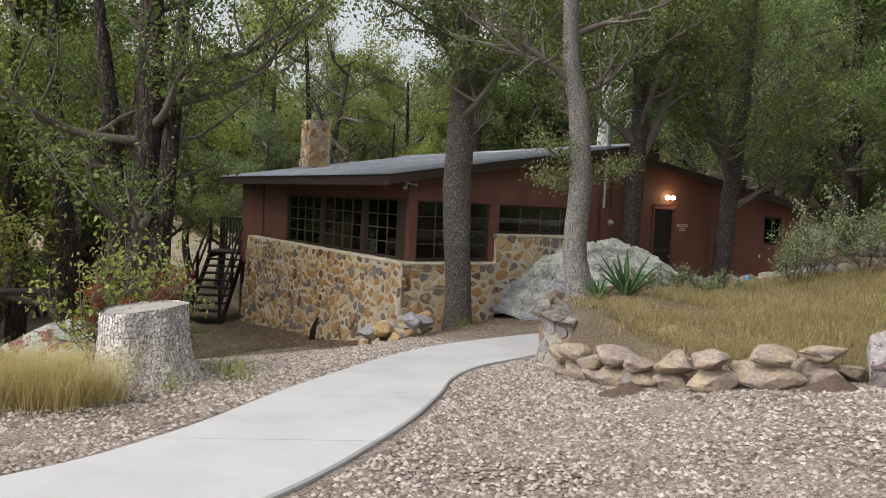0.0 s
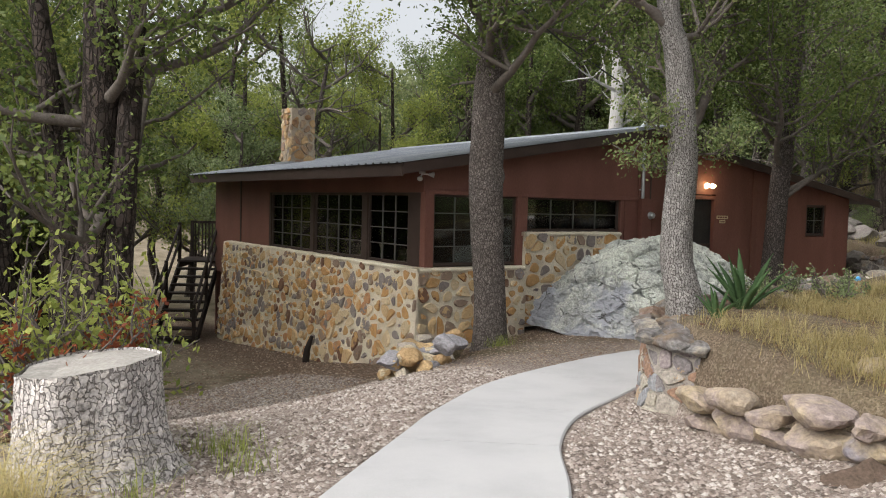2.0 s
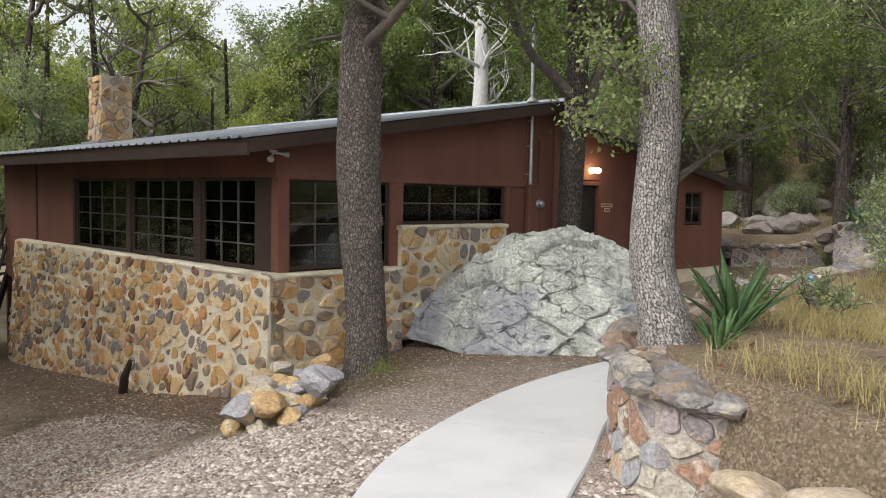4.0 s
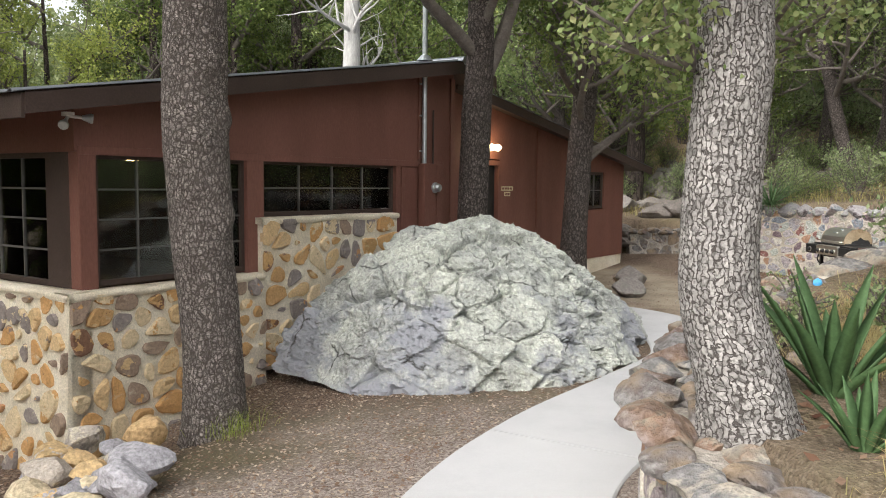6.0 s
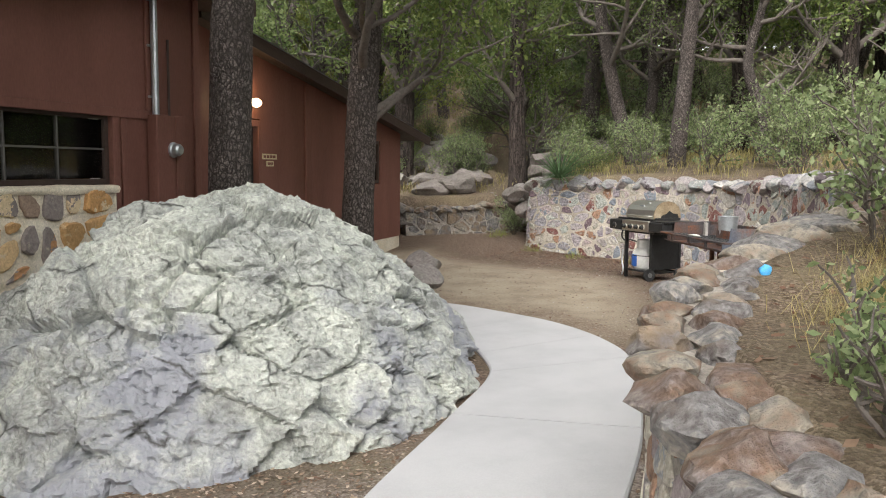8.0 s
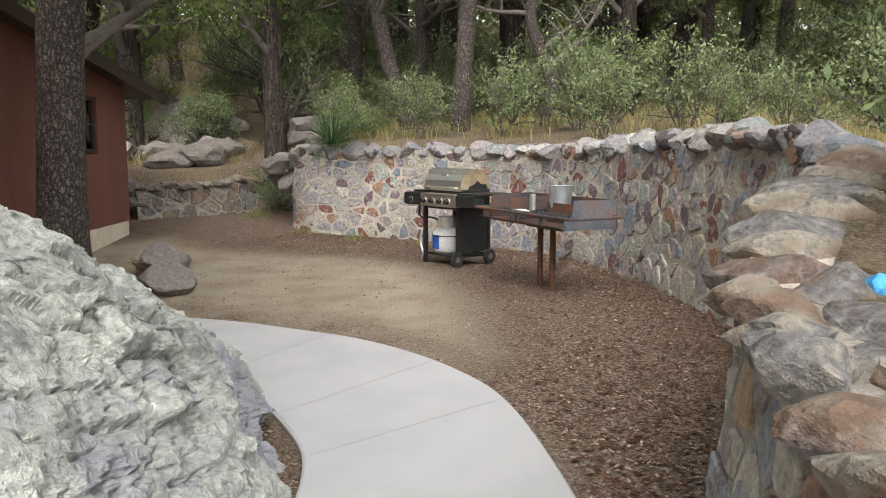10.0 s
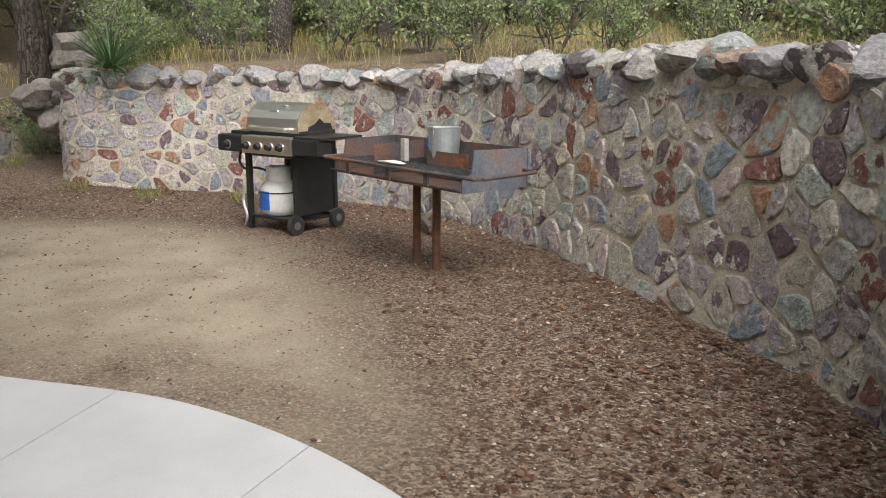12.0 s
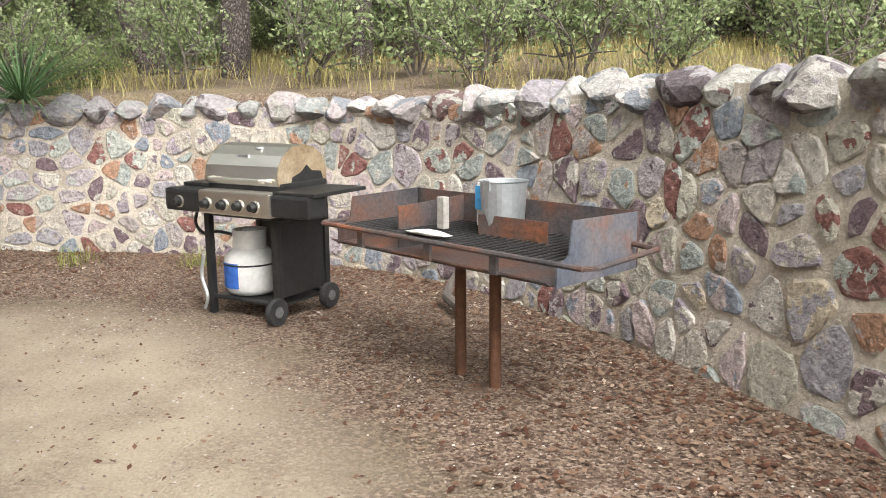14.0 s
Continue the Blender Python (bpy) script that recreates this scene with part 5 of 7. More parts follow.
def leaves(rg, tips, per, spread, size, droop=0.0, narrow=0.5):
    """Many small folded leaves round the given places; returns (verts, faces)."""
    n = len(tips) * per
    nr = np.random.RandomState(rg.randrange(1 << 30))
    c = np.repeat(np.array([tuple(t) for t in tips]), per, axis=0)
    off = nr.normal(0, 1, (n, 3)) * np.array([spread, spread, spread * 0.7])
    c = c + off
    ax = nr.normal(0, 1, (n, 3))
    ax[:, 2] -= droop
    ax /= np.linalg.norm(ax, axis=1)[:, None]
    sd = np.cross(ax, nr.normal(0, 1, (n, 3)))
    sd /= np.linalg.norm(sd, axis=1)[:, None]
    s = size * nr.uniform(0.55, 1.35, (n, 1))
    v = np.stack([c - ax * s * 0.5, c + sd * s * 0.5 * narrow, c + ax * s * 0.5, c - sd * s * 0.5 * narrow], 1).reshape(-1, 3)
    i = np.arange(n)[:, None] * 4
    return v, i + np.array([[0, 1, 2, 3]])


def quad_mesh(name, v, f, material):
    me = bpy.data.meshes.new(name)
    me.vertices.add(len(v))
    me.vertices.foreach_set("co", np.asarray(v, np.float32).ravel())
    me.loops.add(f.size)
    me.loops.foreach_set("vertex_index", f.ravel().astype(np.int32))
    me.polygons.add(len(f))
    me.polygons.foreach_set("loop_start", (np.arange(len(f)) * f.shape[1]).astype(np.int32))
    me.materials.append(material)
    me.update()
    me.validate()
    return me


def trunk_data(points, radii, sides=20, rings=60, flare=0.35, wob=0.08, seed=0, plates=None, knots=()):
    """A trunk with a flared foot and uneven girth."""
    pts = bezier(points, rings)
    rad = np.interp(np.linspace(0, 1, rings), np.linspace(0, 1, len(radii)), radii)
    v, f = tube([tuple(p) for p in pts], list(rad), sides)
    out = []
    for i, p in enumerate(v):
        c = Vector(pts[min(i // sides, rings - 1)])
        d = p - c
        h = (c.z - pts[0][2])
        k = 1 + flare * math.exp(-h / 0.22) * (0.7 + 0.5 * noise.noise(Vector((d.x * 9, d.y * 9, seed)))) + wob * noise.fractal(Vector((p.x * 3, p.y * 3, p.z * 1.2 + seed)), 1.0, 2.0, 3)
        for kt, kh in knots:
            a = math.atan2(d.y, d.x) - kt
            a = (a + math.pi) % (2 * math.pi) - math.pi
            e2 = (a * d.length / 0.07) ** 2 + ((c.z - kh) / 0.075) ** 2
            if e2 < 6:
                k += 0.2 * math.exp(-e2) - 0.13 * math.exp(-e2 * 5)
        if plates:
            q = Vector((p.x * plates[0], p.y * plates[0], p.z * plates[1]))
            e = noise.voronoi(q + 0.5 * noise.noise_vector(q * 0.6) + 0.2 * noise.noise_vector(q * 2.2))[0]
            d = d + d.normalized() * plates[2] * (min(1.0, (e[1] - e[0]) * 2.6) - 0.6)
        out.append(c + d * k)
    return out, f


def tree(name, label, x, y, points, radii, bark, limbs, leaf, per, spread, size, seed, sides=20, rings=60, limb_mat=None, narrow=0.5, droop=0.0, up=0.15, stems=(), plates=None, knots=()):
    """A tree at (x, y). points run up the trunk from its foot; limbs: (height share, aim, length, radius, depth)."""
    rg = random.Random(seed)
    ob = thing(name, label, "tree", pose(x, y, gz(x, y) - 0.05))
    o = part("trunk", trunk_data(points, radii, sides, rings, seed=seed, plates=plates, knots=knots), bark, ob, smooth=True)
    if bark == m_pale_bark:
        wrap(o, sides, 2 * math.pi * radii[2], 1.0)
    for k, (p, r) in enumerate(stems):
        part("trunk", trunk_data(p, r, 24, 60, seed=seed + k + 1), bark, ob, smooth=True)
    tips = []
    run = bezier(points, 101)
    for share, aim, ln, rd, dep in limbs:
        tubes = []
        limb_set(rg, run[int(share * 100)], aim, ln, rd, dep, tubes, tips, up=up)
        if sides >= 30:
            part("limb", tubes[0], limb_mat or m_limb, ob, smooth=True)
            tagged(part("side_branch", merge(*tubes[1:]), limb_mat or m_limb, ob, smooth=True), "side branches and twigs of the limb", kind="stuff")
        else:
            part("limb", merge(*tubes), limb_mat or m_limb, ob, smooth=True)
    if tips:
        v, f = leaves(rg, tips, per, spread, size, droop, narrow)
        o = new("crown", quad_mesh("crown", v, f, leaf))
        o.parent = ob
        tagged(o, "loose leafy crown with gaps")
    return ob


def ring_limbs(rg, n, lo, hi, length, radius, depth, rise=0.3):
    out = []
    for i in range(n):
        t = 2 * math.pi * (i / n + rg.uniform(-0.1, 0.1)) * 2.4
        h = lo + (hi - lo) * (i + rg.random()) / n
        out.append((min(0.99, h), (math.cos(t), math.sin(t), rise + rg.uniform(-0.2, 0.4)), length * rg.uniform(0.7, 1.2) * (1.15 - 0.45 * h), radius, depth))
    return out


R = random.Random(1)
m_leaf_o = leaf_material("bright_oak_leaves", [(0.1, 0.15, 0.05), (0.17, 0.22, 0.08), (0.24, 0.28, 0.12), (0.2, 0.2, 0.08)])
# the straight tree before the gable
tree("juniper_tree", "tall grey-brown checker-barked tree before the cabin's gable", 0.3, 14.15, [(0.03, 0, 0), (-0.02, 0.01, 1.0), (-0.1, 0.04, 2.2), (-0.1, 0.03, 3.4), (-0.06, 0.0, 4.6), (0.1, 0.1, 7.5)], [0.24, 0.22, 0.245, 0.225, 0.2, 0.12], m_alligator,
     ring_limbs(R, 12, 0.62, 0.98, 3.2, 0.07, 2), m_juniper, 60, 0.2, 0.07, 41, 80, 260, plates=(44, 52, 0.005), knots=[(-1.9, 1.95), (-1.5, 2.35), (-2.0, 1.55), (-0.6, 1.75), (-1.2, 2.9), (-0.9, 0.75), (-0.4, 2.5)])
# the pale oak on the bed by the path
tree("oak_tree", "pale furrow-barked oak with a leaning trunk beside the path wall", 1.72, 10.0, [(0.01, 0, -0.05), (-0.03, 0.03, 0.2), (-0.085, 0.09, 0.5), (-0.09, 0.1, 0.9), (-0.075, 0.08, 1.35), (-0.1, 0.07, 1.8), (-0.16, 0.08, 2.4), (-0.27, 0.09, 3.0), (-0.4, 0.1, 5.4)], [0.165, 0.15, 0.142, 0.14, 0.136, 0.128, 0.12, 0.1, 0.06], m_pale_bark,
     [(0.5, (-0.6, 0.5, 0.0), 0.5, 0.012, 2), (0.54, (0.8, 0.3, 0.1), 0.6, 0.012, 2), (0.58, (-0.8, -0.1, 0.2), 0.55, 0.014, 2), (0.64, (0.7, 0.5, 0.3), 0.8, 0.018, 2), (0.69, (-0.5, 0.6, 0.2), 0.7, 0.018, 2)] + ring_limbs(R, 6, 0.76, 0.98, 2.2, 0.04, 2), m_leaf_o, 20, 0.085, 0.036, 42, 120, 420, narrow=0.62, plates=(40, 20, 0.004))
# dark trees close to the wing
tree("forked_tree", "dark-barked forked tree beside the cabin's wing", 3.9, 17.15, [(0, 0, 0), (0, 0, 1.2), (0.02, -0.05, 2.6), (0.05, -0.1, 3.6), (0.0, -0.1, 5.2), (-0.1, 0, 9)], [0.21, 0.19, 0.19, 0.17, 0.13, 0.08], m_grey_bark,
     [(0.47, (0.6, -0.2, 0.9), 4.5, 0.1, 3), (0.57, (-0.8, -0.1, 0.75), 3.6, 0.09, 3), (0.53, (0.2, 0.2, 1.0), 4.5, 0.09, 3)] + ring_limbs(R, 9, 0.6, 0.98, 3.0, 0.06, 2), m_juniper, 45, 0.22, 0.075, 43, 36, 120)
tree("leaning_tree", "dark-barked leaning tree beside the cabin's wing wall", 6.35, 18.65, [(0, 0, 0), (0.02, 0, 1.0), (0.1, 0, 2.4), (0.25, 0.0, 4.5), (0.5, 0.2, 9)], [0.24, 0.2, 0.19, 0.17, 0.09], m_grey_bark,
     ring_limbs(R, 11, 0.42, 0.98, 3.2, 0.06, 2), m_juniper, 45, 0.24, 0.075, 44, 36, 120)
# the many-stemmed juniper by the stairs
tree("stout_juniper", "stout dark juniper with several stems near the stairs", -4.3, 11.7, [(0, 0, 0), (0.0, 0, 1.6), (0.05, 0, 3.6), (0.0, 0, 9.0)], [0.3, 0.24, 0.2, 0.1], m_dark_bark,
     ring_limbs(R, 18, 0.52, 0.98, 2.7, 0.07, 2, 0.15), m_juniper, 34, 0.26, 0.075, 45, 30, 80,
     stems=[([(-0.22, 0, 0), (-0.3, 0, 1.4), (-0.42, 0.05, 3.0), (-0.9, 0.1, 6.5)], [0.24, 0.19, 0.15, 0.05]), ([(0.25, -0.1, 0), (0.26, -0.1, 1.5), (0.36, -0.1, 3.2), (0.6, 0, 7)], [0.2, 0.16, 0.13, 0.05])])
# the bleached snag behind the cabin
tree("dead_snag", "bleached grey dead tree behind the cabin", 4.75, 25.6, [(0, 0, 0), (0, 0, 3), (0.1, 0, 6), (-0.1, 0, 9)], [0.26, 0.23, 0.18, 0.06], m_snag, ring_limbs(R, 9, 0.5, 0.95, 2.0, 0.05, 2), m_far, 0, 0.1, 0.05, 46, 16, 30, m_snag)


def stock(seed, kind):
    """One tree of the surrounding woods, to be copied."""
    rg = random.Random(seed)
    h = rg.uniform(7, 11)
    lean = rg.uniform(-0.5, 0.5)
    pts = [(0, 0, -0.2), (lean * 0.2, rg.uniform(-0.2, 0.2), h * 0.25), (lean * 0.6, rg.uniform(-0.3, 0.3), h * 0.55), (lean, 0, h)]
    r0 = rg.uniform(0.13, 0.24)
    if kind == "oak":
        lo, ln, lm, per, spr, sz = 0.4, h * 0.36, m_leaf_g if seed % 2 else m_leaf, 46, 0.2, 0.105
        lab, bark = "grey-limbed woodland oak with sparse grey-green leaves", m_grey_bark
    elif kind == "yellow":
        lo, ln, lm, per, spr, sz = 0.14, h * 0.33, m_leaf_y, 48, 0.2, 0.1
        lab, bark = "yellow-green woodland tree leafed almost to the ground", m_dark_bark
    elif kind == "crooked":
        lo, ln, lm, per, spr, sz = 0.3, h * 0.4, m_leaf, 7, 0.2, 0.09
        lab, bark = "crooked grey-limbed woodland tree, thinly leafed", m_grey_bark
        pts = [(0, 0, -0.2), (lean * 1.4, 0.2, h * 0.2), (lean * 2.2, -0.3, h * 0.45), (lean * 3.4, 0.2, h * 0.75), (lean * 3.8, 0, h)]
    else:
        lo, ln, lm, per, spr, sz = 0.22, h * 0.28, m_juniper, 50, 0.18, 0.09
        lab, bark = "dark green woodland juniper", m_dark_bark
    return tree(kind + "_tree", lab, 0, 0, pts, [r0, r0 * 0.8, r0 * 0.55, 0.04], bark, ring_limbs(rg, 11, lo, 0.97, ln, r0 * 0.35, 2), lm, per, spr, sz, seed, 12, 24)


def woods():
    rg = random.Random(99)
    kinds = [stock(201, "oak"), stock(202, "oak"), stock(203, "juniper"), stock(204, "yellow"), stock(205, "juniper"), stock(206, "crooked"), stock(209, "crooked")]
    used = set()
    spots = []

    def scatter(n, x0, x1, y0, y1, choice, gap=2.2, size=(0.8, 1.25)):
        tries = 0
        made = 0
        while made < n and tries < 4000:
            tries += 1
            x, y = rg.uniform(x0, x1), rg.uniform(y0, y1)
            loc = CABIN.inverted() @ Vector((x, y, 0))
            if -3.2 < loc.x < 14.2 and -3 < loc.y < 12.5:
                continue
            if x < 0 and y < 24 and x > -0.36 * y - 1.2:
                continue
            if -5 < x < 13 and y < 21:
                continue
            if any(math.hypot(x - a, y - b) < gap for a, b in spots):
                continue
            spots.append((x, y))
            made += 1
            k = rg.choice(choice)
            s = rg.uniform(*size)
            m = pose(x, y, gz(x, y) - 0.1, rg.uniform(-4, 4), rg.uniform(-4, 4), rg.uniform(0, 360)) @ Matrix.Scale(s, 4)
            if k not in used:
                used.add(k)
                kinds[k].matrix_world = m
            else:
                o = copy_thing(kinds[k], m)
                o.scale = (s, s, s)
            o = None

    scatter(22, -17, -5.2, 10, 32, [2, 3, 4, 3], 2.0)
    scatter(26, -10, 16, 26, 42, [0, 1, 3, 0], 2.4, (0.75, 1.1))
    scatter(40, 13.5, 34, 13, 42, [0, 4, 2, 1, 0], 2.2)
    scatter(20, 12, 30, -4, 13, [2, 2, 4, 1], 2.4)
    scatter(22, 13.8, 32, 15, 40, [5, 6], 1.3, (0.6, 1.1))
    scatter(14, -12, 14, 27, 40, [5, 6], 1.4, (0.7, 1.1))
    # unseen trees behind the camera, added only for reflections and light
    scatter(6, -20, 14, -22, -12, [0, 2, 3], 4.0)
    scatter(4, 9.3, 13.0, 26, 34, [2, 4, 0], 1.7, (1.1, 1.5))
    scatter(9, 1, 9, 32.5, 39, [2, 4, 4], 1.8, (1.1, 1.5))
    for k in range(7):
        if k not in used:
            kinds[k].matrix_world = pose(-20 - 4 * k, 24, gz(-20 - 4 * k, 24))


woods()


def far_woods():
    """Wooded slopes beyond the near trees, as one mass of leaf clumps."""
    rg = random.Random(7)
    tips = []
    for _ in range(2600):
        t = radians(rg.uniform(-25, 150))
        r = rg.uniform(36, 75)
        x, y = 2 + r * math.cos(t), 12 + r * math.sin(t)
        g = gz(x, y)
        h = rg.uniform(4, 9) * (0.75 if 1.48 < t < 1.75 else 1.0)
        for _ in range(5):
            tips.append((x + rg.gauss(0, 1.3), y + rg.gauss(0, 1.3), g + h * rg.uniform(0.15, 1.0)))
    v, f = leaves(rg, tips, 18, 0.75, 0.36, narrow=0.65)
    ob = new("far_woods", quad_mesh("far_woods", v, f, m_far))
    tagged(ob, "dense green wooded slope beyond the clearing", "woods", kind="stuff")


far_woods()

# ---- fittings on the cabin ----
def round_solid(profile, sides=24, axis="z"):
    """A turned body from (radius, height) pairs; returns (verts, faces)."""
    v, f = [], []
    for r, h in profile:
        for k in range(sides):
            t = 2 * math.pi * k / sides
            p = (r * math.cos(t), r * math.sin(t), h)
            v.append(p if axis == "z" else ((p[2], p[0], p[1]) if axis == "x" else (p[0], p[2], -p[1])))
    for i in range(len(profile) - 1):
        for k in range(sides):
            k2 = (k + 1) % sides
            f.append((i * sides + k, i * sides + k2, (i + 1) * sides + k2, (i + 1) * sides + k))
    f += [tuple(reversed(range(sides))), tuple(range((len(profile) - 1) * sides, len(profile) * sides))]
    return v, f


def moved(data, x, y, z):
    return [(a + x, b + y, c + z) for a, b, c in data[0]], data[1]


def porch_light():
    ob = thing("porch_light", "lit twin-bulb lamp on the wall above the door", "lamp", CABIN)
    part("back_plate", moved(round_solid([(0.07, 0), (0.07, 0.02), (0.05, 0.035)], 20, "y"), 7.24, 0.545, 1.92), m_white, ob)
    for s in (7.16, 7.33):
        part("arm", tube([(7.24, 0.52, 1.92), (s, 0.44, 1.93)], 0.016, 8), m_white, ob)
        part("bulb", moved(round_solid([(0.018, -0.05), (0.045, -0.02), (0.055, 0.02), (0.04, 0.055), (0.015, 0.07)], 16, "y"), s, 0.43, 1.92), m_bulb, ob, "glowing warm white bulb")
    lamp = new("porch_glow", bpy.data.lights.new("porch_glow", "POINT"))
    lamp.data.energy, lamp.data.color, lamp.data.shadow_soft_size = 2.5, (1.0, 0.74, 0.42), 0.08
    lamp.location = CABIN @ Vector((7.25, 0.3, 1.95))


def door_sign():
    """Two small pale plates with lettering too blurred to read."""
    for x0, x1, z0, z1 in ((7.62, 7.98, 1.24, 1.31), (7.72, 7.9, 1.15, 1.22)):
        ob = thing("door_sign", "small cream lettered sign beside the door", "sign", CABIN, group="door signs")
        part("plate", box(x0, x1, 0.535, 0.547, z0, z1, 0.003), m_sign, ob)
        n = 4
        w = (x1 - x0 - 0.04) / n
        for i in range(n):
            part("letter_bar", box(x0 + 0.02 + i * w, x0 + 0.02 + (i + 0.75) * w, 0.531, 0.534, z0 + 0.018, z1 - 0.018), m_brown, ob)


m_sign = surf("cream_sign_paint", [(0.55, 0.47, 0.3), (0.66, 0.58, 0.4)], 8, 0.6, 0.1, 50)


def meter_box():
    ob = thing("meter_box", "brown electric meter box with a round glass meter", "meter box", CABIN @ pose(-0.17, 0, 0))
    part("case", box(4.8, 5.2, -0.13, -0.03, 0.5, 1.6, 0.012), m_brown, ob)
    part("case_door", box(5.06, 5.18, -0.142, -0.132, 0.52, 1.58, 0.004), m_brown, ob)
    part("meter", moved(round_solid([(0.07, 0), (0.07, -0.02), (0.058, -0.03), (0.055, -0.07), (0.04, -0.09)], 24, "y"), 5.02, -0.13, 1.29), m_galv, ob, "round grey meter")
    part("conduit", tube([(4.87, -0.07, 1.54), (4.87, -0.07, 2.75)], 0.032, 12), m_galv, ob, "galvanised conduit pipe")
    part("mast", tube([(4.87, -0.07, 2.96), (4.87, -0.07, 5.4)], 0.032, 12), m_galv, ob)
    part("mast_flashing", moved(round_solid([(0.11, 0), (0.05, 0.07)], 16), 4.87, -0.07, 2.9), m_galv, ob)
    part("thin_conduit", tube([(5.12, -0.03, 1.55), (5.12, -0.03, 2.3)], 0.012, 8), m_trim, ob)
    for z in (1.75, 2.2, 2.6):
        part("strap", box(4.82, 4.92, -0.045, -0.005, z, z + 0.02), m_galv, ob)


def flood_light():
    ob = thing("flood_light", "white twin floodlight under the eave at the corner post", "lamp", CABIN)
    part("mount", moved(round_solid([(0.05, 0), (0.05, 0.03)], 16), -0.1, -0.06, 1.86), m_white, ob)
    for a, b in (((-0.1, -0.06, 1.86), (-0.16, -0.12, 1.81)), ((-0.1, -0.06, 1.86), (0.0, -0.11, 1.85))):
        d = (Vector(b) - Vector(a)).normalized()
        p = Vector(b)
        part("arm", tube([a, b], 0.014, 8), m_white, ob)
        part("head", tube([p - d * 0.01, p + d * 0.02, p + d * 0.06, p + d * 0.075], [0.018, 0.028, 0.042, 0.038], 14), m_galv, ob)


def room_things():
    t = thing("side_table", "dark wooden table behind the corner windows", "table", CABIN)
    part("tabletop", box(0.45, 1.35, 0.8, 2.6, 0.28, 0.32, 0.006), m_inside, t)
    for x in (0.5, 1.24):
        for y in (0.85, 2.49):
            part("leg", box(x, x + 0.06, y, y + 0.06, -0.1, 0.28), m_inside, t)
    b = thing("yellow_bucket", "yellow bucket with a blue and white cloth on the table", "bucket", CABIN)
    part("pail", moved(round_solid([(0.1, 0), (0.13, 0.27), (0.135, 0.28), (0.125, 0.27), (0.09, 0.03)], 20), 0.62, 1.15, 0.322), m_yellow, b)
    part("cloth", moved(rock_data_tuple(3, 0.3, 0.26, 0.13), 0.62, 1.15, 0.56), m_cyan, b, "crumpled blue and white cloth")
    part("cloth", moved(rock_data_tuple(5, 0.34, 0.16, 0.1), 0.6, 1.22, 0.55), m_white, b)
    c = thing("ceiling_lamp", "warm lit ceiling lamp in the front room", "lamp", CABIN)
    part("shade", moved(round_solid([(0.17, 0), (0.15, -0.05), (0.05, -0.09)], 20), 2.4, 2.8, 1.68), m_roomlamp, c)
    part("stem", tube([(2.4, 2.8, 1.67), (2.4, 2.8, 1.93)], 0.012, 8), m_trim, c)
    for i in range(3):
        o = thing("ceiling_spot", "small warm ceiling spot in the front room", "lamp", CABIN, group="ceiling spots")
        part("lens", moved(round_solid([(0.06, 0), (0.05, -0.02)], 16), 2.5 + i * 0.9, 2.2 + 0.2 * i, 1.92), m_roomlamp, o)
    w = thing("inner_window", "pale window in the room's back wall", "window", CABIN)
    bm = bmesh.new()
    for x0, x1, z0, z1 in ((4.6, 4.64, 0.65, 1.5), (5.18, 5.22, 0.65, 1.5), (4.64, 5.18, 0.65, 0.69), (4.64, 5.18, 1.46, 1.5), (4.9, 4.92, 0.69, 1.46), (4.64, 5.18, 0.94, 0.96), (4.64, 5.18, 1.2, 1.22)):
        box(x0, x1, 9.56, 9.6, z0, z1, 0, bm)
    part("frame", bm, m_white, w)
    # the pane itself glows, standing in for daylight from behind the house
    part("pane", box(4.64, 5.18, 9.585, 9.595, 0.69, 1.46), m_dayglow, w, "pane glowing in place of daylight")


def rock_data_tuple(seed, sx, sy, sz):
    bm = rock_data(seed, sx, sy, sz)
    out = [tuple(v.co) for v in bm.verts], [tuple(v.index for v in f.verts) for f in bm.faces]
    bm.free()
    return out


m_roomlamp = glow_material("warm_lamp_glass", (1.0, 0.66, 0.25), 4.0)
m_dayglow = glow_material("daylight_glow_pane", (0.6, 0.64, 0.58), 0.4)
porch_light()
door_sign()
meter_box()
flood_light()
room_things()


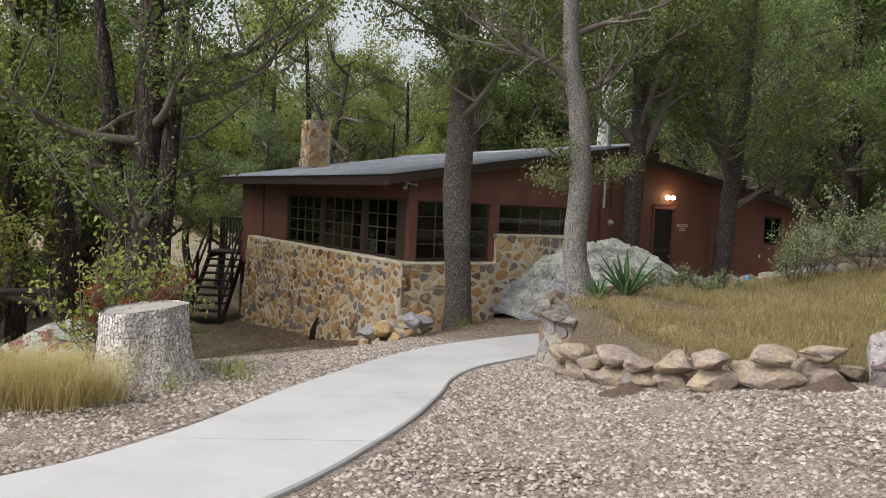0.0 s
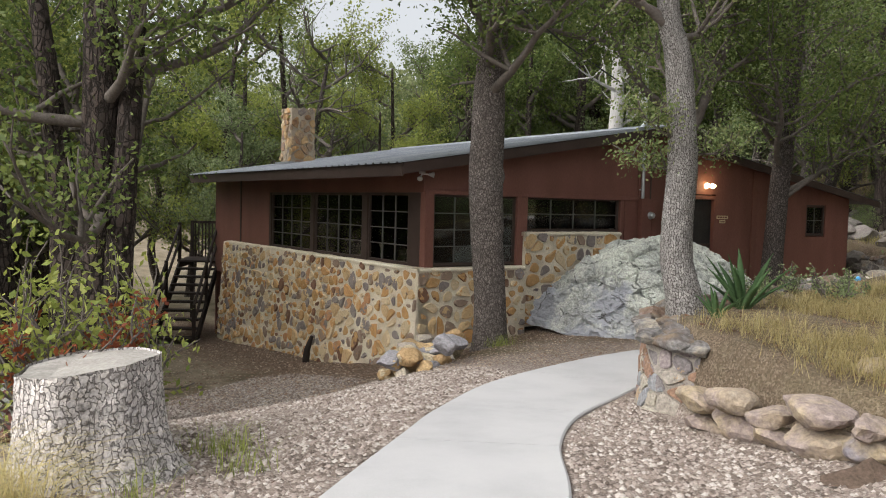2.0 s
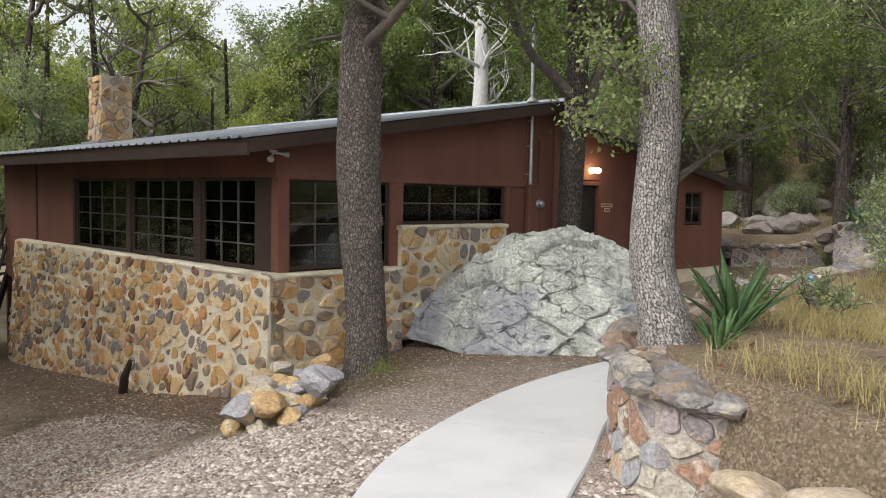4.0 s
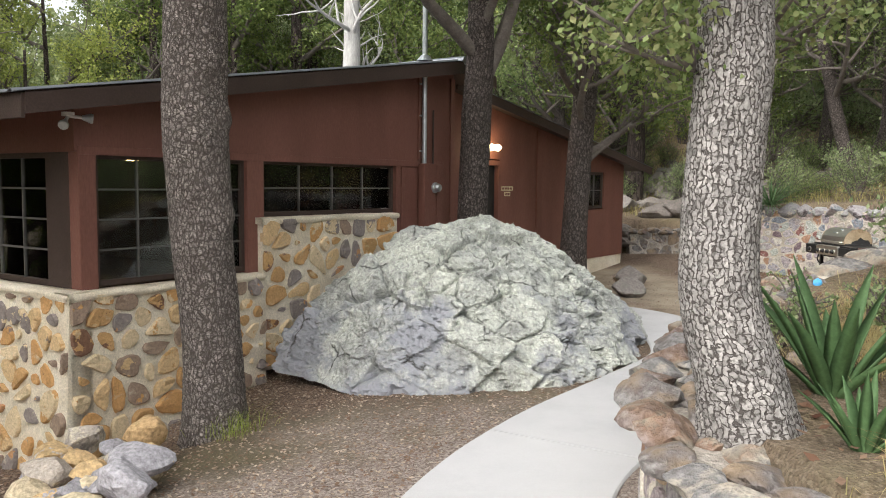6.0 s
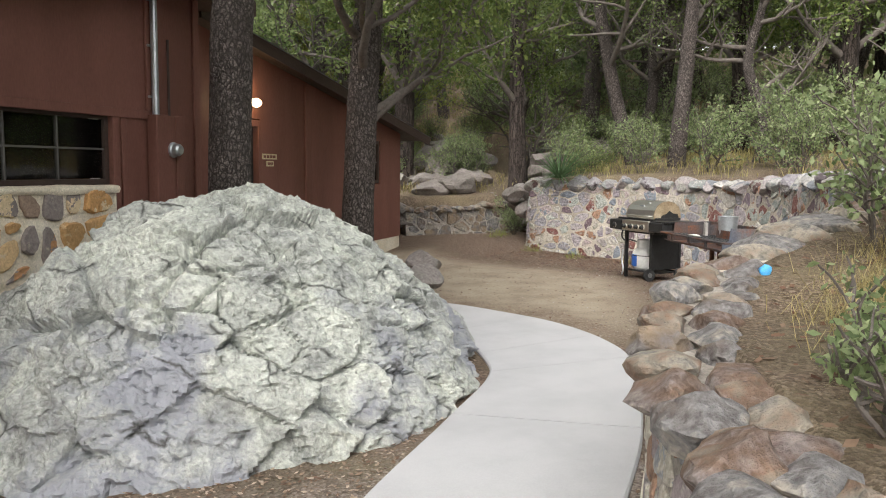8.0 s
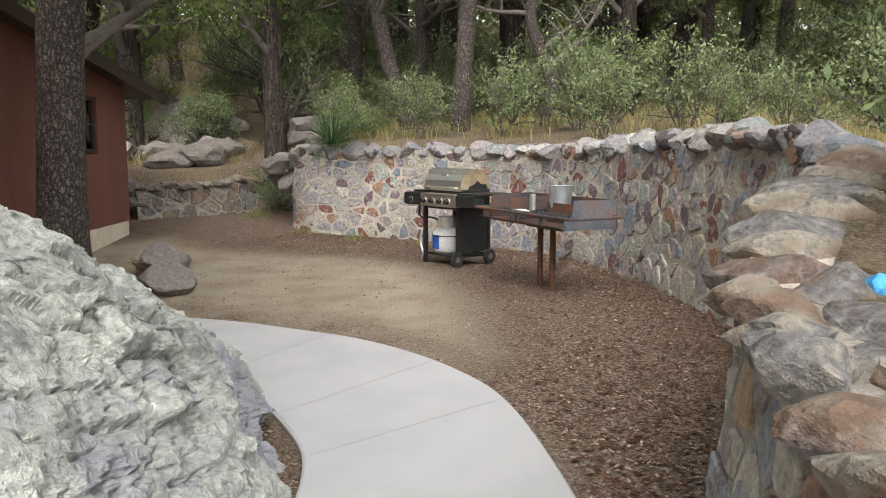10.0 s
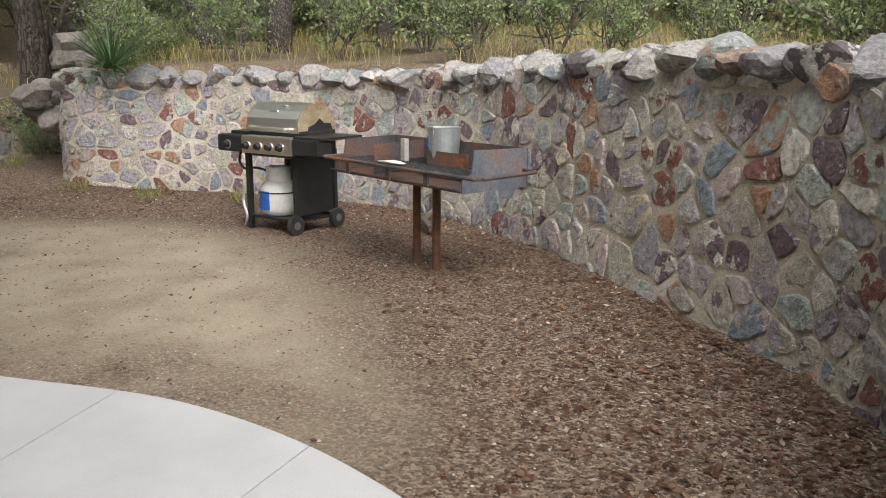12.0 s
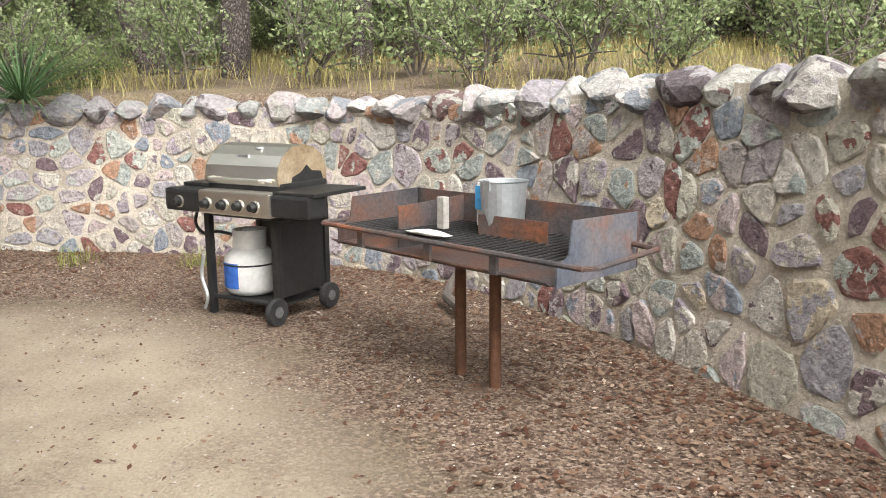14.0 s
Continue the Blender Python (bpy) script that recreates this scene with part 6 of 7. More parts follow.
# ---- the gas grill in the yard: x to its right, y to its back ----
def gas_grill():
    g = thing("gas_grill", "black gas grill with a stained stainless-steel lid on wheels", "grill", pose(10.36, 17.53, -0.425, 0, 0, -106.9))
    part("front_panel", box(0.1, 0.7, -0.13, 0.0, 0.7, 0.85, 0.012), m_steel, g, "stainless control panel")
    part("burner_box", box(-0.21, 0.1, -0.13, 0.36, 0.7, 0.85, 0.025), m_black, g, "black side burner box")
    part("burner_grate", box(-0.17, 0.06, 0.0, 0.3, 0.85, 0.875, 0.006), m_black, g)
    part("firebox", box(0.06, 0.68, 0.0, 0.46, 0.66, 0.9, 0.02), m_black, g)
    part("side_cheek", box(0.7, 1.0, -0.125, 0.05, 0.71, 0.845, 0.02), m_black, g)
    part("side_shelf", box(0.7, 1.02, -0.1, 0.42, 0.84, 0.865, 0.008), m_black, g, "black folding side shelf")
    for x in (-0.07, 0.176, 0.318, 0.452, 0.58):
        k = part("knob", moved(round_solid([(0.034, 0), (0.034, -0.012), (0.027, -0.016), (0.024, -0.045), (0.018, -0.05)], 20, "y"), x, -0.13, 0.765), m_black, g)
        part("bezel", moved(round_solid([(0.04, 0.0), (0.04, -0.008), (0.034, -0.01)], 20, "y"), x, -0.13, 0.765), m_steel, k)
    # lid: a rounded hood
    prof = [(0.0, 0.88), (-0.012, 0.93), (0.005, 1.0), (0.05, 1.065), (0.13, 1.115), (0.24, 1.13), (0.34, 1.11), (0.42, 1.05), (0.455, 0.96), (0.46, 0.88)]
    v, f = [], []
    for x in (0.05, 0.66):
        v += [(x, y, z) for y, z in prof]
    n = len(prof)
    for i in range(n - 1):
        f.append((i, i + 1, n + i + 1, n + i))
    lid = part("lid", (v, f), m_steel, g, "smoke-stained stainless lid, closed", smooth=False)
    for x in (0.04, 0.655):
        w = [(x, y, z) for y, z in prof] + [(x + 0.016, y, z) for y, z in prof]
        part("lid_cheek", (w, [tuple(range(n)), tuple(reversed(range(n, 2 * n)))] + [(i, i + n, i + 1 + n, i + 1) for i in range(n - 1)]), m_lidend, lid, "tan heat-stained lid end")
    part("soot_patch", ([(0.6725, y, z) for y, z in ((0.1, 0.88), (0.12, 0.93), (0.2, 0.955), (0.26, 1.0), (0.31, 0.96), (0.4, 0.95), (0.43, 0.88))], [tuple(range(7))]), m_black, lid)
    part("handle", tube([(0.13, -0.01, 0.915), (0.13, -0.06, 0.915), (0.16, -0.075, 0.915), (0.58, -0.075, 0.915), (0.61, -0.06, 0.915), (0.61, -0.01, 0.915)], 0.015, 10), m_steel, lid)
    part("badge", box(0.3, 0.39, 0.035, 0.05, 1.05, 1.066), m_galv, lid)
    part("thermometer", moved(round_solid([(0.026, 0), (0.026, 0.012)], 16), 0.42, 0.11, 1.1), m_galv, lid)
    for x, y in ((0.0, 0.0), (0.0, 0.48), (0.58, 0.0), (0.58, 0.48)):
        part("leg", box(x, x + 0.045, y, y + 0.045, 0.09 if x > 0.3 else 0.0, 0.72, 0.004), m_black, g)
    part("bottom_shelf", merge(tube([(0.0, 0.02, 0.12), (0.6, 0.02, 0.12)], 0.014, 8), tube([(0.0, 0.5, 0.12), (0.6, 0.5, 0.12)], 0.014, 8), boxdata(0.0, 0.6, 0.03, 0.49, 0.1, 0.11)), m_black, g)
    part("rear_panel", box(0.05, 0.6, 0.49, 0.5, 0.15, 0.66), m_black, g)
    part("side_panel", box(0.6, 0.61, 0.04, 0.5, 0.16, 0.68), m_black, g)
    part("label_plate", box(0.28, 0.44, 0.478, 0.488, 0.3, 0.4), m_galv, g)
    for y in (-0.03, 0.5):
        w = part("wheel", moved(round_solid([(0.05, -0.02), (0.085, -0.022), (0.09, 0), (0.085, 0.022), (0.05, 0.02)], 28, "x"), 0.63, y, 0.09), m_rubber, g)
        part("hub", moved(round_solid([(0.035, -0.026), (0.035, 0.026)], 16, "x"), 0.63, y, 0.09), m_galv2, w)
    part("hose", tube([tuple(p) for p in bezier([(-0.1, 0.05, 0.7), (-0.11, 0.03, 0.6), (-0.06, 0.05, 0.53), (0.02, 0.1, 0.54), (0.1, 0.2, 0.5)], 24)], 0.011, 8), m_rubber, g)
    part("chain", tube([tuple(p) for p in bezier([(-0.01, -0.01, 0.4), (-0.025, -0.02, 0.25), (0.02, -0.025, 0.12), (-0.015, -0.02, 0.03)], 30)], 0.012, 6), m_galv, g, "hanging steel chain")


m_lidend = surf("heat_stained_steel", [(0.24, 0.17, 0.1), (0.42, 0.33, 0.22), (0.55, 0.47, 0.36)], 4, 0.45, 0.1, 50, metal=0.4)
m_galv2 = surf("grey_plastic", [(0.1, 0.1, 0.1), (0.17, 0.17, 0.17)], 8, 0.5, 0.1, 50)
gas_grill()


def gas_tank():
    t = thing("propane_tank", "white propane tank with a blue label under the grill", "gas tank", pose(10.36, 17.53, -0.425, 0, 0, -106.9))
    part("cylinder", moved(round_solid([(0.12, 0.112), (0.155, 0.12), (0.176, 0.16), (0.182, 0.22), (0.182, 0.32), (0.17, 0.37), (0.12, 0.42), (0.05, 0.44)], 32), 0.17, 0.24, 0), m_tank, t, "white enamelled cylinder", smooth=True)
    part("collar", moved(round_solid([(0.11, 0.42), (0.115, 0.55), (0.11, 0.55), (0.105, 0.42)], 24), 0.17, 0.24, 0), m_tank, t)
    part("valve", moved(round_solid([(0.03, 0.45), (0.03, 0.5), (0.02, 0.51), (0.04, 0.52), (0.04, 0.545)], 14), 0.17, 0.24, 0), m_galv, t)
    v = []
    for z in (0.17, 0.34):
        for k in range(9):
            a = radians(238 + k * 6)
            v.append((0.17 + 0.1845 * math.cos(a), 0.24 + 0.1845 * math.sin(a), z))
    part("label", (v, [(k, k + 1, 10 + k, 9 + k) for k in range(8)]), m_blue, t, "blue printed label")
    part("strap", tube([(0.17 + 0.185 * math.cos(radians(a)), 0.24 + 0.185 * math.sin(radians(a)), 0.325) for a in range(0, 361, 15)], 0.006, 6), m_black, t)


gas_tank()


# ---- the long steel fire tray on two pipes ----
def plate(pts, thick):
    """A flat sheet of the given corners with a thickness along its normal."""
    P = [Vector(p) for p in pts]
    nrm = (P[1] - P[0]).cross(P[2] - P[0]).normalized() * thick
    n = len(P)
    return [tuple(p) for p in P] + [tuple(p + nrm) for p in P], [tuple(reversed(range(n))), tuple(range(n, 2 * n))] + [(i, (i + 1) % n, (i + 1) % n + n, i + n) for i in range(n)]


def fire_tray():
    g = thing("fire_tray", "long rusted steel barbecue tray standing on two pipes", "barbecue", pose(9.47, 15.52, -0.43, 0, 0, -122.7))
    for x, y in ((0.15, -0.02), (-0.13, 0.02)):
        part("pipe_leg", tube([(x, y, -0.1), (x, y, 0.64)], 0.03, 14), m_rustleg, g, "brown rusted pipe")
    part("bearer", box(-0.3, 0.32, -0.05, 0.05, 0.6, 0.645, 0.004), m_rust, g)
    part("tray_floor", plate([(-0.74, -0.3, 0.66), (0.74, -0.3, 0.66), (0.74, 0.28, 0.66), (-0.74, 0.28, 0.66)], 0.008), m_rust, g)
    part("front_lip", plate([(-0.74, -0.34, 0.68), (0.72, -0.34, 0.68), (0.72, -0.29, 0.655), (-0.74, -0.29, 0.655)], 0.008), m_rust, g)
    part("back_plate", plate([(-0.74, 0.28, 0.66), (0.75, 0.28, 0.66), (0.75, 0.28, 0.915), (-0.74, 0.28, 0.91)], 0.008), m_rust, g)
    part("end_plate", plate([(0.74, -0.3, 0.655), (0.74, 0.28, 0.655), (0.74, 0.28, 0.915), (0.74, -0.2, 0.925), (0.74, -0.22, 0.78), (0.74, -0.3, 0.74)], 0.008), m_bluesteel, g, "blue-grey and rust end plate")
    part("end_plate", plate([(-0.74, -0.3, 0.655), (-0.74, 0.28, 0.655), (-0.74, 0.28, 0.91), (-0.74, -0.2, 0.9), (-0.74, -0.22, 0.78), (-0.74, -0.3, 0.74)], 0.008), m_rust, g)
    part("divider", plate([(-0.36, -0.2, 0.66), (-0.36, 0.27, 0.66), (-0.36, 0.27, 0.9), (-0.36, -0.2, 0.88)], 0.006), m_rust, g)
    part("baffle", plate([(0.02, 0.0, 0.67), (0.44, 0.02, 0.67), (0.44, 0.02, 0.86), (0.02, 0.0, 0.86)], 0.006), m_rust, g, "orange-rusted baffle plate")
    part("rim_bar", tube([(-0.78, 0.1, 0.77), (-0.78, -0.36, 0.772), (-0.76, -0.38, 0.772), (0.92, -0.36, 0.772), (0.95, -0.3, 0.772), (0.9, 0.2, 0.772), (0.75, 0.24, 0.772)], 0.013, 8), m_rust, g)
    for x in (-0.5, 0.0, 0.42):
        part("strut", box(x, x + 0.04, -0.355, -0.335, 0.675, 0.765), m_rust, g)
    grate = part("grate", merge(*[tube([(-0.7 + i * 0.045, -0.34, 0.76), (-0.7 + i * 0.045, 0.26, 0.76)], 0.006, 6) for i in range(32)]), m_black, g, "blackened bar grate")
    tagged(grate, kind="stuff")
    b = thing("metal_bucket", "dull galvanised bucket standing in the fire tray", "bucket", pose(9.47, 15.52, -0.43, 0, 0, -122.7))
    part("pail", moved(round_solid([(0.1, 0), (0.118, 0.25), (0.124, 0.255), (0.116, 0.25), (0.095, 0.01)], 28), 0.09, 0.1, 0.768), m_galv, b, smooth=False)
    part("ear", box(0.065, 0.11, -0.022, -0.014, 0.98, 1.03), m_galv, b)
    c = thing("charcoal_bag", "white and blue charcoal bag behind the bucket", "bag", pose(9.47, 15.52, -0.43, 0, 0, -122.7))
    part("bag", box(-0.12, -0.02, 0.12, 0.2, 0.768, 1.0, 0.02), m_white, c)
    part("print", box(-0.115, -0.03, 0.112, 0.118, 0.86, 0.98), m_cyan, c)
    p = thing("wood_block", "pale wooden block on the grate", "wood", pose(9.47, 15.52, -0.43, 0, 0, -122.7))
    part("block", box(-0.22, -0.17, -0.06, -0.02, 0.767, 0.93, 0.004), m_cutwood, p)
    r = thing("paper_scrap", "crumpled pale paper on the grate", "paper", pose(9.47, 15.52, -0.43, 0, 0, -122.7))
    part("sheet", moved(rock_data_tuple(9, 0.3, 0.12, 0.03), -0.1, -0.24, 0.768), m_white, r)


fire_tray()


# ---- stump, log and rocks by the gravel ----
def stump():
    ob = thing("tree_stump", "broad grey checker-barked tree stump beside the gravel", "stump", pose(-2.58, 7.05, gz(-2.58, 7.05) - 0.04))
    na, nr = 150, 70
    v, f = [], []
    H = 0.66
    for j in range(nr + 1):
        h = H * j / nr
        for i in range(na):
            t = 2 * math.pi * i / na
            r = 0.36 + 0.09 * math.exp(-h / 0.16) * (1 + 1.1 * max(0, math.cos(t - 0.2))) - 0.02 * h + 0.02 * math.sin(3 * t + 1) + 0.012 * math.sin(7 * t)
            q = Vector((math.cos(t) * r * 13, math.sin(t) * r * 13, h * 11))
            d = noise.voronoi(q + 0.35 * noise.noise_vector(q * 0.7))[0]
            r += 0.006 * min(1, (d[1] - d[0]) * 3.2)
            top = 0.04 * math.cos(t - 0.3) * (h / H)
            v.append((r * math.cos(t), r * math.sin(t), h + top))
    for j in range(nr):
        for i in range(na):
            i2 = (i + 1) % na
            f.append((j * na + i, j * na + i2, (j + 1) * na + i2, (j + 1) * na + i))
    wrap(part("bark", (v, f), m_stump, ob), na, 2 * math.pi * 0.4, 1.0)
    rim = v[-na:]
    w = [(a * 0.97, b * 0.97, c - 0.012) for a, b, c in rim] + [(a * 0.5, b * 0.5, c - 0.02) for a, b, c in rim] + [(0, 0, H - 0.02)]
    part("cut_top", (w, [(i, (i + 1) % na, na + (i + 1) % na, na + i) for i in range(na)] + [(na + i, na + (i + 1) % na, 2 * na) for i in range(na)]), m_cutwood, ob, "weathered cut top")


stump()


def cut_log():
    ob = thing("sawn_log", "weathered grey sawn log lying by the dry grass", "log", pose(-4.15, 6.7, gz(-4.1, 6.7) + 0.29, 0, 8, 196))
    v, f = tube([(0, 0, 0), (0.5, 0, 0), (1.2, 0, 0), (2.4, 0, 0.02)], [0.3, 0.31, 0.3, 0.28], 26, cap=False)
    v = [(p[0], p[1] * (1 + 0.06 * math.sin(9 * p[2])), p[2] if p[2] < 0.18 else 0.18 + (p[2] - 0.18) * 0.25) for p in v]
    part("bark", (v, f), m_cutwood, ob)
    part("sawn_end", (v[:26], [tuple(reversed(range(26)))]), m_endwood, ob, "dark brown sawn end")


m_endwood = surf("brown_end_grain", [(0.12, 0.075, 0.045), (0.24, 0.16, 0.1)], 12, 0.9, 0.4, 50)
cut_log()
loose_rock(-3.75, 8.1, gz(-3.75, 8.1) - 0.1, 1.15, 0.7, 0.55, 601, 10, "low mauve-grey boulder behind the stump", mat=m_mauve)


def rock_pile():
    rg = random.Random(61)
    n = 0
    for k in range(52):
        f = k / 51
        x = -0.8 + rg.uniform(-0.4, 0.38) + 0.35 * f
        y = 11.95 + 2.1 * f + rg.uniform(-0.2, 0.2)
        w = rg.uniform(0.17, 0.36)
        z = gz(x, y) - 0.05 + (0.14 if k % 2 == 0 else 0) + 0.12 * f
        loose_rock(x, y, z, w * 1.2, w, w * rg.uniform(0.5, 0.8), 620 + k, rg.uniform(0, 360), "golden-tan tumbled stone in a pile by the wall's corner", "tumbled stone pile", m_pile, 3)


m_pile = surf("tumbled_golden_stone", [(0.4, 0.27, 0.14), (0.5, 0.42, 0.29), (0.3, 0.29, 0.31), (0.48, 0.34, 0.18), (0.42, 0.37, 0.32), (0.56, 0.5, 0.4)], 5, 0.9, 0.6, 35, "obj", mottle=0.15, fine=0.45)
rock_pile()
loose_rock(7.35, 18.55, -0.5, 0.8, 0.55, 0.36, 647, 30, "grey rock on the bare earth by the cabin", mat=m_slope)
loose_rock(7.75, 18.95, -0.45, 0.6, 0.5, 0.45, 642, 80, "brown-grey rock on the bare earth by the cabin", mat=m_slope)
loose_rock(8.2, 19.6, -0.45, 0.7, 0.5, 0.3, 643, 10, "flat grey rock on the bare earth by the cabin")


def hill_rocks():
    rg = random.Random(64)
    for k in range(60):
        x, y = rg.uniform(12.4, 20), rg.uniform(22.3, 29)
        w = rg.uniform(0.25, 0.8)
        loose_rock(x, y, gz(x, y) - 0.12, w * 1.3, w, w * 0.6, 660 + k, rg.uniform(0, 360), "weathered grey rock on the slope behind the yard", "slope rocks", m_slope, 2)
    for k in range(34):
        x, y = rg.uniform(10.9, 14.6), rg.uniform(23.5, 26.5)
        w = rg.uniform(0.4, 0.95)
        loose_rock(x, y, gz(x, y) - 0.12, w * 1.35, w, w * 0.65, 800 + k, rg.uniform(0, 360), "lichened grey rock in the outcrop above the low wall", "rock outcrop", m_slope, 3)
    for k in range(26):
        f = k / 25
        x, y = 11.9 + 2.2 * f + rg.uniform(-0.3, 0.3), 20.9 + 1.3 * f + rg.uniform(-0.35, 0.45)
        w = rg.uniform(0.3, 0.6)
        loose_rock(x, y, max(gz(x, y), 0.3) - 0.1 + (0.3 if k % 3 == 0 else 0.0), w * 1.3, w, w * 0.75, 760 + k, rg.uniform(0, 360), "grey-brown rock heaped at the wall's end", "rock heap at the wall's end", m_slope, 3)
    for k in range(14):
        x, y = rg.uniform(2.2, 7), rg.uniform(6.5, 11.5)
        if wall_side(np.array([x]), np.array([y]))[0] < 0.5:
            continue
        w = rg.uniform(0.12, 0.3)
        loose_rock(x, y, gz(x, y) - 0.04, w * 1.3, w, w * 0.6, 720 + k, rg.uniform(0, 360), "small pale stone in the dry grass", "grass bed stones", m_rock, 2)


hill_rocks()


# ---- plants ----
def blade_set(nr, centres, per, spread, height, width, lean):
    """Curved grass blades round the centres; returns (verts, quads)."""
    n = len(centres) * per
    c = np.repeat(np.asarray(centres, float), per, axis=0)
    c[:, :2] += nr.normal(0, spread, (n, 2))
    t = nr.uniform(0, 2 * np.pi, n)
    d = np.stack([np.cos(t), np.sin(t), np.zeros(n)], 1)
    s = np.stack([-np.sin(t), np.cos(t), np.zeros(n)], 1)
    h = height * nr.uniform(0.45, 1.25, n)[:, None]
    l = lean * nr.uniform(0.2, 1.3, n)[:, None] * h
    up = np.array([0, 0, 1.0])
    w = width * nr.uniform(0.6, 1.3, n)[:, None]
    mid = c + d * l * 0.3 + up * h * 0.6
    tip = c + d * l + up * h * (1 - 0.25 * lean)
    v = np.stack([c - s * w, c + s * w, mid + s * w * 0.7, mid - s * w * 0.7, tip + s * w * 0.15, tip - s * w * 0.15], 1).reshape(-1, 3)
    i = np.arange(n)[:, None] * 6
    f = np.concatenate([i + np.array([[0, 1, 2, 3]]), i + np.array([[3, 2, 4, 5]])])
    return v, f


def grass(name, label, spots, per, spread, height, width, lean, material, seed):
    nr = np.random.RandomState(seed)
    v, f = blade_set(nr, spots, per, spread, height, width, lean)
    tagged(new(name, quad_mesh(name, v, f, material)), label, "grass", kind="stuff")


def spots_in(n, x0, x1, y0, y1, seed, test):
    nr = np.random.RandomState(seed)
    x, y = nr.uniform(x0, x1, n * 4), nr.uniform(y0, y1, n * 4)
    side = wall_side(x, y)
    ok = test(x, y, side)
    x, y = x[ok][:n], y[ok][:n]
    return np.stack([x, y, ground_z(x, y) - 0.01], 1)


grass("dry_grass", "dry yellow grass on the raised bed", spots_in(2900, 1.6, 12, 3.5, 13, 5, lambda x, y, s: (s > np.where(y > 9.5, 0.8, 0.45)) & (np.hypot(x - 1.9, y - 10.0) > 0.8) & (np.sin(x * 2.3 + 1.7 * np.sin(y * 1.9)) + np.sin(y * 2.7 + 1.3 * np.sin(x * 1.6)) > -1.45)), 42, 0.13, 0.19, 0.002, 1.7, m_grass, 6)
grass("hill_grass", "dry yellow grass on the slope above the yard", spots_in(2600, 9, 36, 10, 42, 7, lambda x, y, s: (s > 0.45)), 24, 0.22, 0.3, 0.0045, 1.2, m_hillgrass, 8)
clump = [(-2.95 + 0.55 * math.cos(k * 2.4) * (k / 22) ** 0.5, 5.9 + 0.45 * math.sin(k * 2.4) * (k / 22) ** 0.5) for k in range(22)]
grass("yellow_grass_clump", "thick clump of dry yellow grass beside the stump", [(a, b, gz(a, b)) for a, b in clump], 130, 0.07, 0.44, 0.0026, 1.3, m_straw, 9)
tufts = [(-2.15, 6.55), (-1.75, 7.1), (-2.05, 7.5), (0.35, 13.8), (0.5, 13.85), (-1.9, 7.6), (11.55, 19.5), (11.75, 18.4), (11.35, 20.3), (11.75, 17.9), (11.9, 21.8), (12.3, 22.0)]
grass("green_tufts", "small yellow-green grass tufts at the foot of stump, tree and walls", [(a, b, gz(a, b)) for a, b in tufts], 60, 0.09, 0.2, 0.0025, 1.0, m_leaf_y, 10)


def scatter_flat(name, label, spots, size, material, seed, category):
    """Dead leaves lying flat on the ground."""
    nr = np.random.RandomState(seed)
    n = len(spots)
    t = nr.uniform(0, 2 * np.pi, n)
    s = size * nr.uniform(0.5, 1.4, (n, 1))
    ax = np.stack([np.cos(t), np.sin(t), nr.uniform(-0.35, 0.35, n)], 1)
    sd = np.stack([-np.sin(t), np.cos(t), nr.uniform(-0.4, 0.4, n)], 1)
    c = np.asarray(spots) + np.array([0, 0, 0.022])
    v = np.stack([c - ax * s * 0.5, c + sd * s * 0.28, c + ax * s * 0.5, c - sd * s * 0.28], 1).reshape(-1, 3)
    tagged(new(name, quad_mesh(name, v, np.arange(n)[:, None] * 4 + np.array([[0, 1, 2, 3]]), material)), label, category, kind="stuff")


scatter_flat("leaf_litter", "dead brown leaves along the foot of the wall", spots_in(11000, 5, 12.5, 12.4, 20.5, 11, lambda x, y, s: (s < -0.02) & (s > -1.7) & (np.random.RandomState(3).uniform(0, 1, len(x)) < np.exp(s * 1.1)) & (off_path(x, y) > 0.05)), 0.043, m_litter, 12, "leaves")
scatter_flat("pale_litter", "pale curled leaves and bark bits along the foot of the wall", spots_in(2600, 5, 12.5, 12.4, 20.5, 41, lambda x, y, s: (s < -0.02) & (s > -1.7) & (np.random.RandomState(3).uniform(0, 1, len(x)) < np.exp(s * 1.1)) & (off_path(x, y) > 0.05)), 0.034, m_chips, 42, "leaves")
scatter_flat("bark_chips", "brown bark chips and leaf bits round boulder and tree", spots_in(14000, -0.8, 5.8, 11.6, 16.5, 13, lambda x, y, s: (s < 0) & (off_path(x, y) > 0.03) & (-x + 0.55 * y < 8.8)), 0.03, m_chips, 14, "leaves")
scatter_flat("wall_foot_litter", "brown leaf bits on the slope below the stone wall", spots_in(9000, -7, 0.2, 11.5, 21, 31, lambda x, y, s: (-x + 0.55 * y > 8.4) & (0.852 * (x + 0.65) + 0.524 * (y - 15.12) < -0.3) & (0.852 * (x + 0.65) + 0.524 * (y - 15.12) > -3.6)), 0.045, m_chips, 32, "leaves")
scatter_flat("path_specks", "few dry leaf bits on path and earth", spots_in(300, -3, 9, 4, 18, 15, lambda x, y, s: s < -0.1), 0.022, m_litter, 16, "leaves")
scatter_flat("bed_litter", "dead leaves and twigs on the raised bed", spots_in(3500, 1.3, 8, 6, 12.6, 17, lambda x, y, s: s > 0.35), 0.05, m_litter, 18, "leaves")


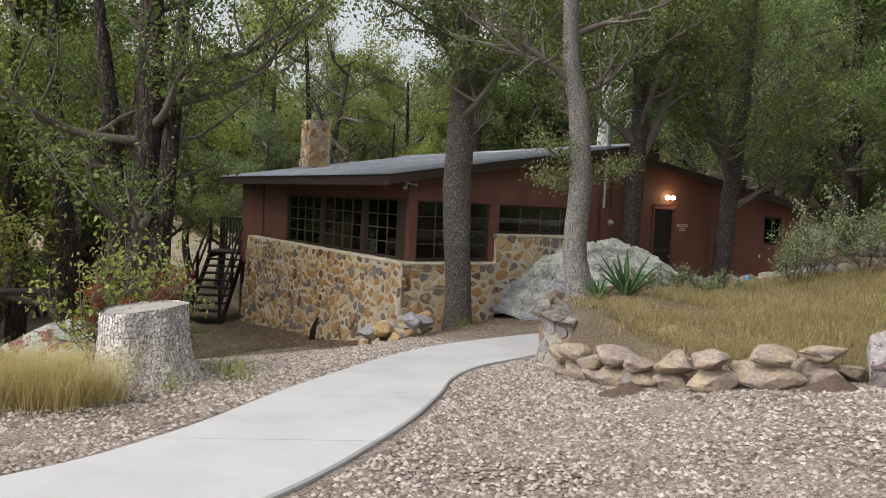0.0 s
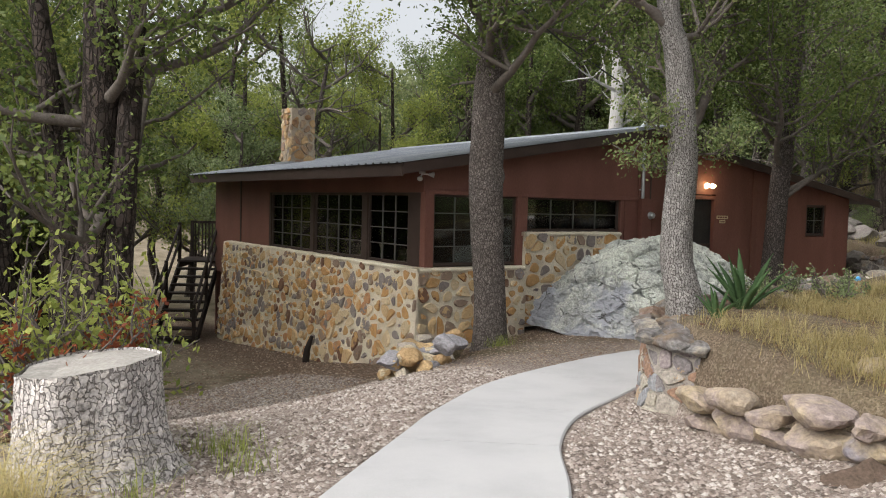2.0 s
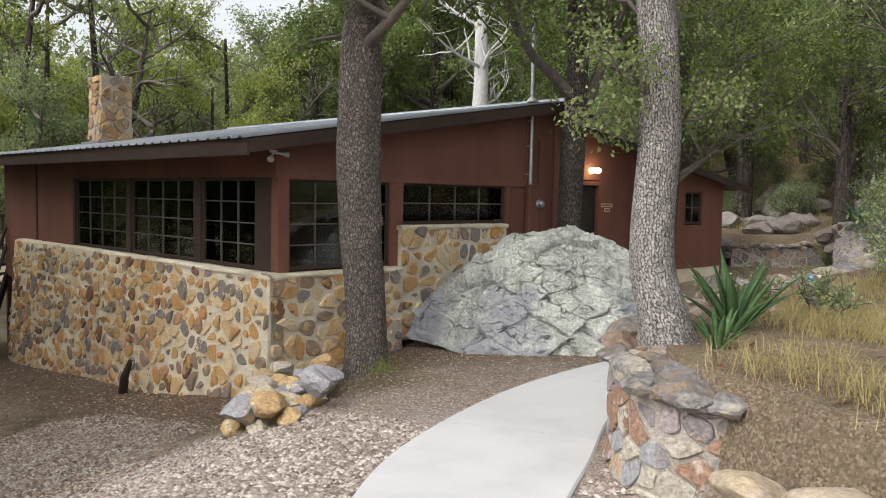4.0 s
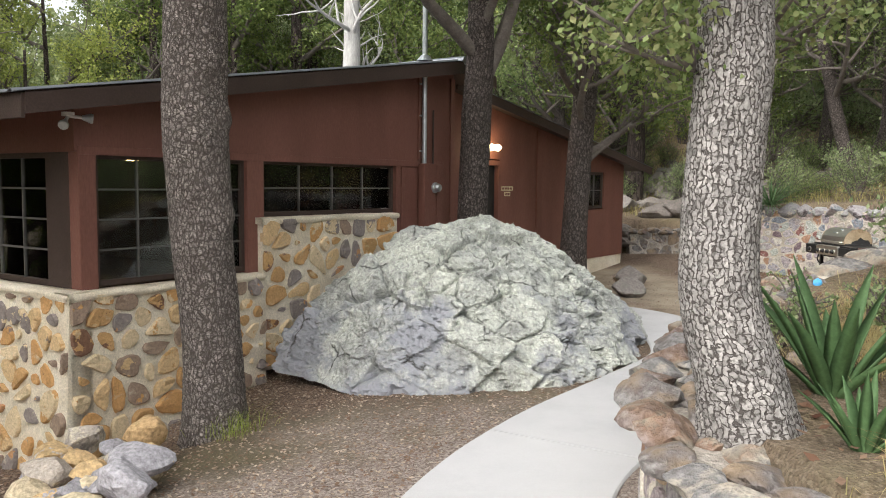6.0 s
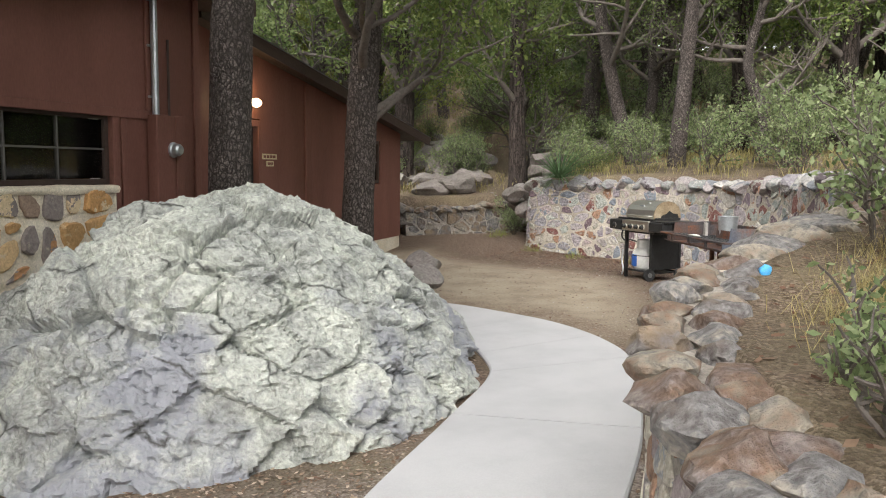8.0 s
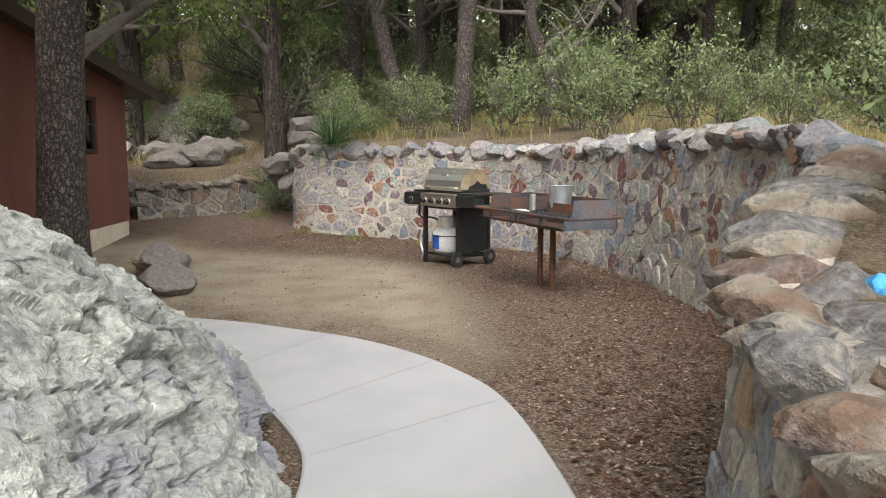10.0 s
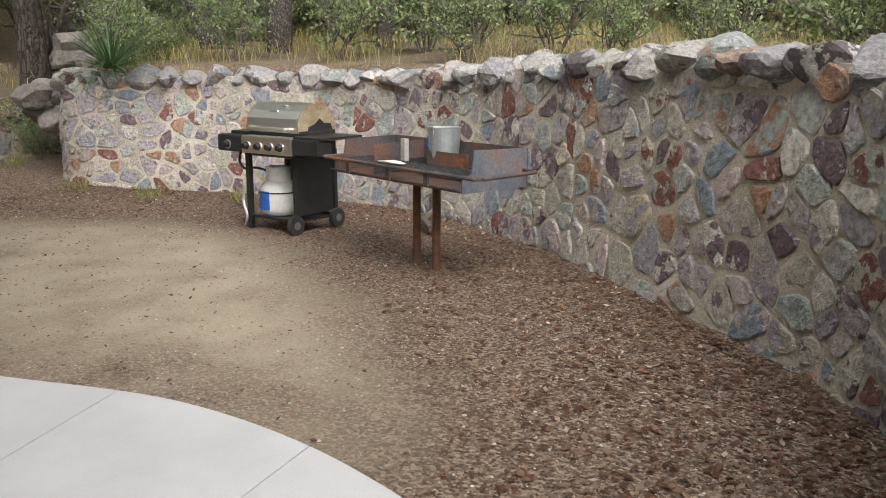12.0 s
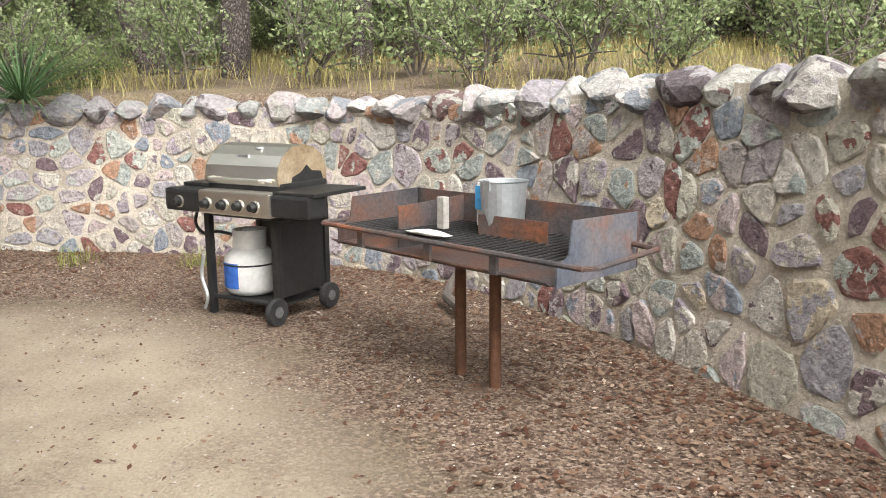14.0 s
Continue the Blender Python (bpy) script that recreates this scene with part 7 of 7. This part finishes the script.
def gravel(name, label, spots, size, seed):
    """Loose pebbles, flattened and turned at random."""
    nr = np.random.RandomState(seed)
    n = len(spots)
    base = np.array([(1, 0, 0), (0.3, 0.9, 0.1), (-0.9, 0.4, 0), (-0.6, -0.7, 0.1), (0.5, -0.8, 0), (0.1, 0.05, 0.75)])
    t = nr.uniform(0, 2 * np.pi, n)
    s = size * nr.uniform(0.45, 1.5, (n, 1, 1))
    p = base[None] * nr.uniform(0.7, 1.2, (n, 6, 1)) * s
    x = p[..., 0] * np.cos(t)[:, None] - p[..., 1] * np.sin(t)[:, None]
    y = p[..., 0] * np.sin(t)[:, None] + p[..., 1] * np.cos(t)[:, None]
    v = (np.stack([x, y, p[..., 2]], 2) + np.asarray(spots)[:, None] + np.array([0, 0, 0.012])).reshape(-1, 3)
    tri = np.array([(0, 1, 5), (1, 2, 5), (2, 3, 5), (3, 4, 5), (4, 0, 5)])
    f = (np.arange(n)[:, None, None] * 6 + tri[None]).reshape(-1, 3)
    tagged(new(name, quad_mesh(name, v, f, m_pebble)), label, "gravel", kind="stuff")


gravel("gravel", "loose pinkish-grey gravel beside the path", spots_in(80000, -6.0, 4.2, 2.6, 16.0, 21, lambda x, y, s: (s < -0.05) & (off_path(x, y) > 0.02) & (-x + 0.55 * y < 12.2) & ((y < 12.6) | (-x + 0.55 * y > 9.0)) & (0.852 * (x + 0.65) + 0.524 * (y - 15.12) < -1.3)), 0.017, 22)


gravel("yard_grit", "fine grit and small stones on the bare yard", spots_in(6000, 5.5, 12, 13, 21, 25, lambda x, y, s: (s < -0.1) & (off_path(x, y) > 0.02)), 0.007, 26)
scatter_flat("yard_leaves", "dry leaf bits and twigs on the bare yard", spots_in(2600, 5.5, 12, 13, 21, 27, lambda x, y, s: (s < -0.1) & (off_path(x, y) > 0.02)), 0.03, m_litter, 28, "leaves")


def agave(x, y, n, length, width, seed, label, reach=1.0):
    rg = random.Random(seed)
    ob = thing("agave", label, "agave", pose(x, y, gz(x, y) - 0.02))
    for k in range(n):
        t = k * 2.4 + rg.uniform(-0.2, 0.2)
        out = (0.25 + 0.75 * (1 - k / n)) * rg.uniform(0.8, 1.1) * reach
        L = length * rg.uniform(0.75, 1.1)
        v = []
        m = 8
        for i in range(m + 1):
            u = i / m
            w = width * (0.55 + 1.1 * u - 1.65 * u ** 2.2) if i < m else 0.002
            r = 0.03 + L * u * math.sin(out * (0.75 + 0.25 * u))
            z = L * u * math.cos(out * (0.75 + 0.25 * u))
            c = Vector((r * math.cos(t), r * math.sin(t), z))
            s = Vector((-math.sin(t), math.cos(t), 0))
            inw = Vector((-math.cos(t), -math.sin(t), 0.4)).normalized()
            v += [c - s * w + inw * w * 0.45, c, c + s * w + inw * w * 0.45, c - inw * w * 0.3]
        f = []
        for i in range(m):
            a, b = i * 4, (i + 1) * 4
            f += [(a, a + 1, b + 1, b), (a + 1, a + 2, b + 2, b + 1), (a + 2, a + 3, b + 3, b + 2), (a + 3, a, b, b + 3)]
        part("leaf", (v, f), m_agave, ob, smooth=True)
    return ob


agave(2.3, 10.15, 15, 0.6, 0.048, 3, "large dark green agave at the oak's foot")
agave(1.85, 9.62, 13, 0.3, 0.03, 4, "small blue-green agave in the bed")
agave(1.52, 9.98, 9, 0.22, 0.028, 5, "small flat agave beside the oak's trunk")
yuc = agave(11.72, 20.0, 130, 0.68, 0.012, 8, "spiky green yucca with a drooping skirt on the wall's crest", 2.1)
yuc["category"] = "yucca"
yuc.name = "yucca"
yuc.location.z = 0.98


def shrub_stock(seed, h, leaf, per, size, label, stems=7):
    rg = random.Random(seed)
    ob = thing("shrub", label, "shrub", pose(0, 0, 0))
    tips = []
    for k in range(stems):
        tubes = []
        t = 2 * math.pi * k / stems + rg.uniform(-0.3, 0.3)
        limb_set(rg, (0.05 * math.cos(t), 0.05 * math.sin(t), -0.03), (0.5 * math.cos(t), 0.5 * math.sin(t), 1), h * rg.uniform(0.7, 1.1), 0.012, 2, tubes, tips, sides=5)
        part("stem", merge(*tubes), m_limb, ob)
    v, f = leaves(rg, tips, per, 0.07 * h, size, narrow=0.5)
    o = new("leaves", quad_mesh("leaves", v, f, leaf))
    o.parent = ob
    return ob


def shrubs():
    rg = random.Random(17)
    a = shrub_stock(1, 1.0, m_leaf_g, 9, 0.06, "grey-green leafy shrub on the wooded slope")
    b = shrub_stock(2, 1.1, m_leaf, 8, 0.06, "green leafy shrub beside the retaining walls")
    c = shrub_stock(3, 0.4, m_leaf_g, 3, 0.05, "low broad-leaved green plant in the bed", 5)
    d = shrub_stock(6, 0.95, m_leaf_g, 7, 0.055, "thin grey-green sapling shoots behind the wall", 5)
    y = shrub_stock(4, 1.15, m_leaf_y, 4, 0.075, "yellow-green leafy shrub behind the stump", 9)
    y.matrix_world = pose(-3.2, 7.75, gz(-3.2, 7.75)) @ Matrix.Scale(0.8, 4)
    y2 = copy_thing(y, pose(-2.62, 7.85, gz(-2.62, 7.85), 0, 8, 130))
    y2.scale = (0.62, 0.62, 0.75)
    r = shrub_stock(5, 0.55, m_redleaf, 4, 0.06, "small rust-red leafed shoots behind the stump", 4)
    r.matrix_world = pose(-2.85, 7.6, gz(-2.85, 7.6) + 0.25)
    first = {}

    def put(k, x, yy, s):
        m = pose(x, yy, gz(x, yy), rg.uniform(-6, 6), rg.uniform(-6, 6), rg.uniform(0, 360))
        if k.name not in first:
            first[k.name] = 1
            k.matrix_world = m @ Matrix.Scale(s, 4)
        else:
            copy_thing(k, m).scale = (s, s, s)

    n = 0
    while n < 75:
        x, yy = rg.uniform(11.5, 30), rg.uniform(10, 34)
        if wall_side(np.array([x]), np.array([yy]))[0] < 0.9 or (yy > 20 and x < 15):
            continue
        put(rg.choice((a, a, b)), x, yy, rg.uniform(0.7, 1.5))
        n += 1
    for _ in range(60):
        put(rg.choice((a, b, b)), rg.uniform(12.3, 19), rg.uniform(20.5, 28), rg.uniform(0.3, 0.85))
    for x, yy, s in ((12.9, 14.6, 0.7), (13.0, 16.2, 0.8), (13.4, 18.0, 0.9), (13.3, 19.4, 0.8), (11.6, 13.6, 0.7), (10.4, 12.6, 0.8), (9.4, 11.6, 0.8), (14, 15.4, 1.0), (14.4, 17.2, 1.1)):
        put(a, x, yy, s)
    for x, yy, s in ((2.75, 11.0, 0.7), (3.2, 11.2, 0.8), (2.0, 10.75, 0.6), (3.9, 11.3, 0.7), (3.4, 10.6, 0.8), (1.9, 10.55, 0.5)):
        put(c, x, yy, s)
    for x, yy, s in ((6.9, 11.6, 0.8), (7.8, 11.2, 1.0), (6.4, 8.6, 0.7), (7.6, 9.4, 0.9), (8.3, 8.0, 1.0), (9.2, 9.6, 1.1)):
        put(b, x, yy, s)
    for x, yy, s in ((5.5, 12.1, 0.9), (6.2, 12.0, 1.0), (5.0, 11.6, 0.7)):
        put(d, x, yy, s)
    for _ in range(26):
        put(rg.choice((a, b)), rg.uniform(-16, -9.2), rg.uniform(12, 22), rg.uniform(0.9, 1.7))


shrubs()

wire = thing("overhead_cable", "thin black overhead cable running to the cabin", "cable", pose(0, 0, 0))
part("cable", tube([(2.75, 16.95, 3.62), (1.25, 14.1, 3.68), (-0.3, 11.3, 3.92), (-4.5, 3.6, 4.75), (-12, -10, 6.6)], [0.011] * 5, 6), m_rubber, wire)
post = thing("broken_post", "short dark broken post at the stone wall's foot", "post", CABIN)
part("post", tube([(-0.56, 3.1, -1.75), (-0.52, 3.08, -1.3), (-0.44, 3.05, -1.05)], [0.07, 0.06, 0.03], 9), m_dark, post)
ball = thing("plastic_bag", "bright blue crumpled plastic bag on the bed", "litter", pose(4.62, 12.36, gz(4.62, 12.36) - 0.01))
part("bag", rock_data(36, 0.075, 0.07, 0.075), m_cyan, ball)
dead = thing("dead_branch", "pale dead branch on the ground by the wall", "branch", pose(11.0, 16.0, -0.41, 0, 0, 20))
part("branch", tube([(-0.5, 0, 0.05), (-0.2, 0.06, 0.07), (0.15, 0.0, 0.06), (0.5, -0.1, 0.1)], [0.03, 0.035, 0.03, 0.015], 8), m_limb, dead)
